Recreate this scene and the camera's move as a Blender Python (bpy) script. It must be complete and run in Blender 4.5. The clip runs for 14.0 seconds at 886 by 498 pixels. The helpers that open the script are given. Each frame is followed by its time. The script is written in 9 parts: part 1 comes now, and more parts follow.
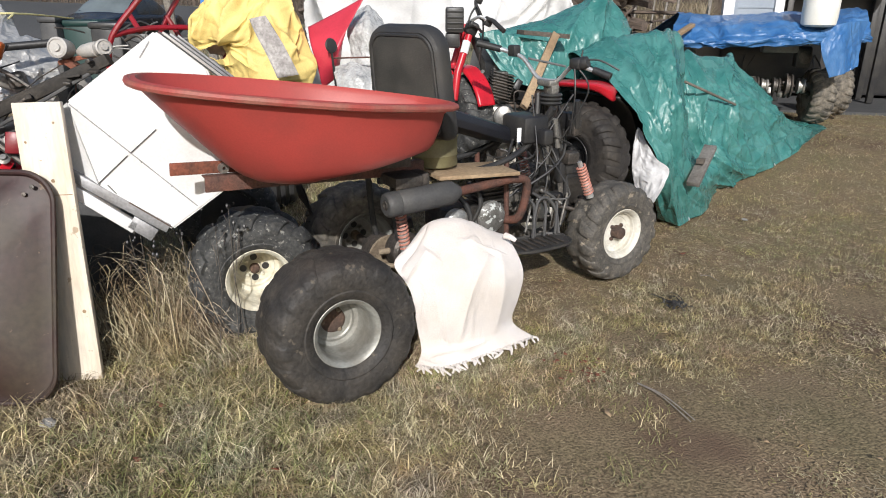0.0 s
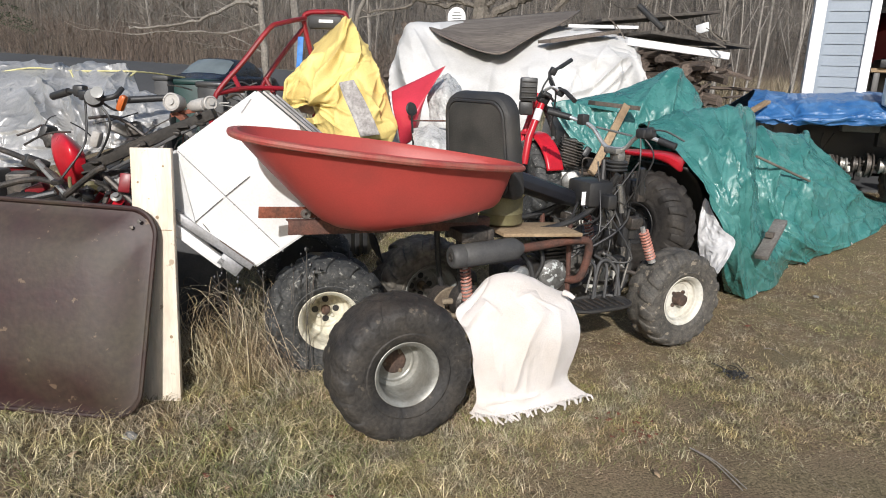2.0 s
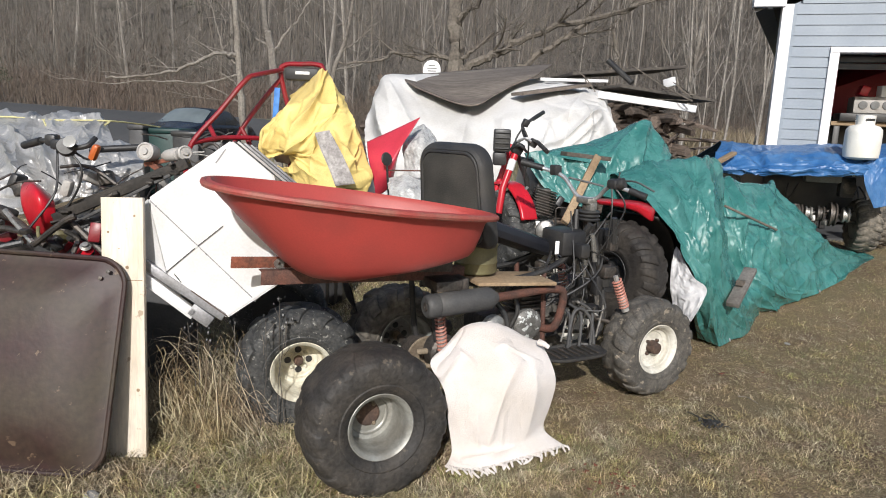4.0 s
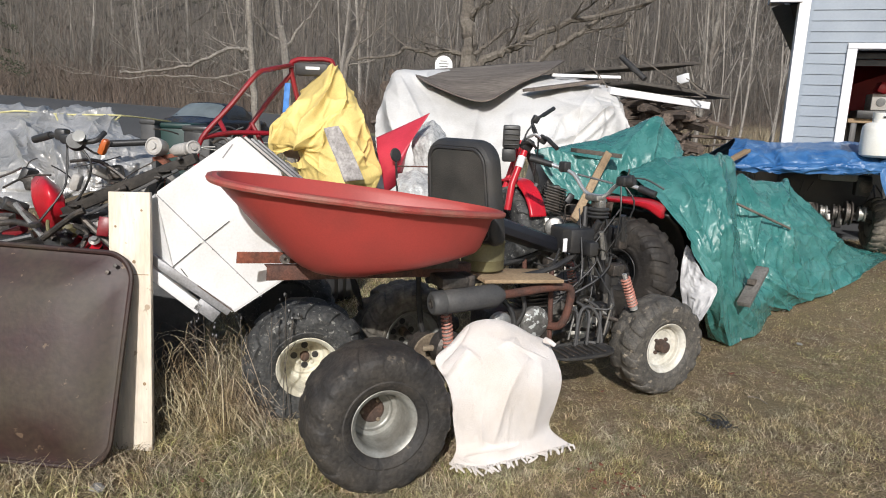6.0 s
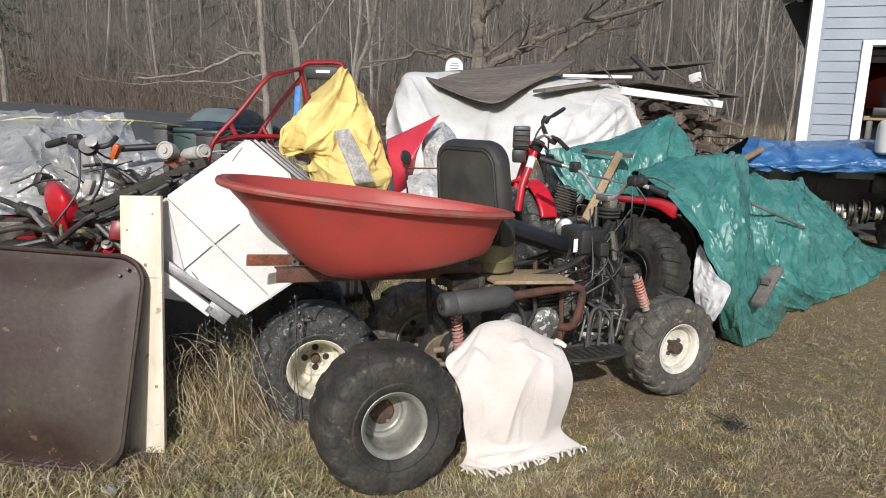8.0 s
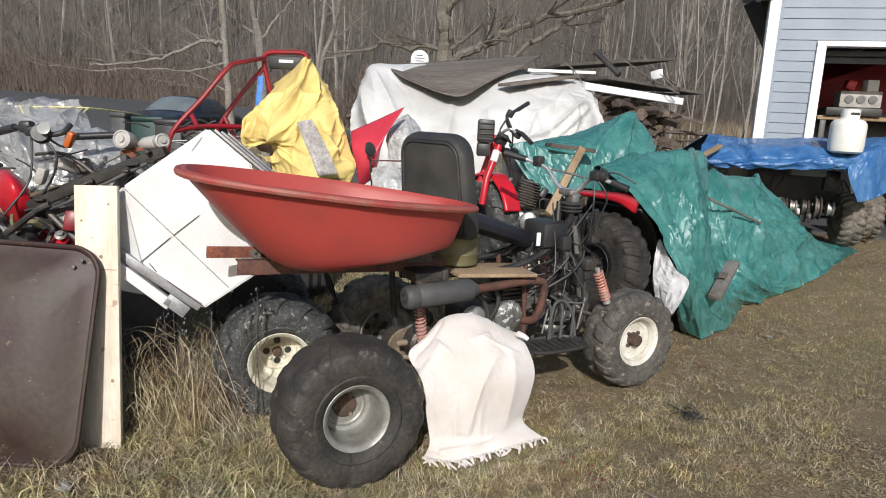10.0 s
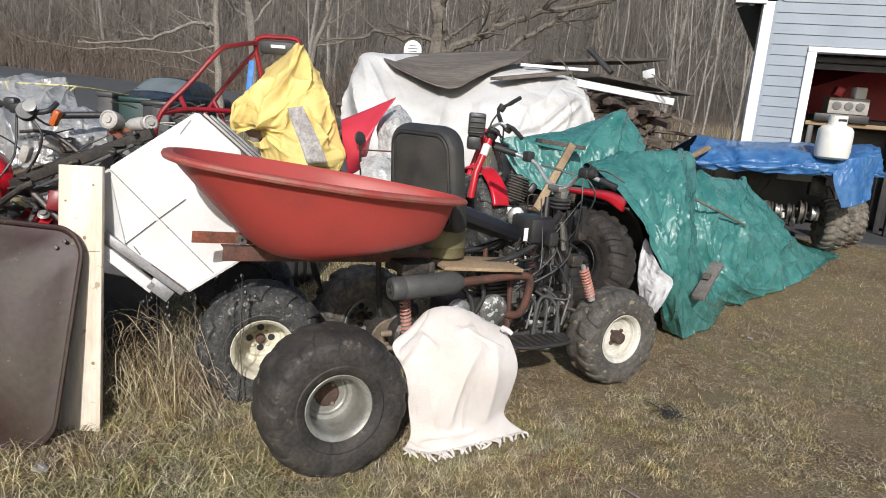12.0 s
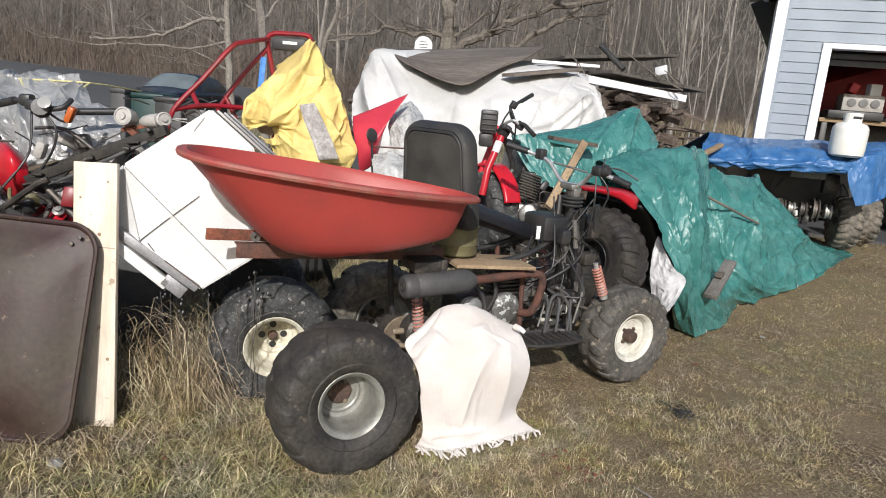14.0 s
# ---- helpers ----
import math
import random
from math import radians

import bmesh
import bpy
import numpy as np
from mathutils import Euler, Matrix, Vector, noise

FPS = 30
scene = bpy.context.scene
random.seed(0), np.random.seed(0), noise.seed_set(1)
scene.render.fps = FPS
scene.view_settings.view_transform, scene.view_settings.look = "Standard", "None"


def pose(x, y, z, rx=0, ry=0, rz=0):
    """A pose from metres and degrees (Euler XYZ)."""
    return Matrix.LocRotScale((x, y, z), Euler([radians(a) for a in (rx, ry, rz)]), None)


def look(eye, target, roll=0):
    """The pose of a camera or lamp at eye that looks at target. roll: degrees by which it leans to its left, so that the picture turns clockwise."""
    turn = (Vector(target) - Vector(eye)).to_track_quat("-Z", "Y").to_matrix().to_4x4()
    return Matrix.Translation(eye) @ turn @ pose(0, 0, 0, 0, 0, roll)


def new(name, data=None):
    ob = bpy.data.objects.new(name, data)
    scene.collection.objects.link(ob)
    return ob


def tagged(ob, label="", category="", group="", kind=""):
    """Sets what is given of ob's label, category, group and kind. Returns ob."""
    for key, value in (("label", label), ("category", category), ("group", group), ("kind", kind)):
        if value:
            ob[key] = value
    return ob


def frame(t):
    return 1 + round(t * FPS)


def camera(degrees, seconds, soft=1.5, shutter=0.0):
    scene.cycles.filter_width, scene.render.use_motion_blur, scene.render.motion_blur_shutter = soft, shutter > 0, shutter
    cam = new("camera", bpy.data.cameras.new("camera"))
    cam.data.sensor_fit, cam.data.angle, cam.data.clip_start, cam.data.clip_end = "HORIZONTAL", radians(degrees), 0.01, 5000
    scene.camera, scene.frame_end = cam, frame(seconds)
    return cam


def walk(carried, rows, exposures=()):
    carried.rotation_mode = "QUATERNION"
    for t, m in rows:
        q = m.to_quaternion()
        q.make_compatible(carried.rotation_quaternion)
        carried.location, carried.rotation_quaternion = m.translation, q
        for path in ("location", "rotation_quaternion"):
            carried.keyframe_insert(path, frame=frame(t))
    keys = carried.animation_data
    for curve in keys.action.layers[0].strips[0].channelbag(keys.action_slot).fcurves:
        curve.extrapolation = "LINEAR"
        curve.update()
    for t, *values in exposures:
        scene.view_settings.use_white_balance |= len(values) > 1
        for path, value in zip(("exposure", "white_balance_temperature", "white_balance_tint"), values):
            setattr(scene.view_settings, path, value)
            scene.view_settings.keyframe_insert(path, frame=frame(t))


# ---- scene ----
cam = camera(66.8, 14.0, soft=1.0)
PATH = [
    (0, (-0.076, -0.035, 1.472), (0.006, 1.842, 0.787), 0.27),
    (0.5, (-0.132, -0.123, 1.499), (-0.044, 1.778, 0.884), 1.24),
    (1, (-0.130, -0.164, 1.471), (-0.2165, 1.764, 0.9475), 3.57),
    (1.5, (-0.056, -0.19, 1.459), (-0.16, 1.736, 0.932), 3.1),
    (2, (-0.048, -0.197, 1.471), (-0.174, 1.733, 0.962), 1.9),
    (2.5, (-0.045, -0.202, 1.473), (-0.165, 1.739, 1.007), 1.6),
    (3, (-0.03, -0.193, 1.467), (-0.13, 1.759, 1.044), 1.6),
    (3.5, (-0.023, -0.191, 1.469), (-0.101, 1.767, 1.071), 1.8),
    (4, (-0.041, -0.194, 1.48), (-0.103, 1.771, 1.111), 2.2),
    (6.5, (-0.009, -0.172, 1.483), (-0.123, 1.788, 1.099), 2.2),
    (7, (-0.01, -0.168, 1.485), (-0.139, 1.792, 1.109), 1.8),
    (7.5, (-0.001, -0.172, 1.476), (-0.148, 1.787, 1.101), 1.8),
    (10, (0.009, -0.171, 1.476), (-0.024, 1.79, 1.083), 2.7),
    (10.5, (0.009, -0.17, 1.475), (-0.01, 1.791, 1.08), 3.4),
    (11, (0.003, -0.163, 1.478), (0.0, 1.796, 1.078), 3.8),
    (11.5, (0.0, -0.164, 1.476), (0.004, 1.794, 1.072), 4.3),
    (12, (0.007, -0.17, 1.478), (0.015, 1.787, 1.064), 4.8),
    (12.5, (-0.006, -0.156, 1.482), (0.002, 1.798, 1.059), 5.0),
    (13, (0.0, -0.159, 1.484), (-0.002, 1.795, 1.057), 4.8),
    (13.5, (-0.007, -0.164, 1.485), (-0.013, 1.789, 1.058), 4.6),
    (14, (-0.013, -0.163, 1.484), (-0.029, 1.791, 1.056), 4.9),
]
walk(cam, [(t, look(eye, target, roll)) for t, eye, target, roll in PATH],
     exposures=((0, 0.14), (1, 0.16), (2.5, 0.09), (4, 0.08), (7, 0.0), (11, 0.03), (12.5, 0.08), (14, 0.10)))

# ---- light ----
world = bpy.data.worlds.new("world")
scene.world = world
world.use_nodes = True
wn = world.node_tree.nodes
sky = wn.new("ShaderNodeTexSky")
sky.sky_type = "NISHITA"
sky.sun_disc = False
SUN_EL, SUN_AZ = 30.0, 182.0          # degrees; azimuth clockwise from +y
sky.sun_elevation, sky.sun_rotation = radians(SUN_EL), radians(SUN_AZ)
sky.dust_density = 1.5
wn["Background"].inputs[1].default_value = 0.10
world.node_tree.links.new(sky.outputs[0], wn["Background"].inputs[0])
sun_data = bpy.data.lights.new("sun", "SUN")
sun_data.energy, sun_data.angle, sun_data.color = 4.2, radians(0.6), (0.98, 0.955, 0.925)
sun = new("sun", sun_data)
sun_dir = Vector((math.sin(radians(SUN_AZ)) * math.cos(radians(SUN_EL)),
                  math.cos(radians(SUN_AZ)) * math.cos(radians(SUN_EL)), math.sin(radians(SUN_EL))))
sun.matrix_world = look(sun_dir * 50, (0, 0, 0))


# ---- materials ----
def mat(name, col, rough=0.6, metal=0.0, col2=None, scale=6.0, amount=0.5, fine=90.0, grain=0.18, bump=0.2,
        island=0.0, spec=0.5, obj=0.0, sheen=0.0, wrinkle=0.0, wscale=9.0, along=None):
    """A surface with stains at a large scale, grain at a fine one, and relief."""
    m = bpy.data.materials.new(name)
    m.use_nodes = True
    nt, n = m.node_tree, m.node_tree.nodes
    b = n["Principled BSDF"]
    b.inputs["Roughness"].default_value, b.inputs["Metallic"].default_value = rough, metal
    b.inputs["Specular IOR Level"].default_value = spec
    if sheen:
        b.inputs["Sheen Weight"].default_value = sheen
    tc = n.new("ShaderNodeTexCoord")

    def tex(s, detail):
        t = n.new("ShaderNodeTexNoise")
        t.inputs["Scale"].default_value, t.inputs["Detail"].default_value = s, detail
        if along:
            mp0 = n.new("ShaderNodeMapping")
            mp0.inputs["Scale"].default_value = along
            nt.links.new(tc.outputs["Object"], mp0.inputs["Vector"])
            nt.links.new(mp0.outputs["Vector"], t.inputs["Vector"])
        else:
            nt.links.new(tc.outputs["Object"], t.inputs["Vector"])
        return t

    big, small = tex(scale, 5.0), tex(fine, 3.0)
    ramp = n.new("ShaderNodeValToRGB")
    ramp.color_ramp.elements[0].position, ramp.color_ramp.elements[1].position = 0.38, 0.68
    nt.links.new(big.outputs["Fac"], ramp.inputs["Fac"])
    c2 = col2 or tuple(c * 0.72 for c in col)
    ramp.color_ramp.elements[0].color = (*col, 1)
    ramp.color_ramp.elements[1].color = (*[a + (b2 - a) * amount * 2 if amount < 0.5 else b2 for a, b2 in zip(col, c2)], 1)
    hsv = n.new("ShaderNodeHueSaturation")
    nt.links.new(ramp.outputs["Color"], hsv.inputs["Color"])
    ma = n.new("ShaderNodeMapRange")
    ma.inputs["To Min"].default_value, ma.inputs["To Max"].default_value = 1 - grain, 1 + grain
    ma.inputs["From Min"].default_value, ma.inputs["From Max"].default_value = 0.3, 0.7
    nt.links.new(small.outputs["Fac"], ma.inputs["Value"])
    last = ma.outputs["Result"]
    if island or obj:
        src = n.new("ShaderNodeNewGeometry").outputs["Random Per Island"] if island else n.new("ShaderNodeObjectInfo").outputs["Random"]
        mr = n.new("ShaderNodeMapRange")
        v = island or obj
        mr.inputs["To Min"].default_value, mr.inputs["To Max"].default_value = 1 - v, 1 + v
        nt.links.new(src, mr.inputs["Value"])
        mu = n.new("ShaderNodeMath")
        mu.operation = "MULTIPLY"
        nt.links.new(last, mu.inputs[0])
        nt.links.new(mr.outputs["Result"], mu.inputs[1])
        last = mu.outputs[0]
    nt.links.new(last, hsv.inputs["Value"])
    nt.links.new(hsv.outputs["Color"], b.inputs["Base Color"])
    rr = n.new("ShaderNodeMapRange")
    rr.inputs["To Min"].default_value, rr.inputs["To Max"].default_value = max(0.03, rough - 0.12), min(1, rough + 0.12)
    nt.links.new(big.outputs["Fac"], rr.inputs["Value"])
    nt.links.new(rr.outputs["Result"], b.inputs["Roughness"])
    if bump:
        bp = n.new("ShaderNodeBump")
        bp.inputs["Strength"].default_value, bp.inputs["Distance"].default_value = bump, 0.01
        nt.links.new(small.outputs["Fac"], bp.inputs["Height"])
        nt.links.new(bp.outputs["Normal"], b.inputs["Normal"])
    if wrinkle:
        # sharp creases of a stiff sheet: ridged, stretched noise
        wt = n.new("ShaderNodeTexNoise")
        wt.noise_type = "RIDGED_MULTIFRACTAL"
        wt.inputs["Scale"].default_value, wt.inputs["Detail"].default_value, wt.inputs["Distortion"].default_value = wscale, 3.0, 0.8
        mp = n.new("ShaderNodeMapping")
        mp.inputs["Scale"].default_value = (1.0, 1.0, 0.45)
        nt.links.new(tc.outputs["Object"], mp.inputs["Vector"])
        nt.links.new(mp.outputs["Vector"], wt.inputs["Vector"])
        wb = n.new("ShaderNodeBump")
        wb.inputs["Strength"].default_value, wb.inputs["Distance"].default_value = wrinkle, 0.02
        nt.links.new(wt.outputs["Fac"], wb.inputs["Height"])
        nt.links.new(bp.outputs["Normal"], wb.inputs["Normal"])
        nt.links.new(wb.outputs["Normal"], b.inputs["Normal"])
    return m


def leafy(name, cols, rough=0.8, tone=(0.72, 1.34)):
    """One colour a blade or stem out of several."""
    m = bpy.data.materials.new(name)
    m.use_nodes = True
    nt, n = m.node_tree, m.node_tree.nodes
    g = n.new("ShaderNodeNewGeometry")
    r = n.new("ShaderNodeValToRGB")
    r.color_ramp.interpolation = "CONSTANT"
    while len(r.color_ramp.elements) < len(cols):
        r.color_ramp.elements.new(0.5)
    for i, c in enumerate(cols):
        r.color_ramp.elements[i].position = i / len(cols)
        r.color_ramp.elements[i].color = (*c, 1)
    nt.links.new(g.outputs["Random Per Island"], r.inputs["Fac"])
    tc = n.new("ShaderNodeTexCoord")
    hsv = n.new("ShaderNodeHueSaturation")
    nt.links.new(r.outputs["Color"], hsv.inputs["Color"])
    for scale, socket, lo, hi in ((11.0, "Value", *tone), (3.2, "Hue", 0.485, 0.525), (5.0, "Saturation", 0.75, 1.2)):
        t = n.new("ShaderNodeTexNoise")
        t.inputs["Scale"].default_value, t.inputs["Detail"].default_value = scale, 4.0
        nt.links.new(tc.outputs["Object"], t.inputs["Vector"])
        mr = n.new("ShaderNodeMapRange")
        mr.inputs["From Min"].default_value, mr.inputs["From Max"].default_value = 0.3, 0.7
        mr.inputs["To Min"].default_value, mr.inputs["To Max"].default_value = lo, hi
        nt.links.new(t.outputs["Fac"], mr.inputs["Value"])
        nt.links.new(mr.outputs["Result"], hsv.inputs[socket])
    nt.links.new(hsv.outputs["Color"], n["Principled BSDF"].inputs["Base Color"])
    n["Principled BSDF"].inputs["Roughness"].default_value = rough
    n["Principled BSDF"].inputs["Specular IOR Level"].default_value = 0.2
    return m


def chips(m, col, scale, size):
    """Scattered small chips of another colour."""
    nt, n = m.node_tree, m.node_tree.nodes
    b = n["Principled BSDF"]
    base = b.inputs["Base Color"].links[0].from_socket
    tc = n.new("ShaderNodeTexCoord")
    v = n.new("ShaderNodeTexNoise")
    v.inputs["Scale"].default_value, v.inputs["Detail"].default_value, v.inputs["Roughness"].default_value = scale, 6.0, 0.62
    nt.links.new(tc.outputs["Object"], v.inputs["Vector"])
    r = n.new("ShaderNodeValToRGB")
    r.color_ramp.elements[0].position, r.color_ramp.elements[1].position = size, size + 0.03
    nt.links.new(v.outputs["Fac"], r.inputs["Fac"])
    mx = n.new("ShaderNodeMix")
    mx.data_type = "RGBA"
    nt.links.new(r.outputs["Color"], mx.inputs["Factor"])
    nt.links.new(base, mx.inputs[6])
    mx.inputs[7].default_value = (*col, 1)
    nt.links.new(mx.outputs[2], b.inputs["Base Color"])


RUBBER = mat("rubber", (0.024, 0.0215, 0.020), 0.66, col2=(0.046, 0.040, 0.034), scale=7, fine=50, grain=0.25, bump=0.4, spec=0.3)
LOOSE_RUBBER = mat("weathered_rubber", (0.027, 0.025, 0.0235), 0.66, col2=(0.052, 0.045, 0.038), scale=9, fine=60, grain=0.3, bump=0.45, spec=0.4)
chips(LOOSE_RUBBER, (0.095, 0.080, 0.062), 17.0, 0.64)
TREAD_GREY = mat("dusty_tread", (0.075, 0.068, 0.058), 0.85, col2=(0.20, 0.175, 0.14), scale=14, fine=45, grain=0.3, bump=0.4)
BOX_GREY = mat("grey_plastic_box", (0.17, 0.17, 0.165), 0.6, scale=8, grain=0.15, bump=0.1)
MUDDY = mat("muddy_rubber", (0.036, 0.037, 0.038), 0.68, col2=(0.070, 0.069, 0.064), scale=75, fine=45, grain=0.3, bump=0.4)
chips(MUDDY, (0.21, 0.205, 0.185), 42.0, 0.60)
DUSTY = mat("dusty_rubber", (0.062, 0.058, 0.052), 0.72, col2=(0.115, 0.103, 0.088), scale=34, fine=110, grain=0.3, bump=0.4)
chips(DUSTY, (0.24, 0.205, 0.16), 20.0, 0.61)
RED_PLASTIC = mat("red_plastic", (0.385, 0.054, 0.045), 0.52, col2=(0.31, 0.050, 0.042), scale=5, fine=160, grain=0.06, bump=0.03)
chips(RED_PLASTIC, (0.50, 0.22, 0.18), 13.0, 0.72)
RED_LIP = mat("worn_red_lip", (0.33, 0.060, 0.050), 0.6, col2=(0.30, 0.12, 0.09), scale=9, fine=120, grain=0.12, bump=0.06)
RED_PAINT = mat("red_paint", (0.56, 0.014, 0.028), 0.30, col2=(0.44, 0.014, 0.024), scale=7, grain=0.06, bump=0.03)
CAGE_RED = mat("cage_red", (0.28, 0.012, 0.022), 0.32, col2=(0.17, 0.02, 0.02), scale=9, grain=0.1, bump=0.05)
RUST = mat("rust", (0.032, 0.0125, 0.0120), 0.56, col2=(0.044, 0.032, 0.020), scale=3.2, fine=38, grain=0.22, bump=0.10)

chips(RUST, (0.12, 0.08, 0.052), 16.0, 0.65)
RUST_BAR = mat("rusty_bar", (0.125, 0.052, 0.036), 0.75, col2=(0.07, 0.04, 0.032), scale=14, fine=120, grain=0.3, bump=0.35)
RAW_WOOD = mat("raw_wood", (0.74, 0.665, 0.56), 0.7, col2=(0.60, 0.50, 0.38), scale=9, fine=70, grain=0.14, bump=0.25, along=(1, 1, 0.16))
chips(RAW_WOOD, (0.40, 0.31, 0.22), 20.0, 0.63)
GREY_WOOD = mat("silvered_wood", (0.19, 0.178, 0.165), 0.85, col2=(0.11, 0.10, 0.09), scale=5, fine=60, grain=0.3, bump=0.4)
OLD_WOOD = mat("old_wood", (0.145, 0.12, 0.10), 0.85, col2=(0.085, 0.072, 0.06), scale=5, fine=60, grain=0.3, bump=0.4, obj=0.3)
PLY_WOOD = mat("weathered_plywood", (0.12, 0.10, 0.085), 0.85, col2=(0.20, 0.172, 0.145), scale=5, fine=50, grain=0.35, bump=0.5, along=(0.15, 1, 1))
TAN_WOOD = mat("tan_wood", (0.36, 0.26, 0.16), 0.8, col2=(0.25, 0.17, 0.10), scale=4, fine=60, grain=0.2, bump=0.3)
WHITE_PAINT = mat("white_enamel", (0.70, 0.70, 0.705), 0.38, col2=(0.54, 0.53, 0.51), scale=2.8, fine=90, grain=0.06, bump=0.04)
WHITE_TRIM = mat("white_trim", (0.82, 0.82, 0.83), 0.5, scale=2, grain=0.03, bump=0.04, col2=(0.76, 0.76, 0.76))
WHITE_VINYL = mat("white_tarp", (0.67, 0.66, 0.645), 0.55, col2=(0.52, 0.505, 0.48), scale=2.2, fine=60, grain=0.05, bump=0.15, wrinkle=0.1, wscale=4.0)
WHITE_FILM = mat("crinkled_white_film", (0.74, 0.735, 0.74), 0.35, col2=(0.50, 0.50, 0.51), scale=14, fine=60, grain=0.06, bump=0.15, wrinkle=0.8, wscale=12.0)
TOWEL = mat("woven_cotton", (0.75, 0.70, 0.67), 0.95, col2=(0.64, 0.58, 0.53), scale=5, fine=260, grain=0.10, bump=0.5, sheen=0.2, wrinkle=0.05, wscale=5.0)
chips(TOWEL, (0.50, 0.46, 0.42), 7.0, 0.69)
YELLOW = mat("yellow_tarp", (0.80, 0.62, 0.22), 0.6, col2=(0.68, 0.50, 0.17), scale=5, fine=120, grain=0.08, bump=0.15, wrinkle=0.45, wscale=6.0)
GREEN = mat("green_tarp", (0.036, 0.158, 0.146), 0.27, col2=(0.074, 0.224, 0.208), scale=7, fine=220, grain=0.16, bump=0.2, wrinkle=0.62, wscale=17.0)
BLUE = mat("blue_tarp", (0.024, 0.105, 0.28), 0.34, col2=(0.065, 0.17, 0.36), scale=7, fine=200, grain=0.16, bump=0.2, wrinkle=0.75, wscale=11.0)
SILVER = mat("silver_tarp", (0.36, 0.355, 0.345), 0.34, metal=0.42, col2=(0.52, 0.51, 0.50), scale=5, fine=150, grain=0.12, bump=0.15, wrinkle=1.0, wscale=15.0)
BLACK_VINYL = mat("black_vinyl", (0.030, 0.030, 0.032), 0.55, col2=(0.05, 0.047, 0.042), scale=5, fine=180, grain=0.15, bump=0.15)
SEAT_PAD = mat("worn_grey_vinyl", (0.036, 0.034, 0.030), 0.62, col2=(0.062, 0.057, 0.049), scale=7, fine=160, grain=0.15, bump=0.2)
NAVY_VINYL = mat("navy_vinyl", (0.022, 0.024, 0.032), 0.38, scale=6, fine=150, grain=0.1, bump=0.1)
BLACK = mat("black_plastic", (0.023, 0.023, 0.025), 0.45, col2=(0.042, 0.040, 0.037), scale=8, grain=0.2, bump=0.1)
MATT_BLACK = mat("heat_black_steel", (0.050, 0.050, 0.052), 0.6, col2=(0.08, 0.078, 0.075), scale=9, grain=0.12, bump=0.1)
GREASY = mat("greasy_metal", (0.060, 0.056, 0.052), 0.5, metal=0.5, col2=(0.12, 0.10, 0.085), scale=14, fine=80, grain=0.3, bump=0.3)
ALU = mat("cast_aluminium", (0.42, 0.41, 0.39), 0.45, metal=0.7, col2=(0.25, 0.235, 0.21), scale=13, fine=90, grain=0.2, bump=0.2)
CRUSTED = mat("crusted_aluminium", (0.20, 0.195, 0.185), 0.6, metal=0.4, col2=(0.10, 0.095, 0.085), scale=16, fine=90, grain=0.25, bump=0.3)
chips(CRUSTED, (0.62, 0.64, 0.62), 22.0, 0.53)
CHROME = mat("chrome", (0.78, 0.78, 0.78), 0.32, metal=0.7, col2=(0.55, 0.53, 0.5), scale=16, grain=0.1, bump=0.05)
RIM_CREAM = mat("cream_rim", (0.68, 0.66, 0.60), 0.42, col2=(0.48, 0.45, 0.38), scale=12, fine=70, grain=0.1, bump=0.1)
RIM_YELLOWED = mat("yellowed_rim", (0.66, 0.635, 0.53), 0.45, col2=(0.48, 0.43, 0.32), scale=14, fine=60, grain=0.16, bump=0.12)
RIM_GREY = mat("grey_steel_rim", (0.31, 0.31, 0.285), 0.45, metal=0.3, col2=(0.20, 0.187, 0.16), scale=9, fine=80, grain=0.12, bump=0.1)
STONE = mat("grey_stone", (0.30, 0.29, 0.27), 0.9, col2=(0.2, 0.19, 0.17), scale=12, grain=0.2, bump=0.4)
ORANGE_RUST = mat("orange_rust", (0.22, 0.07, 0.04), 0.8, col2=(0.11, 0.048, 0.032), scale=15, grain=0.3, bump=0.3)
CHANNEL_GREY = mat("galvanised_channel", (0.27, 0.27, 0.28), 0.5, metal=0.3, col2=(0.16, 0.155, 0.15), scale=7, grain=0.15, bump=0.15)
# weathered sheets on the pile; also the painted shade of the garage eave
SHEET_OR_SHADE = mat("dark_sheet_and_eave_shade", (0.060, 0.052, 0.046), 0.85, col2=(0.10, 0.088, 0.075), scale=4, fine=40, grain=0.3, bump=0.4)
HUB_BROWN = mat("rusty_hub", (0.06, 0.04, 0.032), 0.8, col2=(0.11, 0.065, 0.045), scale=20, grain=0.3, bump=0.4)
TAN_HUB = mat("tan_dirty_hub", (0.24, 0.19, 0.13), 0.8, col2=(0.12, 0.09, 0.065), scale=14, grain=0.25, bump=0.3)
SPRING_RED = mat("faded_red_spring", (0.50, 0.215, 0.165), 0.55, col2=(0.36, 0.18, 0.14), scale=15, grain=0.15, bump=0.15)
OLIVE = mat("olive_drum_paint", (0.165, 0.15, 0.07), 0.55, col2=(0.11, 0.095, 0.05), scale=6, grain=0.1, bump=0.1)
SIDING = mat("blue_grey_vinyl", (0.235, 0.275, 0.325), 0.55, col2=(0.215, 0.252, 0.30), scale=1.5, fine=40, grain=0.04, bump=0.05)
TANK_WHITE = mat("tank_enamel", (0.78, 0.77, 0.73), 0.35, col2=(0.68, 0.66, 0.60), scale=5, grain=0.04, bump=0.03)
ROPE = mat("yellow_rope", (0.62, 0.58, 0.30), 0.8, scale=20, fine=300, grain=0.2, bump=0.4)
BLUE_STRAP = mat("blue_strap", (0.05, 0.22, 0.62), 0.6, scale=20, grain=0.1, bump=0.1)
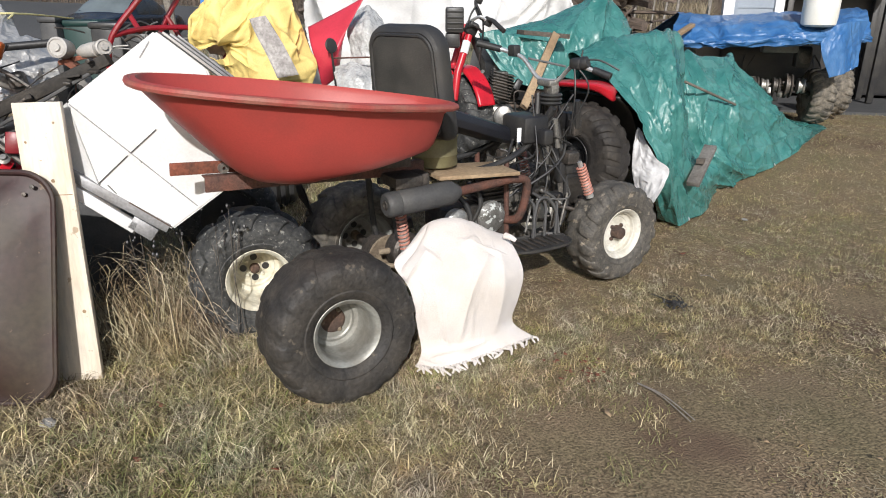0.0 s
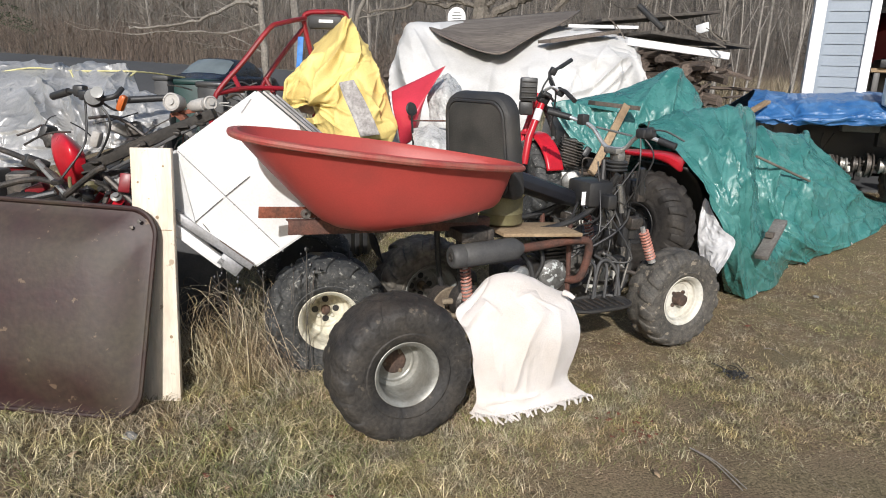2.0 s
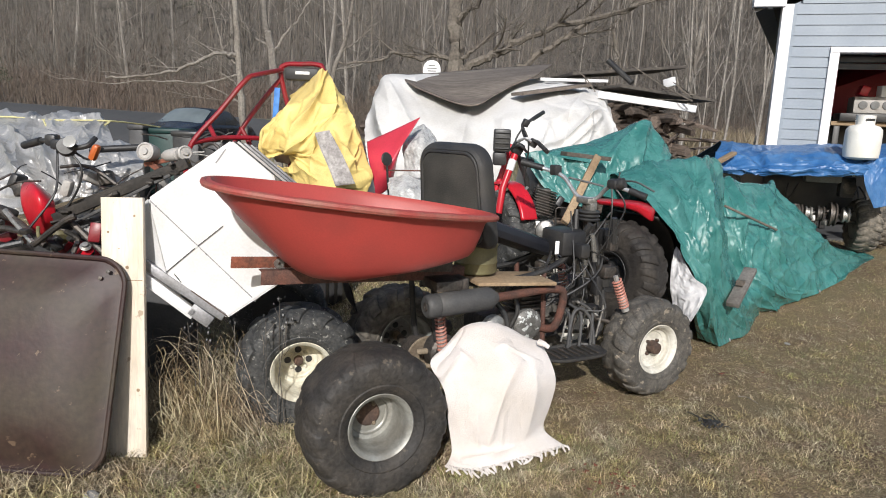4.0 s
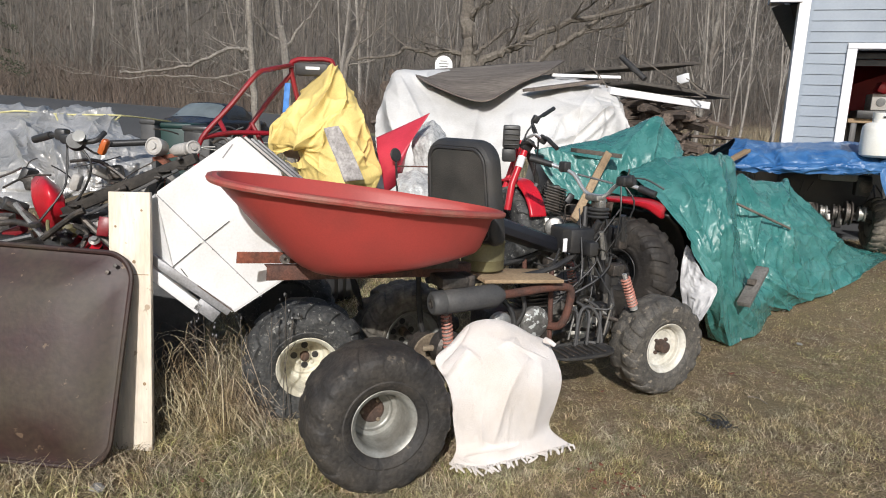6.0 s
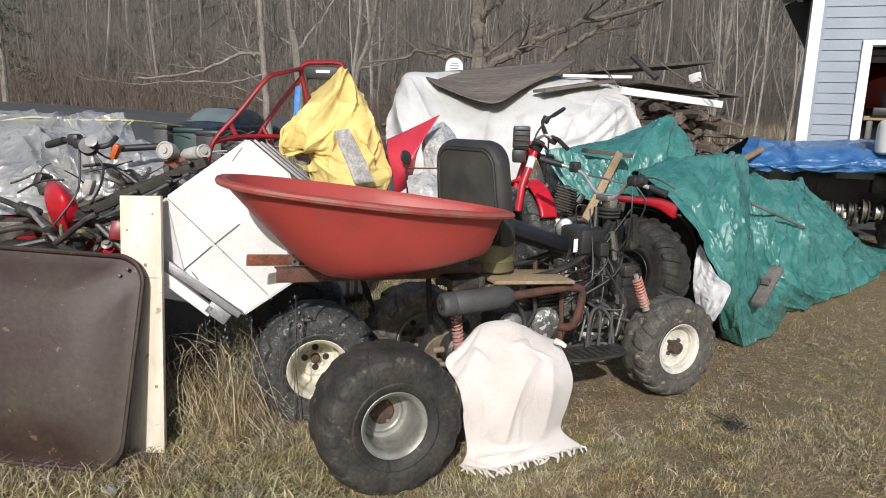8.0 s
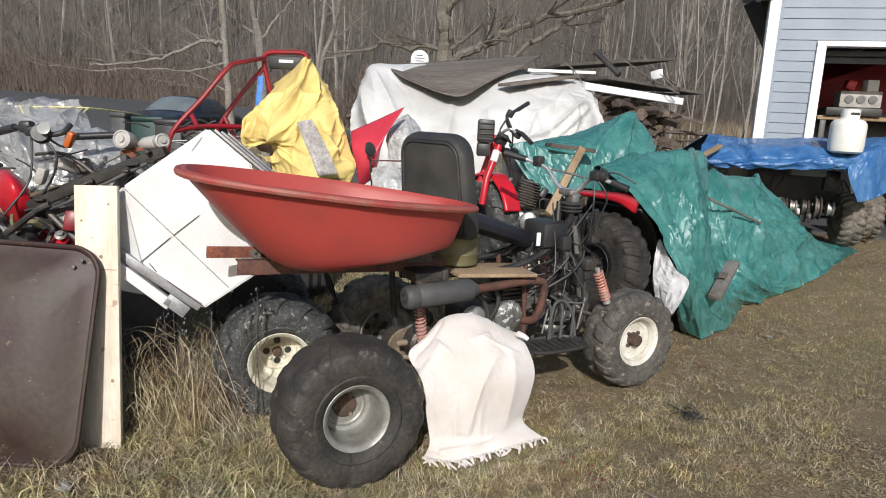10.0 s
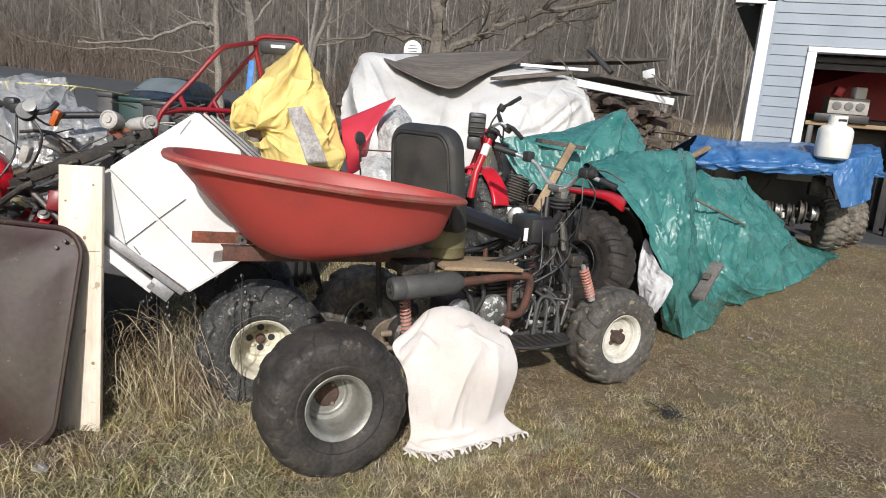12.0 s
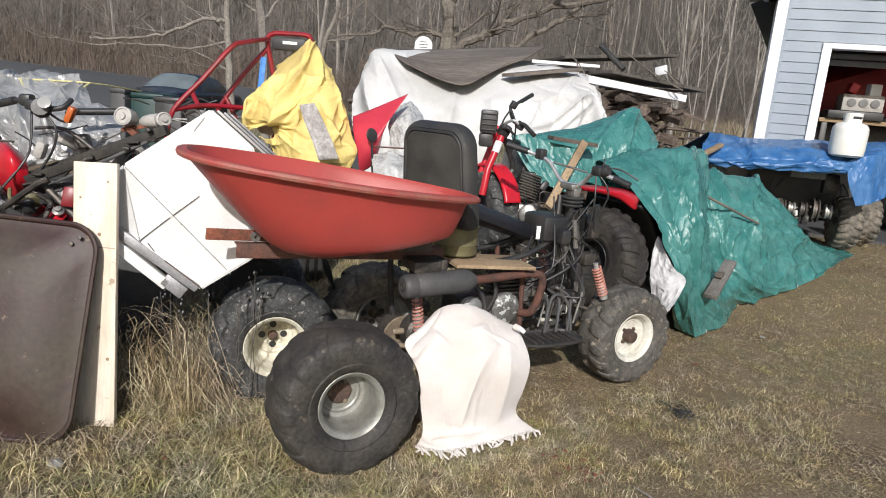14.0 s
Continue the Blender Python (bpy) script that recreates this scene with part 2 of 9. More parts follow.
ORANGE = mat("orange_lens", (0.58, 0.135, 0.03), 0.3, scale=10, grain=0.05, bump=0)
DUSTY_WHITE = mat("dusty_white_plastic", (0.42, 0.40, 0.375), 0.5, col2=(0.31, 0.285, 0.26), scale=9, grain=0.1, bump=0.05)
DARK_RED = mat("dark_red_plastic", (0.20, 0.012, 0.018), 0.4, scale=6, grain=0.1, bump=0.05)
GREEN_DARK = mat("dark_green_box", (0.012, 0.045, 0.04), 0.5, scale=6, grain=0.1, bump=0.05)
CLEAR_BAG = mat("cloudy_plastic_film", (0.55, 0.55, 0.54), 0.18, col2=(0.36, 0.36, 0.35), scale=14, fine=70, grain=0.15, bump=0.5, wrinkle=0.8, wscale=12.0)
CAR_PAINT = mat("dark_blue_car_paint", (0.008, 0.010, 0.018), 0.18, scale=2, grain=0.05, bump=0)
BARK = mat("grey_bark", (0.155, 0.135, 0.115), 0.9, col2=(0.26, 0.24, 0.21), scale=2.5, fine=25, grain=0.3, bump=0.4)
DARK_BARK = mat("dark_bark", (0.105, 0.09, 0.075), 0.9, col2=(0.17, 0.15, 0.125), scale=3, fine=25, grain=0.35, bump=0.5)
PALE_BARK = mat("pale_bark", (0.25, 0.23, 0.205), 0.9, col2=(0.18, 0.16, 0.14), scale=2, fine=20, grain=0.3, bump=0.3, island=0.35)
TWIG = mat("brush_twig", (0.12, 0.105, 0.090), 0.9, col2=(0.165, 0.143, 0.120), scale=0.4, fine=10, grain=0.2, bump=0, island=0.4)
BRUSH = mat("red_brown_brush", (0.125, 0.094, 0.076), 0.9, col2=(0.15, 0.122, 0.098), scale=0.4, fine=10, grain=0.2, bump=0, island=0.4)
GREY_BRUSH = mat("grey_brush", (0.135, 0.122, 0.107), 0.9, col2=(0.17, 0.155, 0.135), scale=0.3, fine=10, grain=0.2, bump=0, island=0.35)
NEEDLES = mat("dark_needles", (0.045, 0.055, 0.030), 0.8, scale=3, grain=0.3, bump=0, island=0.4)
LOG_WOOD = mat("split_log", (0.155, 0.118, 0.094), 0.9, col2=(0.055, 0.043, 0.036), scale=9, fine=60, grain=0.3, bump=0.4, obj=0.35)
GLASS_DARK = mat("car_glass", (0.03, 0.035, 0.04), 0.06, scale=2, grain=0.02, bump=0)
# car glass again, paler: the sky's reflection is put into the colour
GLASS_SKY = mat("glass_with_sky_in_colour", (0.16, 0.19, 0.20), 0.08, scale=2, grain=0.02, bump=0)
LENS = mat("headlamp_lens", (0.42, 0.42, 0.40), 0.14, scale=10, grain=0.05, bump=0)
BLADES = leafy("dry_grass", [(0.462, 0.380, 0.237), (0.352, 0.286, 0.165), (0.594, 0.501, 0.336), (0.275, 0.226, 0.127), (0.209, 0.165, 0.099), (0.418, 0.347, 0.215), (0.160, 0.127, 0.077)], tone=(0.6, 1.5))
TUFTS = leafy("pale_tufts", [(0.46, 0.38, 0.24), (0.37, 0.30, 0.185), (0.52, 0.44, 0.30), (0.33, 0.28, 0.155)], tone=(0.8, 1.3))
THATCH = leafy("lawn_thatch", [(0.354, 0.277, 0.172), (0.314, 0.233, 0.145), (0.387, 0.308, 0.196), (0.284, 0.213, 0.130), (0.330, 0.266, 0.147), (0.424, 0.345, 0.227), (0.288, 0.251, 0.121), (0.314, 0.213, 0.139)], tone=(0.62, 1.55))
GREEN_BLADES = leafy("green_grass", [(0.254, 0.246, 0.106), (0.200, 0.205, 0.082), (0.313, 0.289, 0.143), (0.162, 0.167, 0.065), (0.356, 0.319, 0.167)], tone=(0.6, 1.45))
STRAW = leafy("dead_weed", [(0.42, 0.33, 0.215), (0.27, 0.20, 0.13), (0.50, 0.42, 0.29), (0.18, 0.13, 0.085), (0.11, 0.080, 0.055), (0.32, 0.255, 0.17)])
RANK = leafy("rank_tan_grass", [(0.26, 0.21, 0.145), (0.20, 0.155, 0.105), (0.30, 0.25, 0.17), (0.16, 0.125, 0.085)])


def soil_material():
    m = mat("lawn_soil", (0.216, 0.160, 0.102), 0.95, col2=(0.178, 0.146, 0.085), scale=2.2, fine=110, grain=0.5, bump=0.9, spec=0.2)
    n, nt = m.node_tree.nodes, m.node_tree
    # bare muddy patches between the grass, fallen leaves and litter on the far slope
    tc = n["Texture Coordinate"]
    w = n.new("ShaderNodeTexNoise")
    w.inputs["Scale"].default_value, w.inputs["Detail"].default_value = 1.6, 6
    nt.links.new(tc.outputs["Object"], w.inputs["Vector"])
    r = n.new("ShaderNodeValToRGB")
    r.color_ramp.elements[0].position, r.color_ramp.elements[1].position = 0.52, 0.66
    nt.links.new(w.outputs["Fac"], r.inputs["Fac"])
    mx = n.new("ShaderNodeMix")
    mx.data_type = "RGBA"
    mx.inputs["B"].default_value = (0.150, 0.103, 0.070, 1)
    b = n["Principled BSDF"]
    old = b.inputs["Base Color"].links[0].from_socket
    nt.links.new(old, mx.inputs["A"])
    nt.links.new(r.outputs["Color"], mx.inputs["Factor"])
    nt.links.new(mx.outputs["Result"], b.inputs["Base Color"])
    return m


SOIL = soil_material()
LITTER = mat("leaf_litter", (0.128, 0.108, 0.09), 0.95, col2=(0.10, 0.088, 0.074), scale=0.18, fine=2.5, grain=0.35, bump=0.5)
FIELD = mat("pale_field_grass", (0.20, 0.19, 0.105), 0.95, col2=(0.15, 0.155, 0.075), scale=0.3, fine=4, grain=0.25, bump=0.3)
ASPHALT = mat("asphalt", (0.055, 0.056, 0.058), 0.85, col2=(0.075, 0.075, 0.077), scale=0.5, fine=20, grain=0.15, bump=0.1)


# ---- mesh helpers ----
def mesh_of(name, bm, material, smooth=True):
    me = bpy.data.meshes.new(name)
    bmesh.ops.recalc_face_normals(bm, faces=bm.faces)
    bm.to_mesh(me)
    bm.free()
    me.materials.append(material)
    if smooth:
        me.polygons.foreach_set("use_smooth", [True] * len(me.polygons))
        me.set_sharp_from_angle(angle=radians(38))
    return me


def part(name, bm, material, parent, label="", smooth=True):
    """One bmesh as one mesh object under a thing or a part."""
    ob = new(name, mesh_of(name, bm, material, smooth))
    ob.parent = parent
    if label:
        tagged(ob, label)
    return ob


def thing(name, m, label, category, group="", kind=""):
    """An empty at a thing's base, which parents its parts."""
    ob = new(name)
    ob.empty_display_size = 0.1
    ob.matrix_basis = m
    return tagged(ob, label, category, group, kind)


def solo(name, bm, material, label, category, m=None, group="", kind="", smooth=True):
    """A thing of a single mesh."""
    ob = new(name, mesh_of(name, bm, material, smooth))
    if m is not None:
        ob.matrix_basis = m
    return tagged(ob, label, category, group, kind)


def box(bm, cx, cy, cz, sx, sy, sz, m=None, bevel=0.0):
    """A block by its centre and sizes, its edges rounded by bevel."""
    r = bmesh.ops.create_cube(bm, size=1)
    vs = r["verts"]
    for v in vs:
        v.co = Vector((cx + v.co.x * sx, cy + v.co.y * sy, cz + v.co.z * sz))
    if bevel:
        es = list({e for v in vs for e in v.link_edges})
        got = bmesh.ops.bevel(bm, geom=es, offset=bevel, segments=2, affect="EDGES", profile=0.5)
        vs = list({v for f in got["faces"] for v in f.verts} | {v for v in vs if v.is_valid})
    if m is not None:
        bmesh.ops.transform(bm, matrix=m, verts=vs)
    return vs


def ring_faces(bm, a, b):
    n = len(a)
    for i in range(n):
        bm.faces.new((a[i], a[(i + 1) % n], b[(i + 1) % n], b[i]))


def lathe(bm, profile, seg=32, m=None, closed=False):
    """Turn (radius, height) pairs round z; m moves the result."""
    m = m or Matrix()
    rings = []
    for r, h in profile:
        rings.append([bm.verts.new(m @ Vector((r * math.cos(2 * math.pi * i / seg), r * math.sin(2 * math.pi * i / seg), h))) for i in range(seg)])
    for a, b in zip(rings, rings[1:]):
        ring_faces(bm, a, b)
    if closed:
        ring_faces(bm, rings[-1], rings[0])
    else:
        if profile[0][0] > 1e-4:
            bm.faces.new(rings[0][::-1])
        if profile[-1][0] > 1e-4:
            bm.faces.new(rings[-1])
    bmesh.ops.remove_doubles(bm, verts=[v for ring in (rings[0], rings[-1]) for v in ring], dist=1e-5)


def curve_points(pts, steps=6):
    """Points of a smooth curve through pts."""
    pts = [Vector(p) for p in pts]
    out = []
    for i in range(len(pts) - 1):
        p0, p1, p2, p3 = pts[max(i - 1, 0)], pts[i], pts[i + 1], pts[min(i + 2, len(pts) - 1)]
        for s in range(steps):
            t = s / steps
            out.append(0.5 * (2 * p1 + (p2 - p0) * t + (2 * p0 - 5 * p1 + 4 * p2 - p3) * t * t + (3 * p1 - p0 - 3 * p2 + p3) * t ** 3))
    return out + [pts[-1]]


def tube(bm, pts, r, seg=8, r2=None, smooth=0):
    """A round bar along pts, from radius r to r2."""
    pts = curve_points(pts, smooth) if smooth else [Vector(p) for p in pts]
    r2 = r if r2 is None else r2
    n, rings, side = len(pts), [], None
    for i, p in enumerate(pts):
        d = (pts[min(i + 1, n - 1)] - pts[max(i - 1, 0)])
        d = d.normalized() if d.length > 1e-9 else Vector((0, 0, 1))
        if side is None:
            side = d.cross(Vector((0, 0, 1)) if abs(d.z) < 0.9 else Vector((1, 0, 0))).normalized()
        side = (side - d * side.dot(d)).normalized()
        up = d.cross(side)
        rad = r + (r2 - r) * i / max(n - 1, 1)
        rings.append([bm.verts.new(p + rad * (math.cos(2 * math.pi * k / seg) * side + math.sin(2 * math.pi * k / seg) * up)) for k in range(seg)])
    for a, b in zip(rings, rings[1:]):
        ring_faces(bm, a, b)
    bm.faces.new(rings[0][::-1])
    bm.faces.new(rings[-1])


def bar(bm, a, b, w, h, up=(0, 0, 1), bevel=0.003):
    """A squared bar from a to b, w wide and h high."""
    a, b = Vector(a), Vector(b)
    d = b - a
    x = d.normalized()
    y = Vector(up).cross(x).normalized()
    z = x.cross(y)
    m = Matrix((x, y, z)).transposed().to_4x4()
    m.translation = (a + b) / 2
    box(bm, 0, 0, 0, d.length, w, h, m, bevel)


def spline(pts, t):
    n = len(pts) - 1
    i = min(int(t * n), n - 1)
    f = t * n - i
    p0, p1, p2, p3 = pts[max(i - 1, 0)], pts[i], pts[i + 1], pts[min(i + 2, n)]
    return 0.5 * (2 * p1 + (p2 - p0) * f + (2 * p0 - 5 * p1 + 4 * p2 - p3) * f * f + (3 * p1 - p0 - 3 * p2 + p3) * f ** 3)


def surface_normals(P):
    du, dv = np.gradient(P, axis=0), np.gradient(P, axis=1)
    n = np.cross(du, dv)
    return n / np.maximum(np.linalg.norm(n, axis=2, keepdims=True), 1e-9)


def stretch_grid(G, nu, nv):
    """Resample a grid of points to nu x nv cells."""
    a, b = np.linspace(0, G.shape[0] - 1, nu + 1), np.linspace(0, G.shape[1] - 1, nv + 1)
    i, j = np.minimum(a.astype(int), G.shape[0] - 2), np.minimum(b.astype(int), G.shape[1] - 2)
    fa, fb = (a - i)[:, None, None], (b - j)[None, :, None]
    return (G[i][:, j] * (1 - fa) + G[i + 1][:, j] * fa) * (1 - fb) + (G[i][:, j + 1] * (1 - fa) + G[i + 1][:, j + 1] * fa) * fb


def fold_seeds(P, freq, lean, rs):
    """Sharp straight folds in mixed directions; lean tells how much they run from top to bottom."""
    n, m = P.shape[:2]
    x = np.linalg.norm(np.diff(P, axis=0), axis=2).mean() * np.arange(n)[:, None, None]
    y = np.linalg.norm(np.diff(P, axis=1), axis=2).mean() * np.arange(m)[None, :, None]
    d = np.zeros((n, m, 1))
    for k in range(7):
        a = rs.normal(0, 0.35) if rs.rand() < lean else rs.uniform(-1.5, 1.5)
        f = freq * (0.5, 0.7, 1.0, 1.0, 1.5, 2.1, 2.8)[k]
        warp = stretch_grid(rs.normal(0, 0.45, (5, 5, 1)), n - 1, m - 1)
        mask = np.clip(0.35 + stretch_grid(rs.normal(0, 0.9, (5, 5, 1)), n - 1, m - 1), 0, 1)
        ph = ((math.cos(a) * x + math.sin(a) * y) * f + warp + rs.rand()) % 1.0
        d += mask * (np.abs(ph - 0.5) * 2 - 0.5) * freq / f
    return d


def soften(P, times):
    for _ in range(times):
        Q = P.copy()
        Q[1:-1] += 0.25 * (P[2:] + P[:-2] - 2 * P[1:-1])
        P = Q.copy()
        P[:, 1:-1] += 0.25 * (Q[:, 2:] + Q[:, :-2] - 2 * Q[:, 1:-1])
    return P


def crumple(P, slack, across, keep, rounds, bumps, stiff):
    """Let a sheet that is a little too large for its place buckle into folds: lengths are kept, the place pulls softly.
    slack is the surplus from side to side, across that share of it from top to bottom."""
    home = P.copy()
    n, m = P.shape[:2]
    P = P + surface_normals(P) * bumps

    def pairs():
        both = 0.5 + 0.5 * across
        for o in (0, 1):
            yield np.s_[o:n - 1:2, :], np.s_[o + 1:n:2, :], 1.0, 1.0
            yield np.s_[:, o:m - 1:2], np.s_[:, o + 1:m:2], 1.0, across
            yield np.s_[o:n - 1:2, :m - 1], np.s_[o + 1:n:2, 1:], 0.5, both
            yield np.s_[o:n - 1:2, 1:], np.s_[o + 1:n:2, :m - 1], 0.5, both
            yield np.s_[o:n - 2:4, :], np.s_[o + 2:n:4, :], stiff, 1.0
            yield np.s_[:, o:m - 2:4], np.s_[:, o + 2:m:4], stiff * 3, across
            yield np.s_[o + 2:n - 2:4, :], np.s_[o + 4:n:4, :], stiff, 1.0
            yield np.s_[:, o + 2:m - 2:4], np.s_[:, o + 4:m:4], stiff * 3, across
    rules = []
    for a, b, k, share in pairs():
        A, B = home[a], home[b]
        q0, q1 = min(A.shape[0], B.shape[0]), min(A.shape[1], B.shape[1])
        rest = np.linalg.norm(A[:q0, :q1] - B[:q0, :q1], axis=2, keepdims=True) * (1 + slack * share)
        rules.append((a, b, k, rest, q0, q1))
    for _ in range(rounds):
        for a, b, k, rest, q0, q1 in rules:
            A, B = P[a], P[b]
            d = B[:q0, :q1] - A[:q0, :q1]
            ln = np.maximum(np.linalg.norm(d, axis=2, keepdims=True), 1e-9)
            c = d * (0.5 * k * (ln - rest) / ln)
            A[:q0, :q1] += c
            B[:q0, :q1] -= c
        P += keep * (home - P)
    return P


def crease(x, y, a, b, h, w0, w1, bend=0.0):
    """One fold from a to b: a rounded ridge, steeper on one side, that dies out at its ends."""
    dx, dy = b[0] - a[0], b[1] - a[1]
    ln = max(math.hypot(dx, dy), 1e-6)
    dx, dy = dx / ln, dy / ln
    t = ((x - a[0]) * dx + (y - a[1]) * dy) / ln
    off = (x - a[0]) * -dy + (y - a[1]) * dx + bend * ln * (t - 0.5) ** 2
    soft = np.sqrt(off ** 2 + 0.004 ** 2)
    w = np.where(off > 0, w1, w0)
    return h * np.clip(1 - (2 * t - 1) ** 2, 0, 1) ** 0.7 * np.exp(-soft / w)


def add_folds(P, rs, folds, height, lean, creases, grade):
    """Loose folds strewn over a sheet, and those with a place of their own."""
    n, m = P.shape[:2]
    W = np.linalg.norm(np.diff(P, axis=0), axis=2).sum(axis=0).mean()
    H = np.linalg.norm(np.diff(P, axis=1), axis=2).sum(axis=1).mean()
    x, y = np.linspace(0, W, n)[:, None], np.linspace(0, H, m)[None, :]
    d = np.zeros((n, m))
    for _ in range(folds):
        c = (rs.rand() * W, rs.rand() * H)
        a = rs.normal(0, 0.4) if rs.rand() < lean else rs.uniform(-1.6, 1.6)
        L = min(W, H) * (0.06 + 0.42 * rs.rand() ** grade)
        e = (math.sin(a) * L / 2, math.cos(a) * L / 2)
        w = max(0.007, L * rs.uniform(0.025, 0.085))
        d += crease(x, y, (c[0] - e[0], c[1] - e[1]), (c[0] + e[0], c[1] + e[1]), height * w * rs.choice((-0.6, 1.0)) * rs.uniform(0.5, 1), w * rs.uniform(0.35, 1), w * rs.uniform(0.8, 2), rs.uniform(-0.7, 0.7))
    for u0, v0, u1, v1, h, w0, w1 in creases:
        d += crease(x, y, (u0 * W, v0 * H), (u1 * W, v1 * H), h, w0, w1, rs.uniform(-0.3, 0.3))
    return P + surface_normals(soften(P, 6)) * d[:, :, None]


def cloth_mesh(cage, nu, nv, slack=0.0, seed=0.0, keep=0.012, rounds=160, across=0.4, fold=0.02, freq=2.5, lean=0.5, flat=0.5, folds=0, height=0.02, creases=(), up=1, grade=1.8, ground=False):
    """A draped sheet through a coarse cage of rows: flat fields between soft bends, then folds, then small creases."""
    rows = [[Vector(p) for p in row] for row in cage]
    cu, cv = (max(8, nu // 5), max(8, nv // 5)) if slack else (nu, nv)
    P = np.array([[spline([spline(row, i / cu) for row in rows], j / cv) for j in range(cv + 1)] for i in range(cu + 1)], dtype=float)
    if slack:
        rs = np.random.RandomState(int(seed * 10) + 1)
        plain = stretch_grid(np.array([[list(p) for p in row] for row in rows]).transpose(1, 0, 2), cu, cv)
        P = soften(P * (1 - flat) + plain * flat, 1)
        P = crumple(P, slack, across, keep, rounds, fold_seeds(P, freq, lean, rs) * fold, 0.15)
        P = soften(stretch_grid(P, nu, nv), 5)
        side = up * (1 if surface_normals(P)[:, :, 1].mean() < 0 else -1)
        P = add_folds(P, rs, folds, height * side, lean, [(*c[:4], c[4] * side, *c[5:]) for c in creases], grade)
        P = P + surface_normals(P) * fold_seeds(P, freq * 2.2, lean, rs) * fold * 0.16
        if ground:
            low = np.array([[ground_z(q[0], q[1]) + 0.014 for q in row] for row in P])
            gap = np.maximum(P[:, :, 2] - low, 0)
            P[:, :, 2] = low + gap + 0.35 * np.minimum(np.abs(P[:, :, 2] - low), 0.03) * (gap <= 0)
    bm = bmesh.new()
    vs = [[bm.verts.new(p) for p in row] for row in P]
    for i in range(nu):
        for j in range(nv):
            bm.faces.new((vs[i][j], vs[i + 1][j], vs[i + 1][j + 1], vs[i][j + 1]))
    return bm


def cloth(name, cage, material, label, category, nu=60, nv=50, thick=0.003, parent=None, eyelets=(), **kw):
    """A sheet as a thing of its own: the sheet, and the eyelets along its hem."""
    t = thing(name, Matrix(), label, category)
    bm = cloth_mesh(cage, nu, nv, **kw)
    spots = []
    bm.verts.ensure_lookup_table()
    for u, v in eyelets:
        q = bm.verts[round(u * nu) * (nv + 1) + round(v * nv)]
        nb = [e.other_vert(q).co - q.co for e in q.link_edges][:2]
        spots.append((q.co.copy(), nb[0].cross(nb[1]).normalized()))
    ob = part("sheet", bm, material, t)
    ob.data.set_sharp_from_angle(angle=radians(50))
    s = ob.modifiers.new("thickness", "SOLIDIFY")
    s.thickness, s.offset = thick, -1
    for p, n in spots:
        if n.y > 0:
            n = -n
        bm = bmesh.new()
        lathe(bm, [(0.008, 0), (0.014, 0.002), (0.008, 0.005)], 12, Matrix.Translation(p + n * 0.003) @ n.to_track_quat("Z", "Y").to_matrix().to_4x4(), closed=True)
        part("eyelet", bm, CHROME, t, "bright metal eyelet")
    return t


def smooth01(t):
    t = min(1.0, max(0.0, t))
    return t * t * (3 - 2 * t)


def ground_z(x, y):
    """The lawn lies level, climbs a little towards the garage, and far off a wooded hill rises."""
    z = 0.30 * smooth01((0.55 * x + 0.83 * y - 4.9) / 2.6) * smooth01((x + 0.5) / 2.5)
    z += 0.22 * smooth01((y - 9) / 6)
    z += 1.15 * smooth01((y - 20.3) / 5.0) * smooth01((-x - 1.0) / 8) + 0.03 * max(0.0, min(30.0, -x - 11)) * smooth01((y - 19) / 5)
    far = max(0.0, y + 0.25 * abs(x) - 34)
    z += 0.30 * far * smooth01(far / 18)
    return z


# ---- ground ----
def make_ground():
    xs = sorted(set([-400, -250, -160, -100, -70, -50, -36, -30, -26, -23, -21, -19, -17, -15, -13, -11, -9, -8] + [round(-7 + 0.2 * i, 2) for i in range(81)] + [11, 14, 18, 24, 32, 44, 60, 90, 140, 240, 400]))
    ys = sorted(set([-300, -120, -50, -20, -9, -5] + [round(-3 + 0.2 * i, 2) for i in range(71)] + [12, 13.5, 15.5, 17, 18.5, 20, 21, 22, 23, 24, 25, 26, 27, 28.5, 30, 33, 36, 40, 45, 50, 57, 65, 75, 90, 110, 150, 220, 400]))
    bm = bmesh.new()
    g = []
    for y in ys:
        row = []
        for x in xs:
            near = 1 if abs(x) < 12 and -4 < y < 14 else 0
            z = min(ground_z(x, y), 60) + near * 0.018 * noise.noise(Vector((x * 1.1, y * 1.1, 0))) - near * 0.012
            row.append(bm.verts.new((x, y, z)))
        g.append(row)
    for j in range(len(ys) - 1):
        for i in range(len(xs) - 1):
            f = bm.faces.new((g[j][i], g[j][i + 1], g[j + 1][i + 1], g[j + 1][i]))
            cy = (ys[j] + ys[j + 1]) / 2
            f.material_index = 1 if cy > 29 else (2 if cy > 11.9 else 0)
    ob = solo("ground", bm, SOIL, "patchy winter lawn of dry tan grass and mud", "ground", kind="structure")
    ob.data.materials.append(LITTER)
    ob.data.materials.append(FIELD)
    return ob


make_ground()


def make_road():
    bm = bmesh.new()
    ys = [21.5, 22, 23, 24, 25, 26]
    rows = [[bm.verts.new((x, y, ground_z(x, y) + 0.035)) for x in (-100, -70, -50, -36, -30, -26, -23, -21, -19, -17, -15, -13, -11, -9, -8, -7, -5, -3, 0, 3, 6, 9)] for y in ys]
    for a, b in zip(rows, rows[1:]):
        for i in range(len(a) - 1):
            bm.faces.new((a[i], a[i + 1], b[i + 1], b[i]))
    solo("road", bm, ASPHALT, "grey asphalt country road below the woods", "road", kind="structure")


make_road()


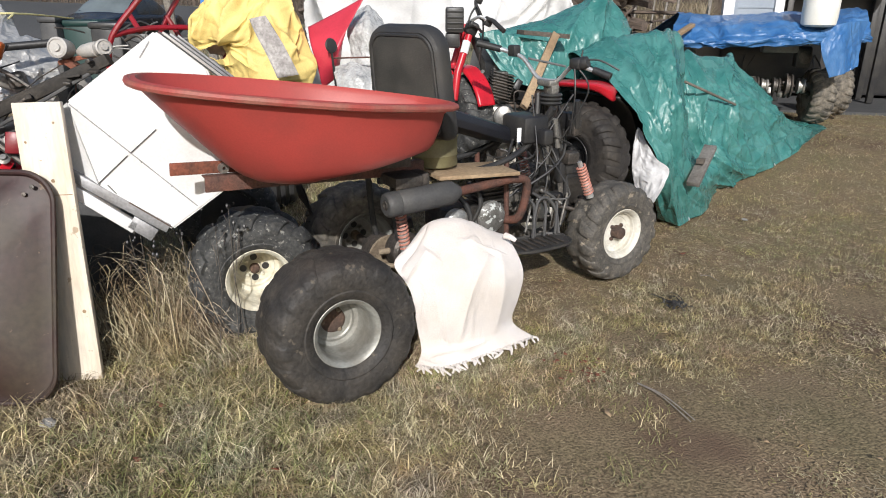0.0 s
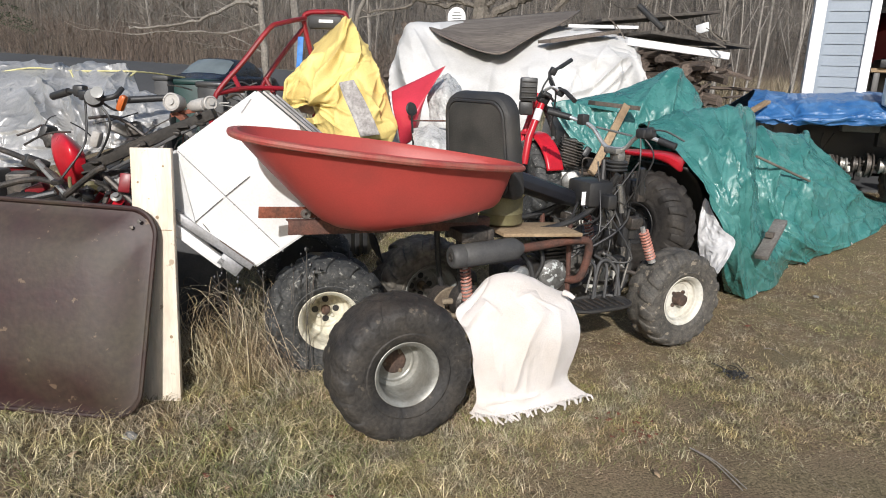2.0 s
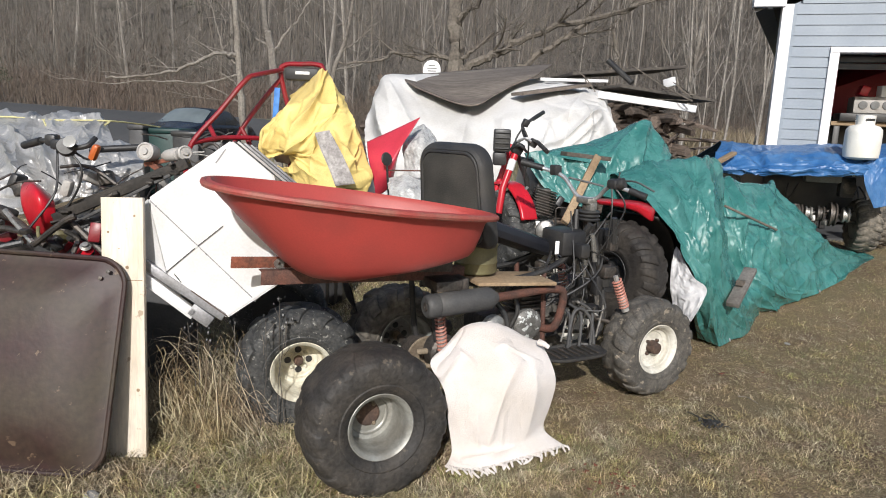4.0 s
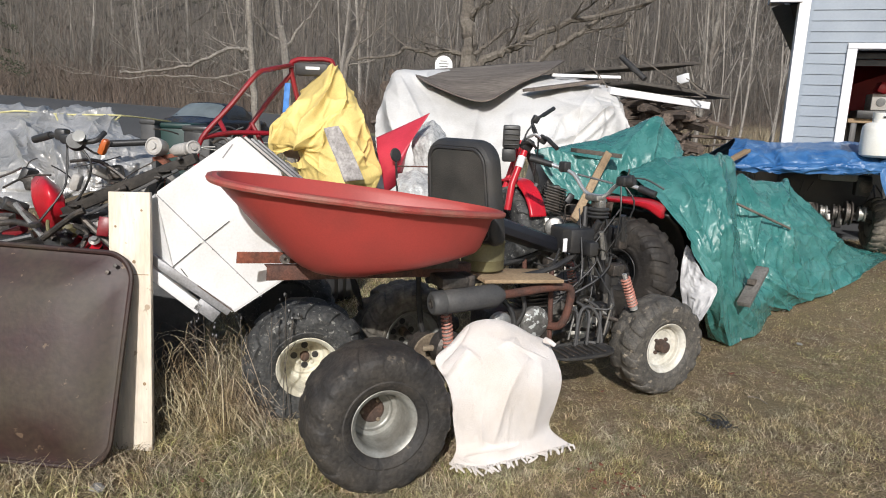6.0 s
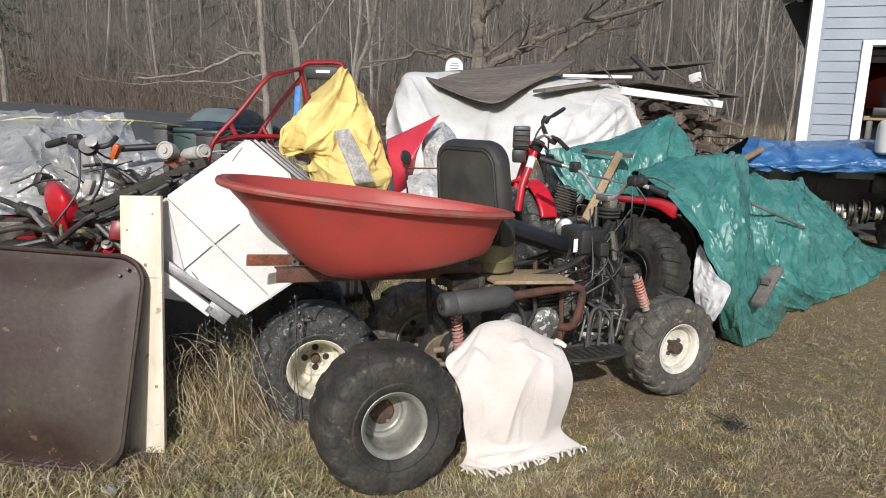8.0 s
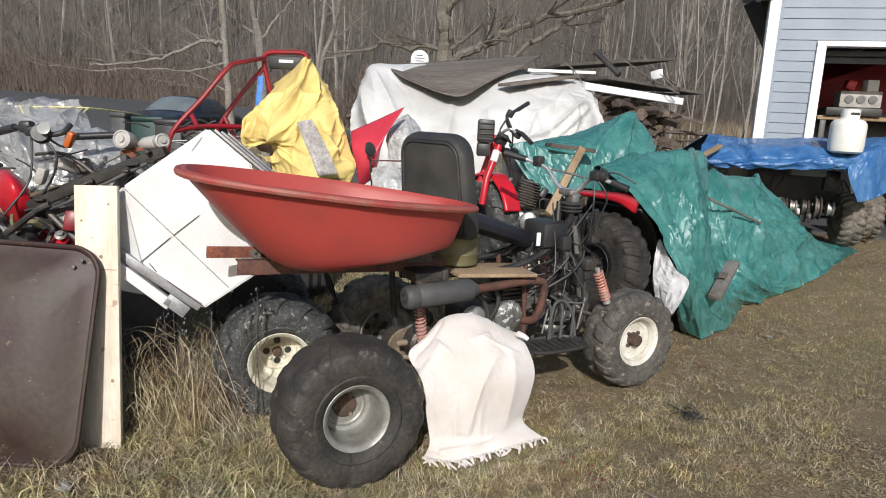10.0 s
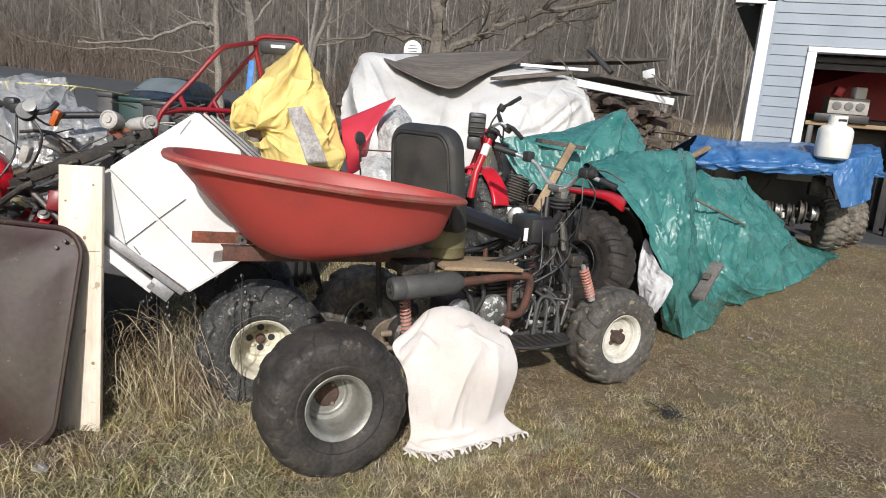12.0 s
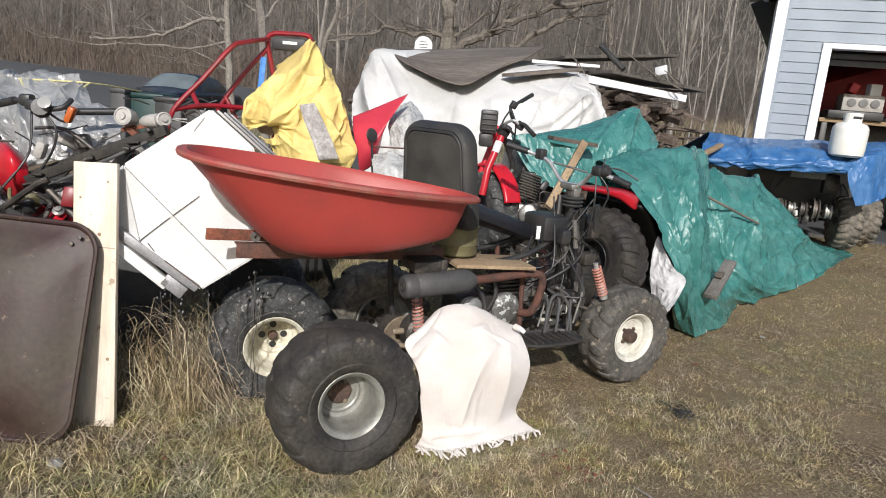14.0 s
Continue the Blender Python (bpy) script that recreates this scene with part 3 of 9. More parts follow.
def ribbons(name, roots, heights, leans, width, material, label, category, curl=0.6):
    """Many curved blades in one mesh, three vertices and a tip each."""
    n = len(roots)
    ang = np.random.uniform(0, 2 * math.pi, n)
    side = np.stack([np.cos(ang), np.sin(ang), np.zeros(n)], 1) * width[:, None]
    la = np.random.uniform(0, 2 * math.pi, n)
    lean = np.stack([np.cos(la), np.sin(la), np.zeros(n)], 1) * (leans * heights)[:, None]
    up = np.array([0, 0, 1.0]) * heights[:, None]
    v = np.stack([roots - side, roots + side, roots + up * 0.6 + lean * (1 - curl) * 0.6 - side * 0.7,
                  roots + up * 0.6 + lean * (1 - curl) * 0.6 + side * 0.7, roots + up + lean], 1).reshape(-1, 3)
    base = np.arange(n) * 5
    tris = np.stack([base, base + 1, base + 3, base, base + 3, base + 2, base + 2, base + 3, base + 4], 1).reshape(-1)
    me = bpy.data.meshes.new(name)
    me.vertices.add(len(v))
    me.vertices.foreach_set("co", v.reshape(-1))
    nt = n * 3
    me.loops.add(nt * 3)
    me.loops.foreach_set("vertex_index", tris)
    me.polygons.add(nt)
    me.polygons.foreach_set("loop_start", np.arange(nt) * 3)
    me.update()
    me.validate()
    me.materials.append(material)
    return tagged(new(name, me), label, category, kind="stuff")


def bare_earth(x, y):
    """How bare the lawn is, from 0 to 1: trodden muddy spots towards the drive."""
    out = np.zeros_like(x)
    for cx, cy, r in ((0.58, 2.05, 0.30), (0.98, 1.88, 0.32), (1.45, 2.25, 0.30), (0.93, 2.75, 0.16), (2.3, 3.1, 0.28), (1.55, 3.4, 0.2), (1.2, 1.3, 0.4), (0.35, 1.95, 0.42), (0.75, 1.75, 0.40), (0.45, 1.55, 0.45), (1.05, 2.05, 0.42), (1.6, 1.95, 0.55), (0.85, 1.65, 0.5), (0.55, 1.95, 0.5), (0.85, 2.25, 0.33)):
        out = np.maximum(out, np.exp(-(((x - cx) / r) ** 2 + ((y - cy) / (0.8 * r)) ** 2)))
    return out


def make_grass():
    for nm, n, green, seed in (("grass", 330000, False, 3.0), ("green_grass", 140000, True, 17.0)):
        # more blades where the lawn is close
        d = 0.3 + 9.9 * np.random.random(n) ** 1.55
        a = np.where(np.random.random(n) < 0.55, np.random.uniform(-0.72, 0.78, n), np.random.normal(0.05, 0.95, n))
        x, y = d * np.sin(a) * 1.05, d * np.cos(a)
        patch = np.array([1.1 * noise.noise(Vector((px * 0.9, py * 0.9, seed))) + 0.6 * noise.noise(Vector((px * 3.1, py * 3.1, seed + 6))) + 0.4 * noise.noise(Vector((px * 9, py * 9, seed + 8))) for px, py in zip(x, y)])
        worn = np.clip((x - 0.25) * 0.45, 0, 0.42)          # the lawn is trodden thin towards the drive
        keep = patch + (np.where(x < 0.1, 0.36, 0.20) if green else 0.38) - worn * (0.35 if green else 1.0) > np.random.uniform(-0.25, 0.45, n) + 0.9 * bare_earth(x, y)
        x, y, patch, worn = x[keep], y[keep], patch[keep], worn[keep]
        n = len(x)
        z = np.array([ground_z(px, py) for px, py in zip(x, y)]) - 0.010
        h = (0.016 + 0.030 * np.random.random(n) ** 2) * (1 - 0.7 * worn) * (1 + 0.5 * np.clip(patch, 0, 1)) * (1.0 + 0.75 * np.clip((0.3 - x) / 0.8, 0, 1)) * (0.9 if green else 1.0)
        ribbons(nm, np.stack([x, y, z], 1), h, np.random.uniform(0.5, 2.4, n), np.random.uniform(0.0010, 0.0022, n) * (1 + 0.5 * np.clip((0.2 - x) / 0.8, 0, 1)), GREEN_BLADES if green else BLADES,
                "low green grass tufts in the dry lawn" if green else "short matted dry tan lawn grass", "grass")


make_grass()


def make_lawn_tufts():
    """Small pale tufts standing out of the worn lawn."""
    rs = np.random.RandomState(61)
    n = 2000
    d = 1.7 + 5.5 * rs.rand(n) ** 1.3
    a = rs.uniform(-0.5, 0.75, n)
    cx, cy = d * np.sin(a), d * np.cos(a)
    ok = bare_earth(cx, cy) < 0.4
    cx, cy = np.repeat(cx[ok], 6), np.repeat(cy[ok], 6)
    m = len(cx)
    x, y = cx + rs.normal(0, 0.018, m), cy + rs.normal(0, 0.018, m)
    z = np.array([ground_z(px, py) for px, py in zip(x, y)]) - 0.004
    ribbons("lawn_tufts", np.stack([x, y, z], 1), rs.uniform(0.008, 0.022, m), rs.uniform(0.8, 3.0, m), rs.uniform(0.0009, 0.0018, m), TUFTS, "small pale tufts in the worn lawn", "grass")


make_lawn_tufts()


def make_thatch():
    """Short dead blades lying flat all over the worn lawn, one triangle each."""
    rs = np.random.RandomState(77)
    n = 420000
    d = 0.3 + 9.4 * rs.rand(n) ** 1.4
    a = np.where(rs.rand(n) < 0.55, rs.uniform(-0.72, 0.78, n), rs.normal(0.05, 1.0, n))
    x, y = d * np.sin(a), d * np.cos(a)
    z = np.array([ground_z(px, py) for px, py in zip(x, y)]) + rs.uniform(-0.003, 0.003, n)
    b = rs.uniform(0, 6.28, n)
    L = rs.uniform(0.010, 0.038, n)
    w = rs.uniform(0.0009, 0.0022, n) * (1 + 0.12 * d)
    keep = bare_earth(x, y) < rs.uniform(0.12, 0.9, n)
    x, y, z, b, L, w = x[keep], y[keep], z[keep], b[keep], L[keep], w[keep]
    n = len(x)
    root = np.stack([x, y, z], 1)
    side = np.stack([-np.sin(b) * w, np.cos(b) * w, np.zeros(n)], 1)
    tip = root + np.stack([np.cos(b) * L, np.sin(b) * L, rs.uniform(0.0, 0.006, n)], 1)
    v = np.stack([root - side, root + side, tip], 1).reshape(-1, 3)
    me = bpy.data.meshes.new("thatch")
    me.vertices.add(len(v))
    me.vertices.foreach_set("co", v.reshape(-1))
    me.loops.add(3 * n)
    me.loops.foreach_set("vertex_index", np.arange(3 * n))
    me.polygons.add(n)
    me.polygons.foreach_set("loop_start", np.arange(n) * 3)
    me.update()
    me.validate()
    me.materials.append(THATCH)
    tagged(new("thatch", me), "flat-lying dead grass and leaf crumbs on the worn lawn", "grass", kind="stuff")


make_thatch()


# ---- the garage ----
def make_garage():
    z0 = 0.28
    m = pose(3.47, 8.0, z0, 0, 0, -15)
    g = thing("garage", m, "blue-grey vinyl-sided garage with white trim and an open door", "garage", kind="structure")
    H, W, D = 2.67, 5.6, 5.0
    x0, x1, dz = 0.645, 3.4, 2.145          # the door's opening
    bm = bmesh.new()
    for cx, w, cz, h in (((0.10 + x0) / 2, x0 - 0.10, H / 2, H), ((x0 + x1) / 2, x1 - x0, (dz + H) / 2, H - dz), ((x1 + W) / 2, W - x1, H / 2, H)):
        box(bm, cx, 0.08, cz, w, 0.12, h)
    part("front_wall", bm, WHITE_TRIM, g)
    for nm, bx in (("side_wall", (0.10, D / 2, H / 2, 0.12, D, H)), ("side_wall", (W - 0.06, D / 2, H / 2, 0.12, D, H)), ("back_wall", (W / 2, D, H / 2, W, 0.12, H))):
        bm = bmesh.new()
        box(bm, *bx)
        part(nm, bm, SIDING, g)
    bm = bmesh.new()
    box(bm, W / 2, D / 2, 0.02, W, D, 0.04)
    part("slab", bm, ASPHALT, g)
    # roof with a low pitch, its eave jutting over the side
    bm = bmesh.new()
    for s in (-1, 1):
        a = math.atan2(1.4, W / 2 + 0.3)
        L2 = (W / 2 + 0.3) / math.cos(a)
        mm = pose(W / 2, D / 2 + 0.06, H + 1.36) @ pose(0, 0, 0, 0, s * math.degrees(a), 0)
        box(bm, s * L2 / 2, 0, 0, L2, D + 0.15, 0.1, mm)
    part("roof", bm, BLACK, g, "dark shingled roof")
    bm = bmesh.new()
    v = [bm.verts.new(p) for p in ((0.1, 0.06, H), (W, 0.06, H), (W / 2, 0.06, H + 1.3))]
    bm.faces.new(v)
    v2 = bmesh.ops.extrude_face_region(bm, geom=bm.faces[:])["geom"]
    bmesh.ops.translate(bm, verts=[q for q in v2 if isinstance(q, bmesh.types.BMVert)], vec=(0, 0.08, 0))
    part("gable", bm, SIDING, g)
    bm = bmesh.new()
    box(bm, -0.04, D / 2 + 0.02, H - 0.005, 0.12, D + 0.05, 0.05)
    # the eave's shade is put into its dark colour
    part("eave", bm, SHEET_OR_SHADE, g, "eave with its shade put into a dark colour")
    bm = bmesh.new()
    box(bm, -0.14, 0.02, H + 0.035, 0.34, 0.20, 0.13, None, 0.004)
    part("fascia_end", bm, WHITE_TRIM, g, "white boxed end of the eave")
    # corner post, door casing and track
    bm = bmesh.new()
    box(bm, 0.058, 0.02, H / 2, 0.117, 0.15, H, bevel=0.006)
    part("corner_board", bm, WHITE_TRIM, g, "white corner board")
    for nm, bx in (("door_casing", (x0 - 0.047, 0.0, dz / 2, 0.098, 0.06, dz)), ("door_casing", (x1 + 0.047, 0.0, dz / 2, 0.098, 0.06, dz)), ("door_casing", ((x0 + x1) / 2, -0.002, dz + 0.03, x1 - x0 + 0.19, 0.06, 0.058))):
        bm = bmesh.new()
        box(bm, *bx, bevel=0.006)
        part(nm, bm, WHITE_TRIM, g, "white door casing")
    for i in range(2):
        bm = bmesh.new()
        box(bm, (x0 + x1) / 2, 0.22 + 0.03 * i, dz - 0.05 - 0.075 * i, x1 - x0 - 0.1, 0.04, 0.07, bevel=0.012)
        part("door_panel", bm, MATT_BLACK, g, "dark grey edge of the raised door")
    # lapped siding boards, each with its own lower lip
    step = 0.1165
    z = 0.0025
    while z < H + 0.95:
        low = 0.119 + max(0.0, z - H + 0.03) * 2.15
        spans = [(low, x0 - 0.097), (x1 + 0.097, W)] if z + step < dz + 0.10 else [(low, W - low)]
        for a, b in spans:
            bm = bmesh.new()
            v = [bm.verts.new(p) for p in ((a, -0.001, z), (b, -0.001, z), (b, 0.012, z + step), (a, 0.012, z + step),
                                           (a, 0.018, z), (b, 0.018, z), (b, 0.018, z + step), (a, 0.018, z + step))]
            for q in ((0, 1, 2, 3), (4, 7, 6, 5), (0, 4, 5, 1), (3, 2, 6, 7), (0, 3, 7, 4), (1, 5, 6, 2)):
                bm.faces.new([v[i] for i in q])
            part("siding_board", bm, SIDING, g, smooth=False)
        z += step
    # the side wall runs off at more than a right angle
    for ob in g.children:
        if ob.name.split(".")[0] in ("side_wall", "back_wall", "slab", "roof", "eave"):
            for v in ob.data.vertices:
                v.co.x += 0.20 * max(0.0, v.co.y - 0.1)
    return m


GARAGE = make_garage()


def make_garage_clutter():
    """What shows in the open door: a red car under a cover, a bench with a cooler box and tools."""
    bm = bmesh.new()
    prof = [(0.9, 0.35), (1.0, 0.75), (1.25, 1.0), (1.7, 1.22), (2.3, 1.5), (3.3, 1.55), (4.0, 1.2)]
    rings = []
    for x, h in prof:
        rings.append([bm.verts.new((x, 1.6, 0.45)), bm.verts.new((x, 1.6, h * 0.8)), bm.verts.new((x, 1.9, h)), bm.verts.new((x, 3.4, h)), bm.verts.new((x, 3.7, h * 0.8)), bm.verts.new((x, 3.7, 0.45))])
    for a, b in zip(rings, rings[1:]):
        ring_faces(bm, a, b)
    bm.faces.new(rings[0][::-1])
    bm.faces.new(rings[-1])
    bmesh.ops.subdivide_edges(bm, edges=bm.edges[:], cuts=1, smooth=0.6)
    solo("covered_car", bm, mat("garage_red", (0.36, 0.015, 0.03), 0.5, scale=3, grain=0.1, bump=0.05), "dark red vehicle body raised on a stand in the garage", "vehicle", GARAGE @ pose(-0.35, 0.1, 1.02))
    bm = bmesh.new()
    box(bm, 2.3, 2.5, 0.74, 2.4, 1.6, 1.40, None, 0.03)
    solo("dark_stand", bm, BLACK, "dark stand in the shade of the garage", "stand", GARAGE @ pose(-0.35, -0.35, 0.04))
    t = thing("workbench", GARAGE @ pose(0.86, 0.75, 0.04), "orange-brown wooden bench just inside the garage", "workbench")
    bm = bmesh.new()
    box(bm, 0.6, 0.3, 1.34, 1.25, 0.5, 0.05, bevel=0.005)
    part("benchtop", bm, TAN_WOOD, t)
    for x in (0.05, 1.15):
        for y in (0.1, 0.5):
            bm = bmesh.new()
            box(bm, x, y, 0.66, 0.07, 0.07, 1.31, bevel=0.004)
            part("leg", bm, BLACK, t)
    t = thing("grey_case", GARAGE @ pose(1.28, 0.92, 1.51), "grey plastic machine case on the bench", "case")
    bm = bmesh.new()
    box(bm, 0, 0, 0.10, 0.46, 0.3, 0.20, bevel=0.015)
    part("body", bm, DUSTY_WHITE, t)
    for x in (-0.13, 0.0, 0.13):
        bm = bmesh.new()
        lathe(bm, [(0.05, 0), (0.05, 0.012), (0.04, 0.014)], 14, pose(x, -0.15, 0.10, 90, 0, 0))
        part("dial", bm, BOX_GREY, t)
    bm = bmesh.new()
    box(bm, -0.17, 0, 0.26, 0.1, 0.2, 0.12, pose(0, 0, 0, 0, 20, 0), 0.01)
    solo("red_tool", bm, RED_PAINT, "small red tool on the grey case", "tool", GARAGE @ pose(1.24, 0.92, 1.48))
    bm = bmesh.new()
    box(bm, 0, 0, 0.07, 0.14, 0.12, 0.14, bevel=0.01)
    solo("white_tub", bm, WHITE_TRIM, "small white tub on the grey case", "tub", GARAGE @ pose(1.40, 0.9, 1.71, 0, 0, 15))
    bm = bmesh.new()
    box(bm, 0, 0, 0.05, 0.62, 0.36, 0.10, None, 0.012)
    solo("black_case", bm, BLACK, "flat black case under the grey machine case", "case", GARAGE @ pose(1.22, 0.93, 1.407))


make_garage_clutter()


# ---- woods and far things ----
def twig_tube(v, f, pts, r0, r1, seg=4):
    """A thin tapered stem, added to plain lists."""
    n = len(pts)
    start = len(v)
    for i, p in enumerate(pts):
        r = r0 + (r1 - r0) * i / (n - 1)
        for k in range(seg):
            a = 2 * math.pi * k / seg
            v.append((p[0] + r * math.cos(a), p[1] + r * math.sin(a), p[2]))
    for i in range(n - 1):
        for k in range(seg):
            a, b = start + i * seg + k, start + i * seg + (k + 1) % seg
            f.append((a, b, b + seg, a + seg))


def make_woods():
    rnd = random.Random(5)
    for nm, count, mat_, thick, label in (("woods", 330, PALE_BARK, (0.030, 0.095), "bare pale trunks of leafless winter woods on a slope"), ("woods", 1150, TWIG, (0.014, 0.050), "thin grey-brown stems of leafless winter woods on a slope")):
        v, f = [], []
        for _ in range(count):
            y = 34 + 66 * rnd.random() ** 1.1
            x = rnd.uniform(-0.85, 0.85) * (y + 8)
            z = ground_z(x, y) - 0.2
            h = rnd.uniform(6, 17)
            r = rnd.uniform(*thick) * (1.0 if rnd.random() < 0.9 else 1.6)
            lx, ly = rnd.gauss(0, 0.06) * h, rnd.gauss(0, 0.05) * h
            wob, ph = rnd.uniform(-0.35, 0.35), rnd.uniform(0, 6)
            pts = [(x + lx * t * t + wob * (math.sin(5 * t + ph) - math.sin(ph)), y + ly * t, z + h * t) for t in (0, 0.15, 0.3, 0.45, 0.6, 0.8, 1)]
            twig_tube(v, f, pts, r, r * 0.3, 5)
            for _b in range(rnd.randint(8, 15)):
                t = rnd.uniform(0.10, 0.95)
                bx, by, bz = x + lx * t * t + wob * (math.sin(5 * t + ph) - math.sin(ph)), y + ly * t, z + h * t
                a, L = rnd.uniform(0, 6.28), rnd.uniform(0.5, 3.6)
                e = (bx + L * math.cos(a) * 0.75, by + L * math.sin(a) * 0.75, bz + L * rnd.uniform(0.1, 0.95))
                mid = ((bx + e[0]) / 2 + rnd.gauss(0, 0.08), (by + e[1]) / 2, (bz + e[2]) / 2 - 0.12)
                twig_tube(v, f, [(bx, by, bz), mid, e], max(0.010, r * 0.35), 0.007, 3)
        me = bpy.data.meshes.new(nm)
        me.from_pydata(v, [], f)
        me.materials.append(mat_)
        tagged(new(nm, me), label, "woods", kind="stuff")
    # brush: a low reddish tangle along the foot of the slope, taller grey shrubs behind it
    for n, y0, dy, low, tall, mat_, label in ((15000, 28.5, 14, 0.4, 2.0, BRUSH, "low reddish brush along the foot of the woods"), (17000, 34, 48, 1.0, 4.6, GREY_BRUSH, "tangle of leafless grey shrubs among the trees")):
        v, f = [], []
        for _ in range(n):
            y = y0 + dy * rnd.random() ** 1.3
            x = rnd.uniform(-0.85, 0.85) * (y + 8)
            z = ground_z(x, y) - 0.1
            h, a = rnd.uniform(low, tall), rnd.uniform(0, 6.28)
            L = abs(rnd.gauss(0, 0.55)) * h
            c, q = math.cos(a), math.sin(a)
            e = (x + L * c, y + L * q, z + h)
            twig_tube(v, f, [(x, y, z), (x + 0.35 * L * c, y + 0.35 * L * q, z + 0.6 * h), e], rnd.uniform(0.007, 0.016), 0.005, 3)
            for _b in range(2):
                b, m_ = rnd.uniform(0, 6.28), rnd.uniform(0.3, 0.6) * h
                s_ = (x + 0.35 * L * c, y + 0.35 * L * q, z + 0.6 * h)
                twig_tube(v, f, [s_, (s_[0] + m_ * math.cos(b), s_[1] + m_ * math.sin(b), s_[2] + m_ * rnd.uniform(0, 0.9))], 0.008, 0.005, 3)
        me = bpy.data.meshes.new("underbrush")
        me.from_pydata(v, [], f)
        me.materials.append(mat_)
        tagged(new("underbrush", me), label, "brush", kind="stuff")


make_woods()


def branch(bm, rnd, p, d, length, r, depth, seg=6):
    pts = [p]
    n = 4
    for i in range(n):
        d = (d + Vector((rnd.gauss(0, 0.13), rnd.gauss(0, 0.13), rnd.gauss(0.04, 0.10)))).normalized()
        pts.append(pts[-1] + d * length / n)
    tube(bm, pts, r, seg, r * 0.45)
    if depth > 0:
        for _ in range(rnd.randint(3, 5)):
            t = rnd.uniform(0.3, 1.0)
            k = min(int(t * n), n - 1)
            q = pts[k].lerp(pts[k + 1], t * n - k)
            a = rnd.uniform(0, 6.28)
            dd = (d * 0.6 + Vector((math.cos(a), math.sin(a) * 0.6, rnd.uniform(-0.1, 0.6))) * 0.8).normalized()
            branch(bm, rnd, q, dd, length * rnd.uniform(0.35, 0.6), max(r * 0.42, 0.006), depth - 1, max(4, seg - 1))


def bare_tree(seed, x, y, trunk, limbs, r, label):
    """A leafless tree: a trunk through given points and limbs given as (start height share, end point, radius)."""
    rnd = random.Random(seed)
    z = ground_z(x, y)
    t = thing("bare_tree", pose(x, y, z - 0.1), label, "tree", "bare trees")
    bm = bmesh.new()
    tr = curve_points([Vector(p) for p in trunk], 5)
    tube(bm, tr, r, 9, r * 0.5)
    part("trunk", bm, BARK, t)
    bm = bmesh.new()
    for share, end, rad in limbs:
        s = tr[min(int(share * (len(tr) - 1)), len(tr) - 1)]
        e = Vector(end)
        mid = s.lerp(e, 0.5) + Vector((rnd.gauss(0, 0.15), rnd.gauss(0, 0.15), rnd.gauss(0, 0.12)))
        pts = curve_points([s, mid, e], 5)
        tube(bm, pts, rad, 7, rad * 0.4)
        for q in pts[3:]:
            if rnd.random() < 0.8:
                a = rnd.uniform(0, 6.28)
                dd = ((e - s).normalized() * 0.7 + Vector((math.cos(a) * 0.7, math.sin(a) * 0.5, rnd.uniform(-0.1, 0.7)))).normalized()
                branch(bm, rnd, q, dd, rnd.uniform(0.5, 1.3), rad * 0.35, 1, 5)
    part("limb", bm, BARK, t)
    return t


def limbed_tree(seed, trunk, r, limbs, label, bark):
    """A leafless tree whose trunk and limbs run through given places, with crooked twigs all along them."""
    rnd = random.Random(seed)
    foot = Vector(trunk[0])
    t = thing("bare_tree", Matrix.Translation(foot), label, "tree", "bare trees")

    def crooked(pts, amp):
        out = curve_points([Vector(p) - foot for p in pts], 6)
        return [p + Vector((rnd.gauss(0, amp), rnd.gauss(0, amp), rnd.gauss(0, amp))) for p in out]
    bm = bmesh.new()
    tr = crooked(trunk, r * 0.10)
    tube(bm, tr, r, 9, r * 0.55)
    part("trunk", bm, bark, t)
    for rad, twigs, pts in limbs:
        bm = bmesh.new()
        q = crooked(pts, rad * 0.35)
        tube(bm, q, rad, 7, rad * 0.4)
        for _ in range(twigs):
            k = rnd.randint(2, len(q) - 2)
            along = (q[k + 1] - q[k - 1]).normalized()
            a = rnd.uniform(0, 6.28)
            dd = (along * 0.8 + Vector((math.cos(a) * 0.7, math.sin(a) * 0.5, rnd.uniform(-0.3, 0.8)))).normalized()
            branch(bm, rnd, q[k], dd, rnd.uniform(0.4, 1.2), max(rad * 0.3, 0.006), 1, 5)
        part("limb", bm, bark, t)
    return t


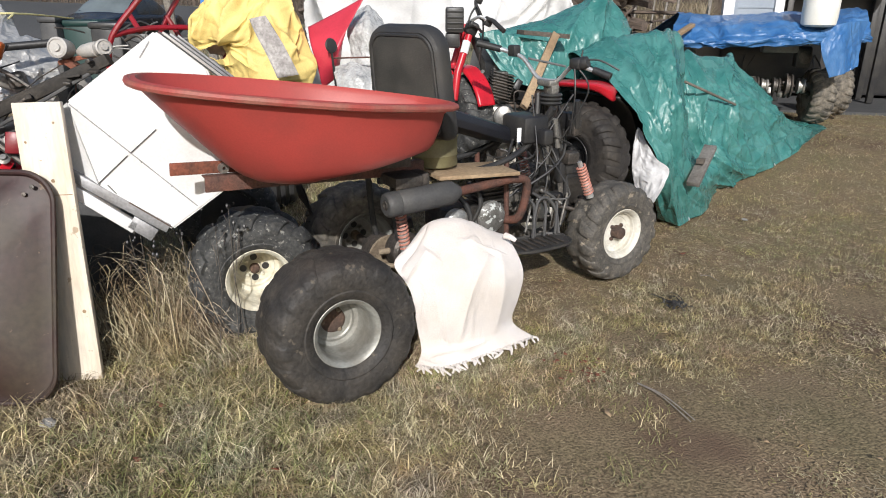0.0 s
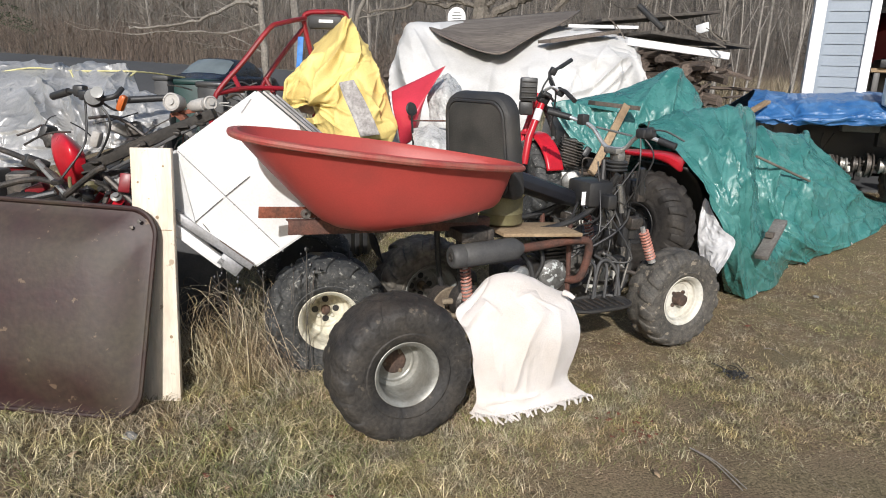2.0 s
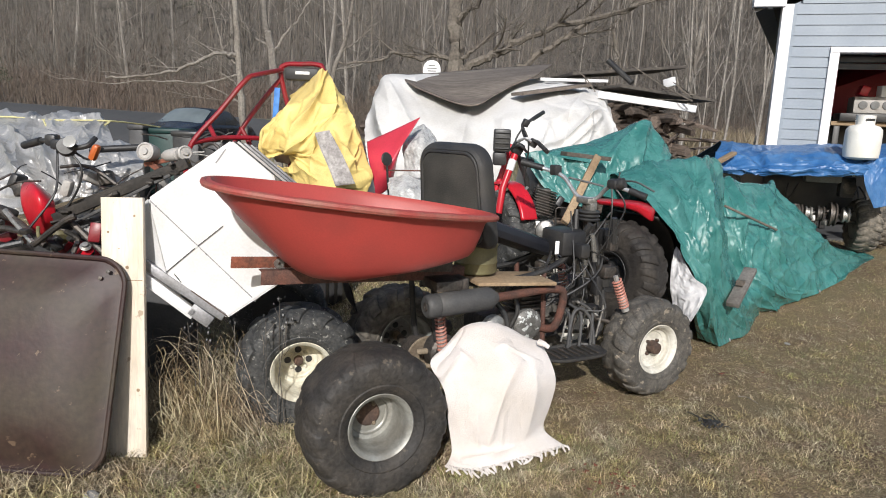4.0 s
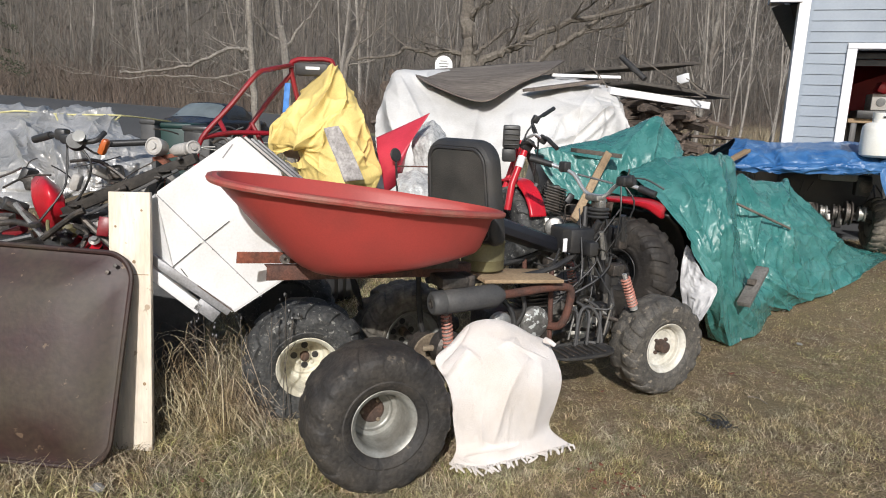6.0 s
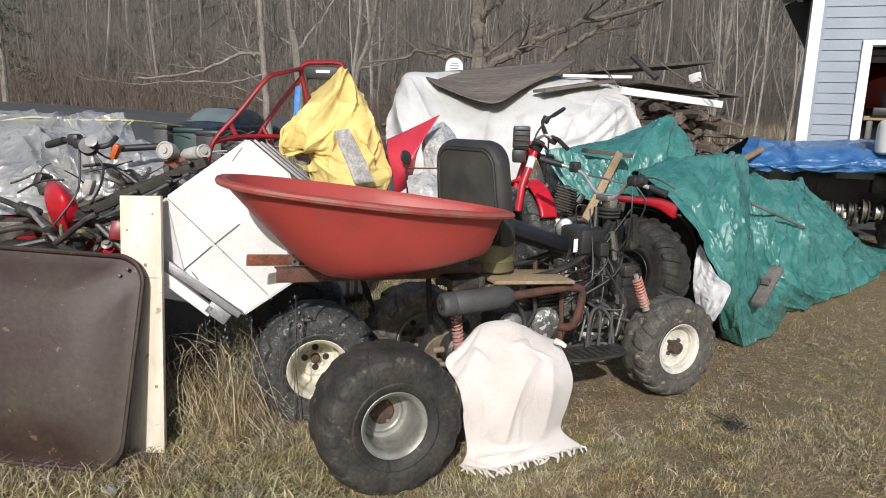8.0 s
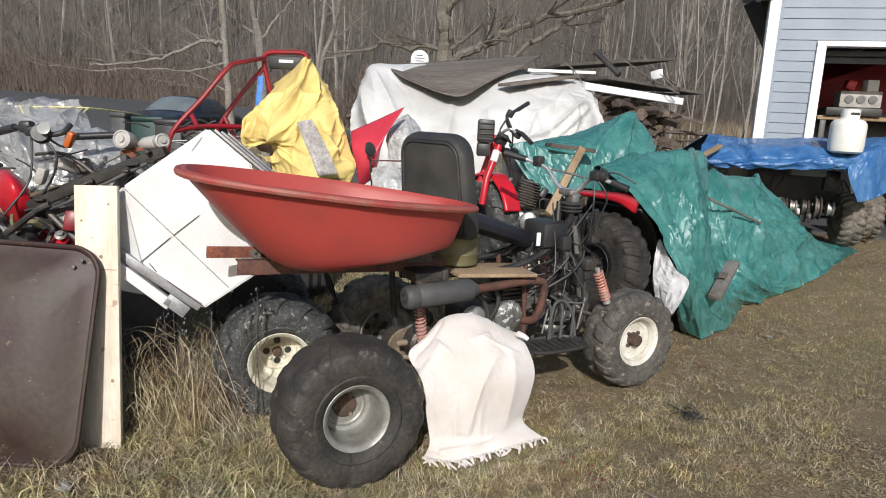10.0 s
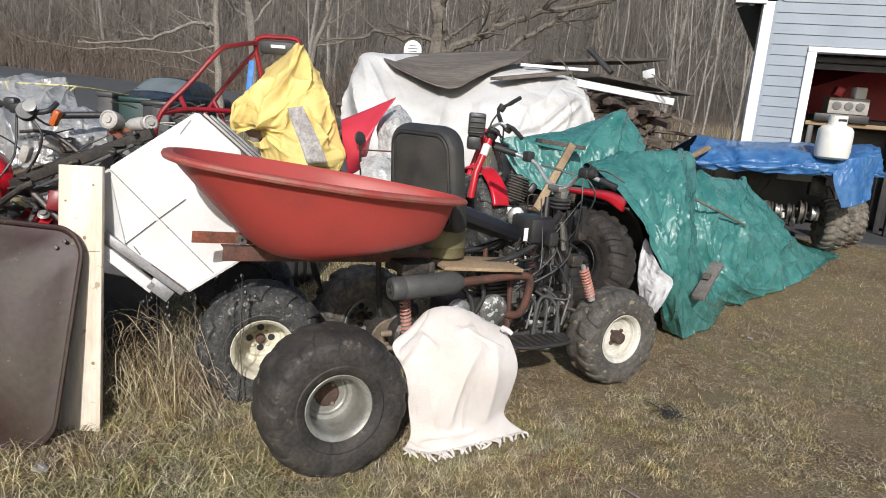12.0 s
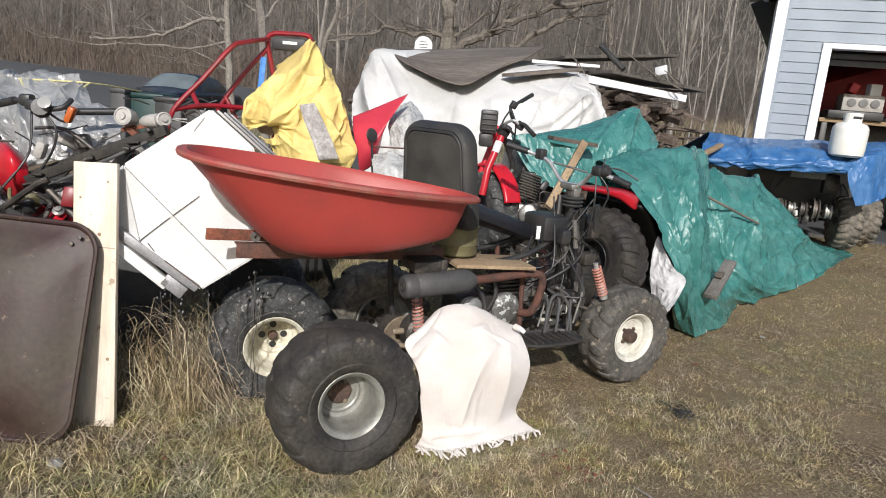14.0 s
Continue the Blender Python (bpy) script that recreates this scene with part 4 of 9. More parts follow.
limbed_tree(3, [(-0.22, 12.5, 0.57), (-0.33, 12.5, 2.37), (-0.33, 12.5, 2.85), (-0.38, 12.5, 3.43), (-0.23, 12.5, 4.57), (-0.44, 12.6, 6.21)], 0.17,
            [(0.085, 9, [(-0.27, 12.5, 2.41), (0.26, 12.4, 2.66), (0.69, 12.3, 2.91), (1.45, 12.2, 3.23), (2.56, 12, 3.53), (3.63, 11.9, 3.95)]),
             (0.075, 7, [(0.62, 12.4, 2.33), (1.06, 12.3, 2.67), (1.61, 12.2, 3.08), (2.08, 12.1, 3.52), (2.49, 12, 4.17)]),
             (0.05, 8, [(-0.36, 12.5, 2.57), (-0.66, 12.4, 2.67), (-0.98, 12.3, 2.61), (-1.43, 12.3, 2.68), (-1.69, 12.2, 2.54), (-2.38, 12.1, 2.46)]),
             (0.05, 6, [(-0.29, 12.5, 2.54), (-0.1, 12.4, 2.75), (0.11, 12.4, 2.88), (0.33, 12.4, 3.12)]),
             (0.06, 6, [(-0.35, 12.5, 3.14), (-0.25, 12.4, 3.37), (0.13, 12.3, 3.71), (0.77, 12.2, 4.28)]),
             (0.03, 5, [(1.56, 12.2, 3.08), (2.04, 12.1, 3.12), (2.4, 12, 3.19)]),
             (0.035, 4, [(2.36, 12, 3.21), (2.44, 12, 2.88), (2.52, 12, 2.64)])],
            "bare spreading tree behind the covered wood pile", DARK_BARK)
limbed_tree(9, [(-4.05, 12, 0.25), (-4.12, 12, 1.49), (-4.18, 12, 2.26), (-4.21, 12, 3.11), (-4.3, 12, 4.46)], 0.075,
            [(0.035, 5, [(-4.2, 12, 2.51), (-4.5, 11.8, 2.52), (-4.86, 11.6, 2.32), (-5.18, 11.5, 2.17), (-5.83, 11.4, 2.05), (-6.24, 11.3, 2.04)]),
             (0.020, 5, [(-4.14, 12, 2.19), (-4.75, 11.8, 2.01), (-5.21, 11.6, 2.01), (-5.73, 11.5, 1.99), (-6.29, 11.4, 1.91)]),
             (0.022, 3, [(-4.18, 12, 2.36), (-4.43, 12, 2.53), (-4.53, 12, 2.9), (-4.67, 12, 3.45)]),
             (0.016, 3, [(-4.14, 12, 1.88), (-4.3, 11.9, 2.1), (-4.85, 11.8, 2.39)]),
             (0.016, 2, [(-4.13, 12, 1.69), (-4.45, 11.9, 1.86), (-4.71, 11.8, 1.98)])],
            "slender bare tree beside the kart frame with drooping limbs", BARK)
limbed_tree(12, [(-3.74, 13, 0.24), (-3.87, 13, 2.42), (-3.94, 13, 2.98), (-4.01, 13, 3.28), (-4.11, 13, 4.74)], 0.085,
            [(0.03, 4, [(-3.83, 13, 2.68), (-3.68, 13, 2.94), (-3.4, 13, 3.27), (-3.11, 13, 3.73)]), (0.025, 4, [(-3.88, 13, 2.78), (-4.18, 12.9, 2.95), (-4.36, 12.8, 3.22), (-4.51, 12.8, 3.61)])],
            "pale slender bare tree with a forked top", PALE_BARK)
limbed_tree(14, [(-3.17, 14.5, 0.35), (-3, 14.5, 2.35), (-2.79, 14.5, 2.97), (-2.63, 14.5, 3.6), (-2.43, 14.5, 5.14)], 0.055,
            [(0.02, 4, [(-2.82, 14.5, 2.89), (-2.48, 14.4, 3.09), (-2.01, 14.3, 3.5)]), (0.018, 4, [(-2.96, 14.5, 2.5), (-2.46, 14.4, 2.6), (-1.87, 14.3, 2.81)])], "thin leaning bare sapling", BARK)
bare_tree(21, 5.2, 17.0, [(0, 0, 0), (0.15, 0, 2.2), (0.35, 0, 4.3), (0.8, 0.1, 6.8)],
          [(0.3, (-0.4, 0.2, 4.8), 0.035), (0.4, (1.2, 0, 5.0), 0.035), (0.2, (-0.7, 0.2, 3.4), 0.03)], 0.07, "clump of pale bare saplings beside the garage")


for k, (x, lean) in enumerate(((5.35, -0.1), (5.7, 0.25), (6.1, 0.1), (6.55, 0.35), (5.0, 0.0), (6.9, -0.1))):
    t = bare_tree(30 + k, x, 16.0 + 0.3 * (k % 3), [(0, 0, 0), (0.1 + lean * 0.3, 0, 2.0), (lean, 0, 4.0), (lean * 2.2, 0.1, 6.5)],
                  [(0.25, (lean - 0.5, 0.2, 4.2), 0.014), (0.35, (lean + 0.6, 0, 4.6), 0.014), (0.5, (lean - 0.2, 0, 5.2), 0.012)], 0.022 + 0.008 * (k % 3), "pale bare sapling in a clump beside the garage")
    for part_ in t.children:
        part_.data.materials[0] = PALE_BARK


def conifer(x, y, h, seed):
    rnd = random.Random(seed)
    t = thing("conifer", pose(x, y, ground_z(x, y)), "dark green conifer at the edge of the field", "tree")
    bm = bmesh.new()
    tube(bm, [(0, 0, -0.1), (0, 0, h)], 0.14, 8, 0.02)
    part("trunk", bm, BARK, t)
    v, f = [], []
    for _ in range(95):
        s = rnd.random() ** 0.8
        z, a, L = 0.5 + s * (h - 0.6), rnd.uniform(0, 6.28), (1 - s) * 1.5 + 0.15
        for k in range(60):
            u = rnd.uniform(0.15, 1.0)
            px, py, pz = L * u * math.cos(a), L * u * math.sin(a), z - 0.28 * L * u + rnd.gauss(0, 0.05)
            b, w = a + rnd.uniform(-1.1, 1.1), rnd.uniform(0.04, 0.09)
            i = len(v)
            v += [(px, py, pz), (px + w * math.cos(b) - 0.01 * math.sin(b), py + w * math.sin(b) + 0.01 * math.cos(b), pz - 0.03), (px + w * 0.9 * math.cos(b + 0.25), py + w * 0.9 * math.sin(b + 0.25), pz + 0.03)]
            f.append((i, i + 1, i + 2))
    me = bpy.data.meshes.new("crown")
    me.from_pydata(v, [], f)
    me.materials.append(NEEDLES)
    ob = new("crown", me)
    ob.parent = t


for spot, h, k in (((-23.5, 46, 4.7), 8.0, 2), ((-19.06, 48, 4.43), 9.0, 3), ((-20.35, 27, 2.85), 8.5, 4)):
    conifer(spot[0], spot[1], h, k)


def parked_car():
    """A rounded dark sedan seen from behind over the heap: body lofted along its length, glass set on it."""
    t = thing("parked_car", pose(-8.35, 21.0, 0.18, 0, 0, 84), "dark blue sedan parked on the grass beyond the heap", "car")

    def section(x, grow=0.0):
        """Half of the body's outline at x, from the sill over the belt to the roof's middle."""
        e = abs(x / 2.28)
        w = 0.88 * (1 - 0.30 * e ** 7) + grow
        belt = 0.96 - 0.05 * smooth01((x + 0.2) / 1.6) - 0.12 * max(0.0, e - 0.75) / 0.25
        low = 0.26 + 0.10 * max(0.0, e - 0.85) / 0.15
        up = smooth01((x + 1.72) / 1.10) * smooth01((1.38 - x) / 1.10)
        roof = belt + 0.03 + 0.47 * up + grow
        wt = 0.80 * w * (1 - up) + 0.62 * up
        shoulder = belt + (roof - belt) * 0.86
        return [(w * 0.93, low), (w * 0.99, low + 0.16), (w, (low + belt) / 2), (w * 0.985, belt - 0.10), (w * 0.93, belt - 0.01), (w * 0.90, belt + 0.015), ((w * 0.9 + wt) / 2 + 0.03 * up, (belt + shoulder) / 2), (wt, shoulder), (wt * 0.82, roof - 0.015), (wt * 0.4, roof + 0.012), (0.0, roof + 0.018)]
    xs = [-2.28, -2.26, -2.2, -2.05, -1.9, -1.7, -1.5, -1.3, -1.1, -0.9, -0.7, -0.5, -0.2, 0.1, 0.4, 0.6, 0.8, 1.0, 1.2, 1.4, 1.7, 2.0, 2.15, 2.24, 2.28]
    bm = bmesh.new()
    rings = []
    for x in xs:
        h = section(x)
        rings.append([bm.verts.new((x, y, z)) for y, z in h] + [bm.verts.new((x, -y, z)) for y, z in h[-2::-1]])
    for a, b in zip(rings, rings[1:]):
        ring_faces(bm, a, b)
    bm.faces.new(rings[0][::-1])
    bm.faces.new(rings[-1])
    body = part("body", bm, CAR_PAINT, t)

    def glass(name, x0, x1, k0, k1, label, cross=False):
        """A pane laid on the body between x0 and x1 and between two points of its outline; cross runs from side to side."""
        for side in ((1,) if cross else (1, -1)):
            g = bmesh.new()
            cells = []
            for i in range(7):
                x = x0 + (x1 - x0) * i / 6
                h = section(x, 0.006)[k0:k1 + 1]
                row = [(x, side * y, z) for y, z in h]
                if cross:
                    row += [(x, -y, z) for y, z in h[-2::-1]]
                cells.append([g.verts.new(p) for p in row])
            for a, b in zip(cells, cells[1:]):
                for i in range(len(a) - 1):
                    g.faces.new((a[i], a[i + 1], b[i + 1], b[i]))
            # front and rear screens carry the sky reflection in their colour
            part(name, g, GLASS_SKY if cross else GLASS_DARK, body, label)
    glass("side_window", -0.95, -0.28, 5, 7, "tinted side window")
    glass("side_window", -0.20, 0.62, 5, 7, "tinted side window")
    glass("rear_screen", -1.52, -0.80, 7, 10, "rear screen with a pale sky reflection put into its colour", True)
    glass("windscreen", 0.55, 1.15, 7, 10, "glass windscreen", True)
    for x in (-1.35, 1.35):
        for y in (-0.80, 0.80):
            bm = bmesh.new()
            lathe(bm, [(0.2, -0.1), (0.31, -0.09), (0.32, 0), (0.31, 0.09), (0.2, 0.1)], 24, pose(x, y, 0.32, 90, 0, 0))
            part("tyre", bm, RUBBER, t)
    for y in (-0.58, 0.58):
        bm = bmesh.new()
        box(bm, -2.235, y, 0.78, 0.10, 0.34, 0.13, bevel=0.03)
        part("tail_light", bm, RED_PAINT, t)
    bm = bmesh.new()
    box(bm, -2.285, 0, 0.62, 0.02, 0.40, 0.11, bevel=0.005)
    part("plate", bm, RIM_GREY, t, "pale blank number plate")


parked_car()


# ---- wheels ----
def tyre_mesh(R, W, rim, lugs, depth=0.012, seed=1, wrap=74, lean=0.55):
    """A balloon tyre round z in one skin: a turned carcass with a rim guard, and rounded slanting lugs that wrap over its shoulders."""
    bm = bmesh.new()
    hw, rmid = W / 2, rim + (R - rim) * 0.50
    pitch = 2 * math.pi / lugs
    rnd = random.Random(seed)
    worn = {(side, i): rnd.uniform(0.6, 1.05) for side in (-1, 1) for i in range(lugs)}
    # places across one pitch and how high the lug stands there
    places = ((-0.36, 0.0), (-0.31, 0.7), (-0.22, 1.0), (0.0, 1.0), (0.22, 1.0), (0.31, 0.7), (0.36, 0.0), (0.41, 0.0), (0.5, 0.0), (0.59, 0.0))

    def skin(a, up=0.0):
        """The carcass at a degrees from its crown line, raised by up."""
        c, q = math.cos(radians(a)), math.sin(radians(a))
        r, h = rmid + (R - rmid) * c ** 0.62, hw * q ** 0.70
        nr, nh = c ** 0.9, q ** 1.6
        k = up / math.hypot(nr, nh)
        return r + k * nr, h + k * nh

    def ring(side, a=None, fixed=None):
        out = []
        f = 1.0 if a is None else max(0.0, (a - 4) / (wrap - 4))
        for i in range(lugs):
            for c in range(10):
                p, up = places[c] if side < 0 else places[(c + 5) % 10]
                shift = 0.0 if side < 0 else (0.5 if c >= 5 else -0.5)
                k = i if side < 0 or c >= 5 else (i - 1) % lugs
                if a is None:
                    r, h = fixed
                else:
                    end = wrap if k % 2 else wrap + 9
                    begin = 3 if k % 2 else 12
                    on = smooth01((a - begin + 3) / 6) * (1 - smooth01((a - end + 7) / 8))
                    r, h = skin(a, depth * up * on * worn[side, k] * (1 - 0.3 * min(f, 1)))
                t = pitch * (i + p * (1 - 0.18 * min(f, 1) if abs(p) < 0.4 else 1) + shift + lean * (min(f, 1) - 0.4) * (1 - 0.5 * min(f, 1)))
                out.append(bm.verts.new((r * math.cos(t), r * math.sin(t), side * h)))
        return out
    angles = (2, 7, 13, 20, 28, 36, 44, 52, 60, 67, 73, 79, 85, 90)
    bead = [(rim + (R - rim) * 0.40, hw * 0.992), (rim + (R - rim) * 0.30, hw * 0.965), (rim + (R - rim) * 0.27, hw * 0.985), (rim + (R - rim) * 0.20, hw * 0.965), (rim + 0.012, hw * 0.86), (rim, hw * 0.72), (rim - 0.005, hw * 0.4)]
    rings = [ring(-1, None, p) for p in bead[::-1]] + [ring(-1, a) for a in angles[::-1]] + [ring(1, a) for a in angles] + [ring(1, None, p) for p in bead]
    for a, b in zip(rings, rings[1:]):
        ring_faces(bm, a, b)
    ring_faces(bm, rings[-1], rings[0])
    return bm


def rim_mesh(r, hw, dish, holes=4):
    """A pressed-steel rim round z, its outer lip at +hw and its face set in by dish."""
    bm = bmesh.new()
    lathe(bm, [(r * 0.90, -hw), (r + 0.012, -hw), (r + 0.012, -hw + 0.012), (r * 0.93, -hw + 0.02), (r * 0.86, 0), (r * 0.92, hw - 0.03), (r + 0.004, hw - 0.012), (r + 0.014, hw), (r + 0.006, hw + 0.006),
               (r - 0.008, hw - 0.003), (r * 0.90, hw - 0.014), (r * 0.875, hw - 0.030), (r * 0.88, hw - 0.036), (r * 0.87, hw - dish * 0.40), (r * 0.845, hw - dish * 0.45), (r * 0.845, hw - dish * 0.50), (r * 0.84, hw - dish * 0.80), (r * 0.80, hw - dish * 0.86), (r * 0.68, hw - dish * 0.88), (r * 0.65, hw - dish * 0.96), (r * 0.60, hw - dish + 0.003), (r * 0.50, hw - dish + 0.005), (r * 0.24, hw - dish + 0.005), (r * 0.20, hw - dish + 0.016), (0.0, hw - dish + 0.016)], 48)
    return bm


def wheel(parent, m, R, W, rim, dish, tyre_mat, rim_mat, lugs=18, bolts=4, depth=0.012, seed=1, thing_label="", hub_mat=None, hub_out=0.02, vents=True):
    """A wheel with its axle along local z, outer side +z: a hub part that carries tyre, rim and bolts."""
    hw = W * 0.40
    if thing_label:
        base = thing("atv_wheel", m, thing_label, "wheel")
        m = Matrix()
    else:
        base = parent
    bm = bmesh.new()
    k = 0.68 if vents else 1.0
    lathe(bm, [(0.0, -hw), (0.035, -hw), (0.04 * k, hw - dish), (0.032 * k, hw - dish + 0.02 + hub_out), (0.02 * k, hw - dish + 0.025 + hub_out), (0.0, hw - dish + 0.025 + hub_out)], 18)
    hub = part("hub" if thing_label else "wheel", bm, hub_mat or GREASY, base)
    hub.matrix_basis = m
    host = base if thing_label else hub
    ob = part("tyre", tyre_mesh(R, W, rim, lugs, depth, seed), tyre_mat, host)
    ob2 = part("rim", rim_mesh(rim, hw, dish), rim_mat, host)
    if thing_label:
        bm = bmesh.new()
        lathe(bm, [(0.0, 0.004), (rim * 0.30, 0.004), (rim * 0.36, 0.002), (rim * 0.40, -0.004)], 24, pose(0, 0, hw - dish + 0.014))
        part("hub_plate", bm, HUB_BROWN, host, "dirty brown centre plate")
    for i in range(bolts):
        a = 2 * math.pi * (i + 0.5) / bolts
        bm = bmesh.new()
        near = 0.34 if vents else 0.36
        lathe(bm, [(0.011, 0), (0.011, 0.014), (0.006, 0.020), (0, 0.020)], 6, pose(rim * near * math.cos(a), rim * near * math.sin(a), hw - dish + 0.002))
        part("bolt", bm, rim_mat if vents else hub_mat or GREASY, host)
        if not vents:
            continue
        bm = bmesh.new()
        a += math.pi / bolts
        lathe(bm, [(rim * 0.12, 0.0), (rim * 0.12, 0.003), (rim * 0.09, 0.003), (0, 0.003)], 14, pose(rim * 0.37 * math.cos(a), rim * 0.37 * math.sin(a), hw - dish + 0.0055))
        part("vent_hole", bm, BLACK, host, "dark vent hole")
    return hub


# ---- the stripped quad ----
QUAD = pose(-0.2, 3.1, 0, 0, 0, 29.5)
quad = thing("quad_bike", QUAD, "stripped rusty quad bike without bodywork, one rear wheel off", "quad bike")
OUT = pose(0, 0, 0, 90, 0, 0)          # wheel axle towards the near side


def coil(bm, a, b, r, wire, turns):
    a, b = Vector(a), Vector(b)
    d = (b - a).normalized()
    s = d.cross(Vector((0, 1, 0))).normalized()
    u = d.cross(s)
    pts = [a.lerp(b, i / (turns * 12)) + r * (math.cos(i * math.pi / 6) * s + math.sin(i * math.pi / 6) * u) for i in range(turns * 12 + 1)]
    tube(bm, pts, wire, 6)


def shock(a, b):
    bm = bmesh.new()
    tube(bm, [a, b], 0.013, 8)
    tube(bm, [Vector(a).lerp(Vector(b), 0.55), b], 0.022, 10)
    s = part("shock_absorber", bm, CHROME, quad, "shock absorber with a faded red spring")
    bm = bmesh.new()
    coil(bm, Vector(a).lerp(Vector(b), 0.12), Vector(a).lerp(Vector(b), 0.92), 0.023, 0.0058, 10)
    part("spring", bm, SPRING_RED, s, "faded red coil spring")


def build_quad():
    wheel(quad, pose(1.25, -0.262, 0.29) @ OUT, 0.266, 0.21, 0.132, 0.055, DUSTY, RIM_CREAM, 16, 4, 0.013, 3, hub_mat=HUB_BROWN, hub_out=0.030, vents=False)
    wheel(quad, pose(1.20, 0.42, 0.275, -90, 0, 0), 0.275, 0.21, 0.135, 0.055, DUSTY, RIM_CREAM, 16, 4, 0.010, 4)
    wheel(quad, pose(0.0, 0.38, 0.285) @ pose(0, 0, 0, 90, 0, 0), 0.285, 0.26, 0.15, 0.16, TREAD_GREY, RIM_GREY, 15, 4, 0.024, 6, hub_mat=TAN_HUB, hub_out=0.06)
    # frame of round tube
    for y in (-0.13, 0.13):
        bm = bmesh.new()
        tube(bm, [(-0.12, y, 0.72), (0.25, y, 0.70), (0.62, y, 0.74), (0.95, y * 0.5, 0.90)], 0.016, 8, smooth=4)
        part("frame_rail", bm, BLACK, quad)
        bm = bmesh.new()
        tube(bm, [(-0.05, y, 0.72), (0.0, y, 0.34), (0.18, y, 0.25), (0.85, y, 0.27), (1.02, y, 0.45), (0.98, y * 0.5, 0.88)], 0.016, 8, smooth=4)
        part("frame_rail", bm, BLACK, quad)
        bm = bmesh.new()
        tube(bm, [(0.60, y, 0.74), (0.62, y, 0.27)], 0.014, 8)
        part("frame_rail", bm, RUST_BAR, quad)
    bm = bmesh.new()
    tube(bm, [(0, -0.62, 0.285), (0, 0.45, 0.285)], 0.022, 10)
    lathe(bm, [(0.05, -0.03), (0.09, -0.03), (0.09, 0.03), (0.05, 0.03)], 22, pose(0, 0.12, 0.285, 90, 0, 0))
    part("rear_axle", bm, GREASY, quad)
    bm = bmesh.new()
    lathe(bm, [(0.11, -0.008), (0.115, 0), (0.11, 0.008)], 26, pose(0.0, 0.02, 0.285, 90, 0, 0))
    part("brake_disc", bm, TAN_HUB, quad)
    bm = bmesh.new()
    box(bm, 0.035, -0.02, 0.335, 0.07, 0.10, 0.09, bevel=0.018)
    part("caliper", bm, CAGE_RED, quad, "small red brake part")
    bm = bmesh.new()
    for y in (-0.10, 0.10):
        bar(bm, (0.02, y, 0.285), (0.40, y * 0.8, 0.36), 0.035, 0.05)
    part("swing_arm", bm, GREASY, quad)
    # engine: crank case, cylinder with fins, covers
    bm = bmesh.new()
    box(bm, 0.46, 0.0, 0.38, 0.36, 0.26, 0.20, bevel=0.035)
    box(bm, 0.36, 0.0, 0.45, 0.22, 0.22, 0.14, bevel=0.03)
    eng = part("engine", bm, GREASY, quad)
    bm = bmesh.new()
    box(bm, 0.575, 0.0, 0.55, 0.11, 0.11, 0.20, bevel=0.01)
    cyl = part("cylinder", bm, GREASY, quad, "finned engine cylinder")
    for i in range(8):
        bm = bmesh.new()
        box(bm, 0.56 + 0.006 * i, 0.0, 0.47 + 0.022 * i, 0.17, 0.17, 0.008, bevel=0.002)
        part("fin", bm, GREASY, cyl)
    bm = bmesh.new()
    lathe(bm, [(0.085, 0), (0.085, 0.025), (0.07, 0.04), (0.05, 0.045), (0, 0.048)], 28, pose(0.50, -0.13, 0.455, 90, 0, 0))
    part("engine_cover", bm, CRUSTED, eng, "round aluminium cover with a pale crust")
    bm = bmesh.new()
    lathe(bm, [(0.065, 0), (0.065, 0.03), (0.045, 0.045), (0, 0.045)], 24, pose(0.30, -0.12, 0.46, 90, 0, 0))
    part("engine_cover", bm, ALU, eng, "round scuffed aluminium cover")
    bm = bmesh.new()
    tube(bm, [(0.28, -0.1, 0.62), (0.36, -0.15, 0.52), (0.36, -0.18, 0.36)], 0.014, 8, smooth=5)
    tube(bm, [(0.40, -0.12, 0.66), (0.42, -0.17, 0.55), (0.38, -0.15, 0.44)], 0.012, 8, smooth=5)
    part("hose", bm, BLACK, quad)
    bm = bmesh.new()
    tube(bm, [(0.18, -0.30, 0.665), (0.34, -0.26, 0.66), (0.58, -0.24, 0.665), (0.66, -0.23, 0.62), (0.64, -0.20, 0.45), (0.60, -0.12, 0.42)], 0.022, 10, smooth=5)
    part("exhaust_pipe", bm, RUST_BAR, quad, "rusty brown exhaust pipe")
    bm = bmesh.new()
    mm = pose(-0.175, -0.30, 0.655, 0, 88, 0)
    lathe(bm, [(0.018, 0.012), (0.024, 0.0), (0.044, 0.0), (0.053, 0.008), (0.056, 0.02), (0.056, 0.06), (0.053, 0.064), (0.056, 0.07), (0.056, 0.33), (0.050, 0.345), (0.026, 0.38), (0.02, 0.38)], 34, mm)
    mu = part("muffler", bm, MATT_BLACK, quad, "matt dark grey muffler")
    bm = bmesh.new()
    lathe(bm, [(0.012, -0.003), (0.020, -0.003), (0.022, 0.012), (0.012, 0.012)], 18, mm, closed=True)
    part("outlet", bm, GREASY, mu)
    bm = bmesh.new()
    lathe(bm, [(0.0, 0.004), (0.013, 0.004), (0.013, 0.02), (0.0, 0.02)], 16, mm)
    part("bore", bm, BLACK, mu, "dark hole of the outlet")
    bm = bmesh.new()
    box(bm, -0.05, -0.22, 0.74, 0.14, 0.16, 0.05, bevel=0.008)
    box(bm, 0.04, -0.22, 0.72, 0.06, 0.10, 0.09, bevel=0.01)
    part("muffler_bracket", bm, GREASY, quad)
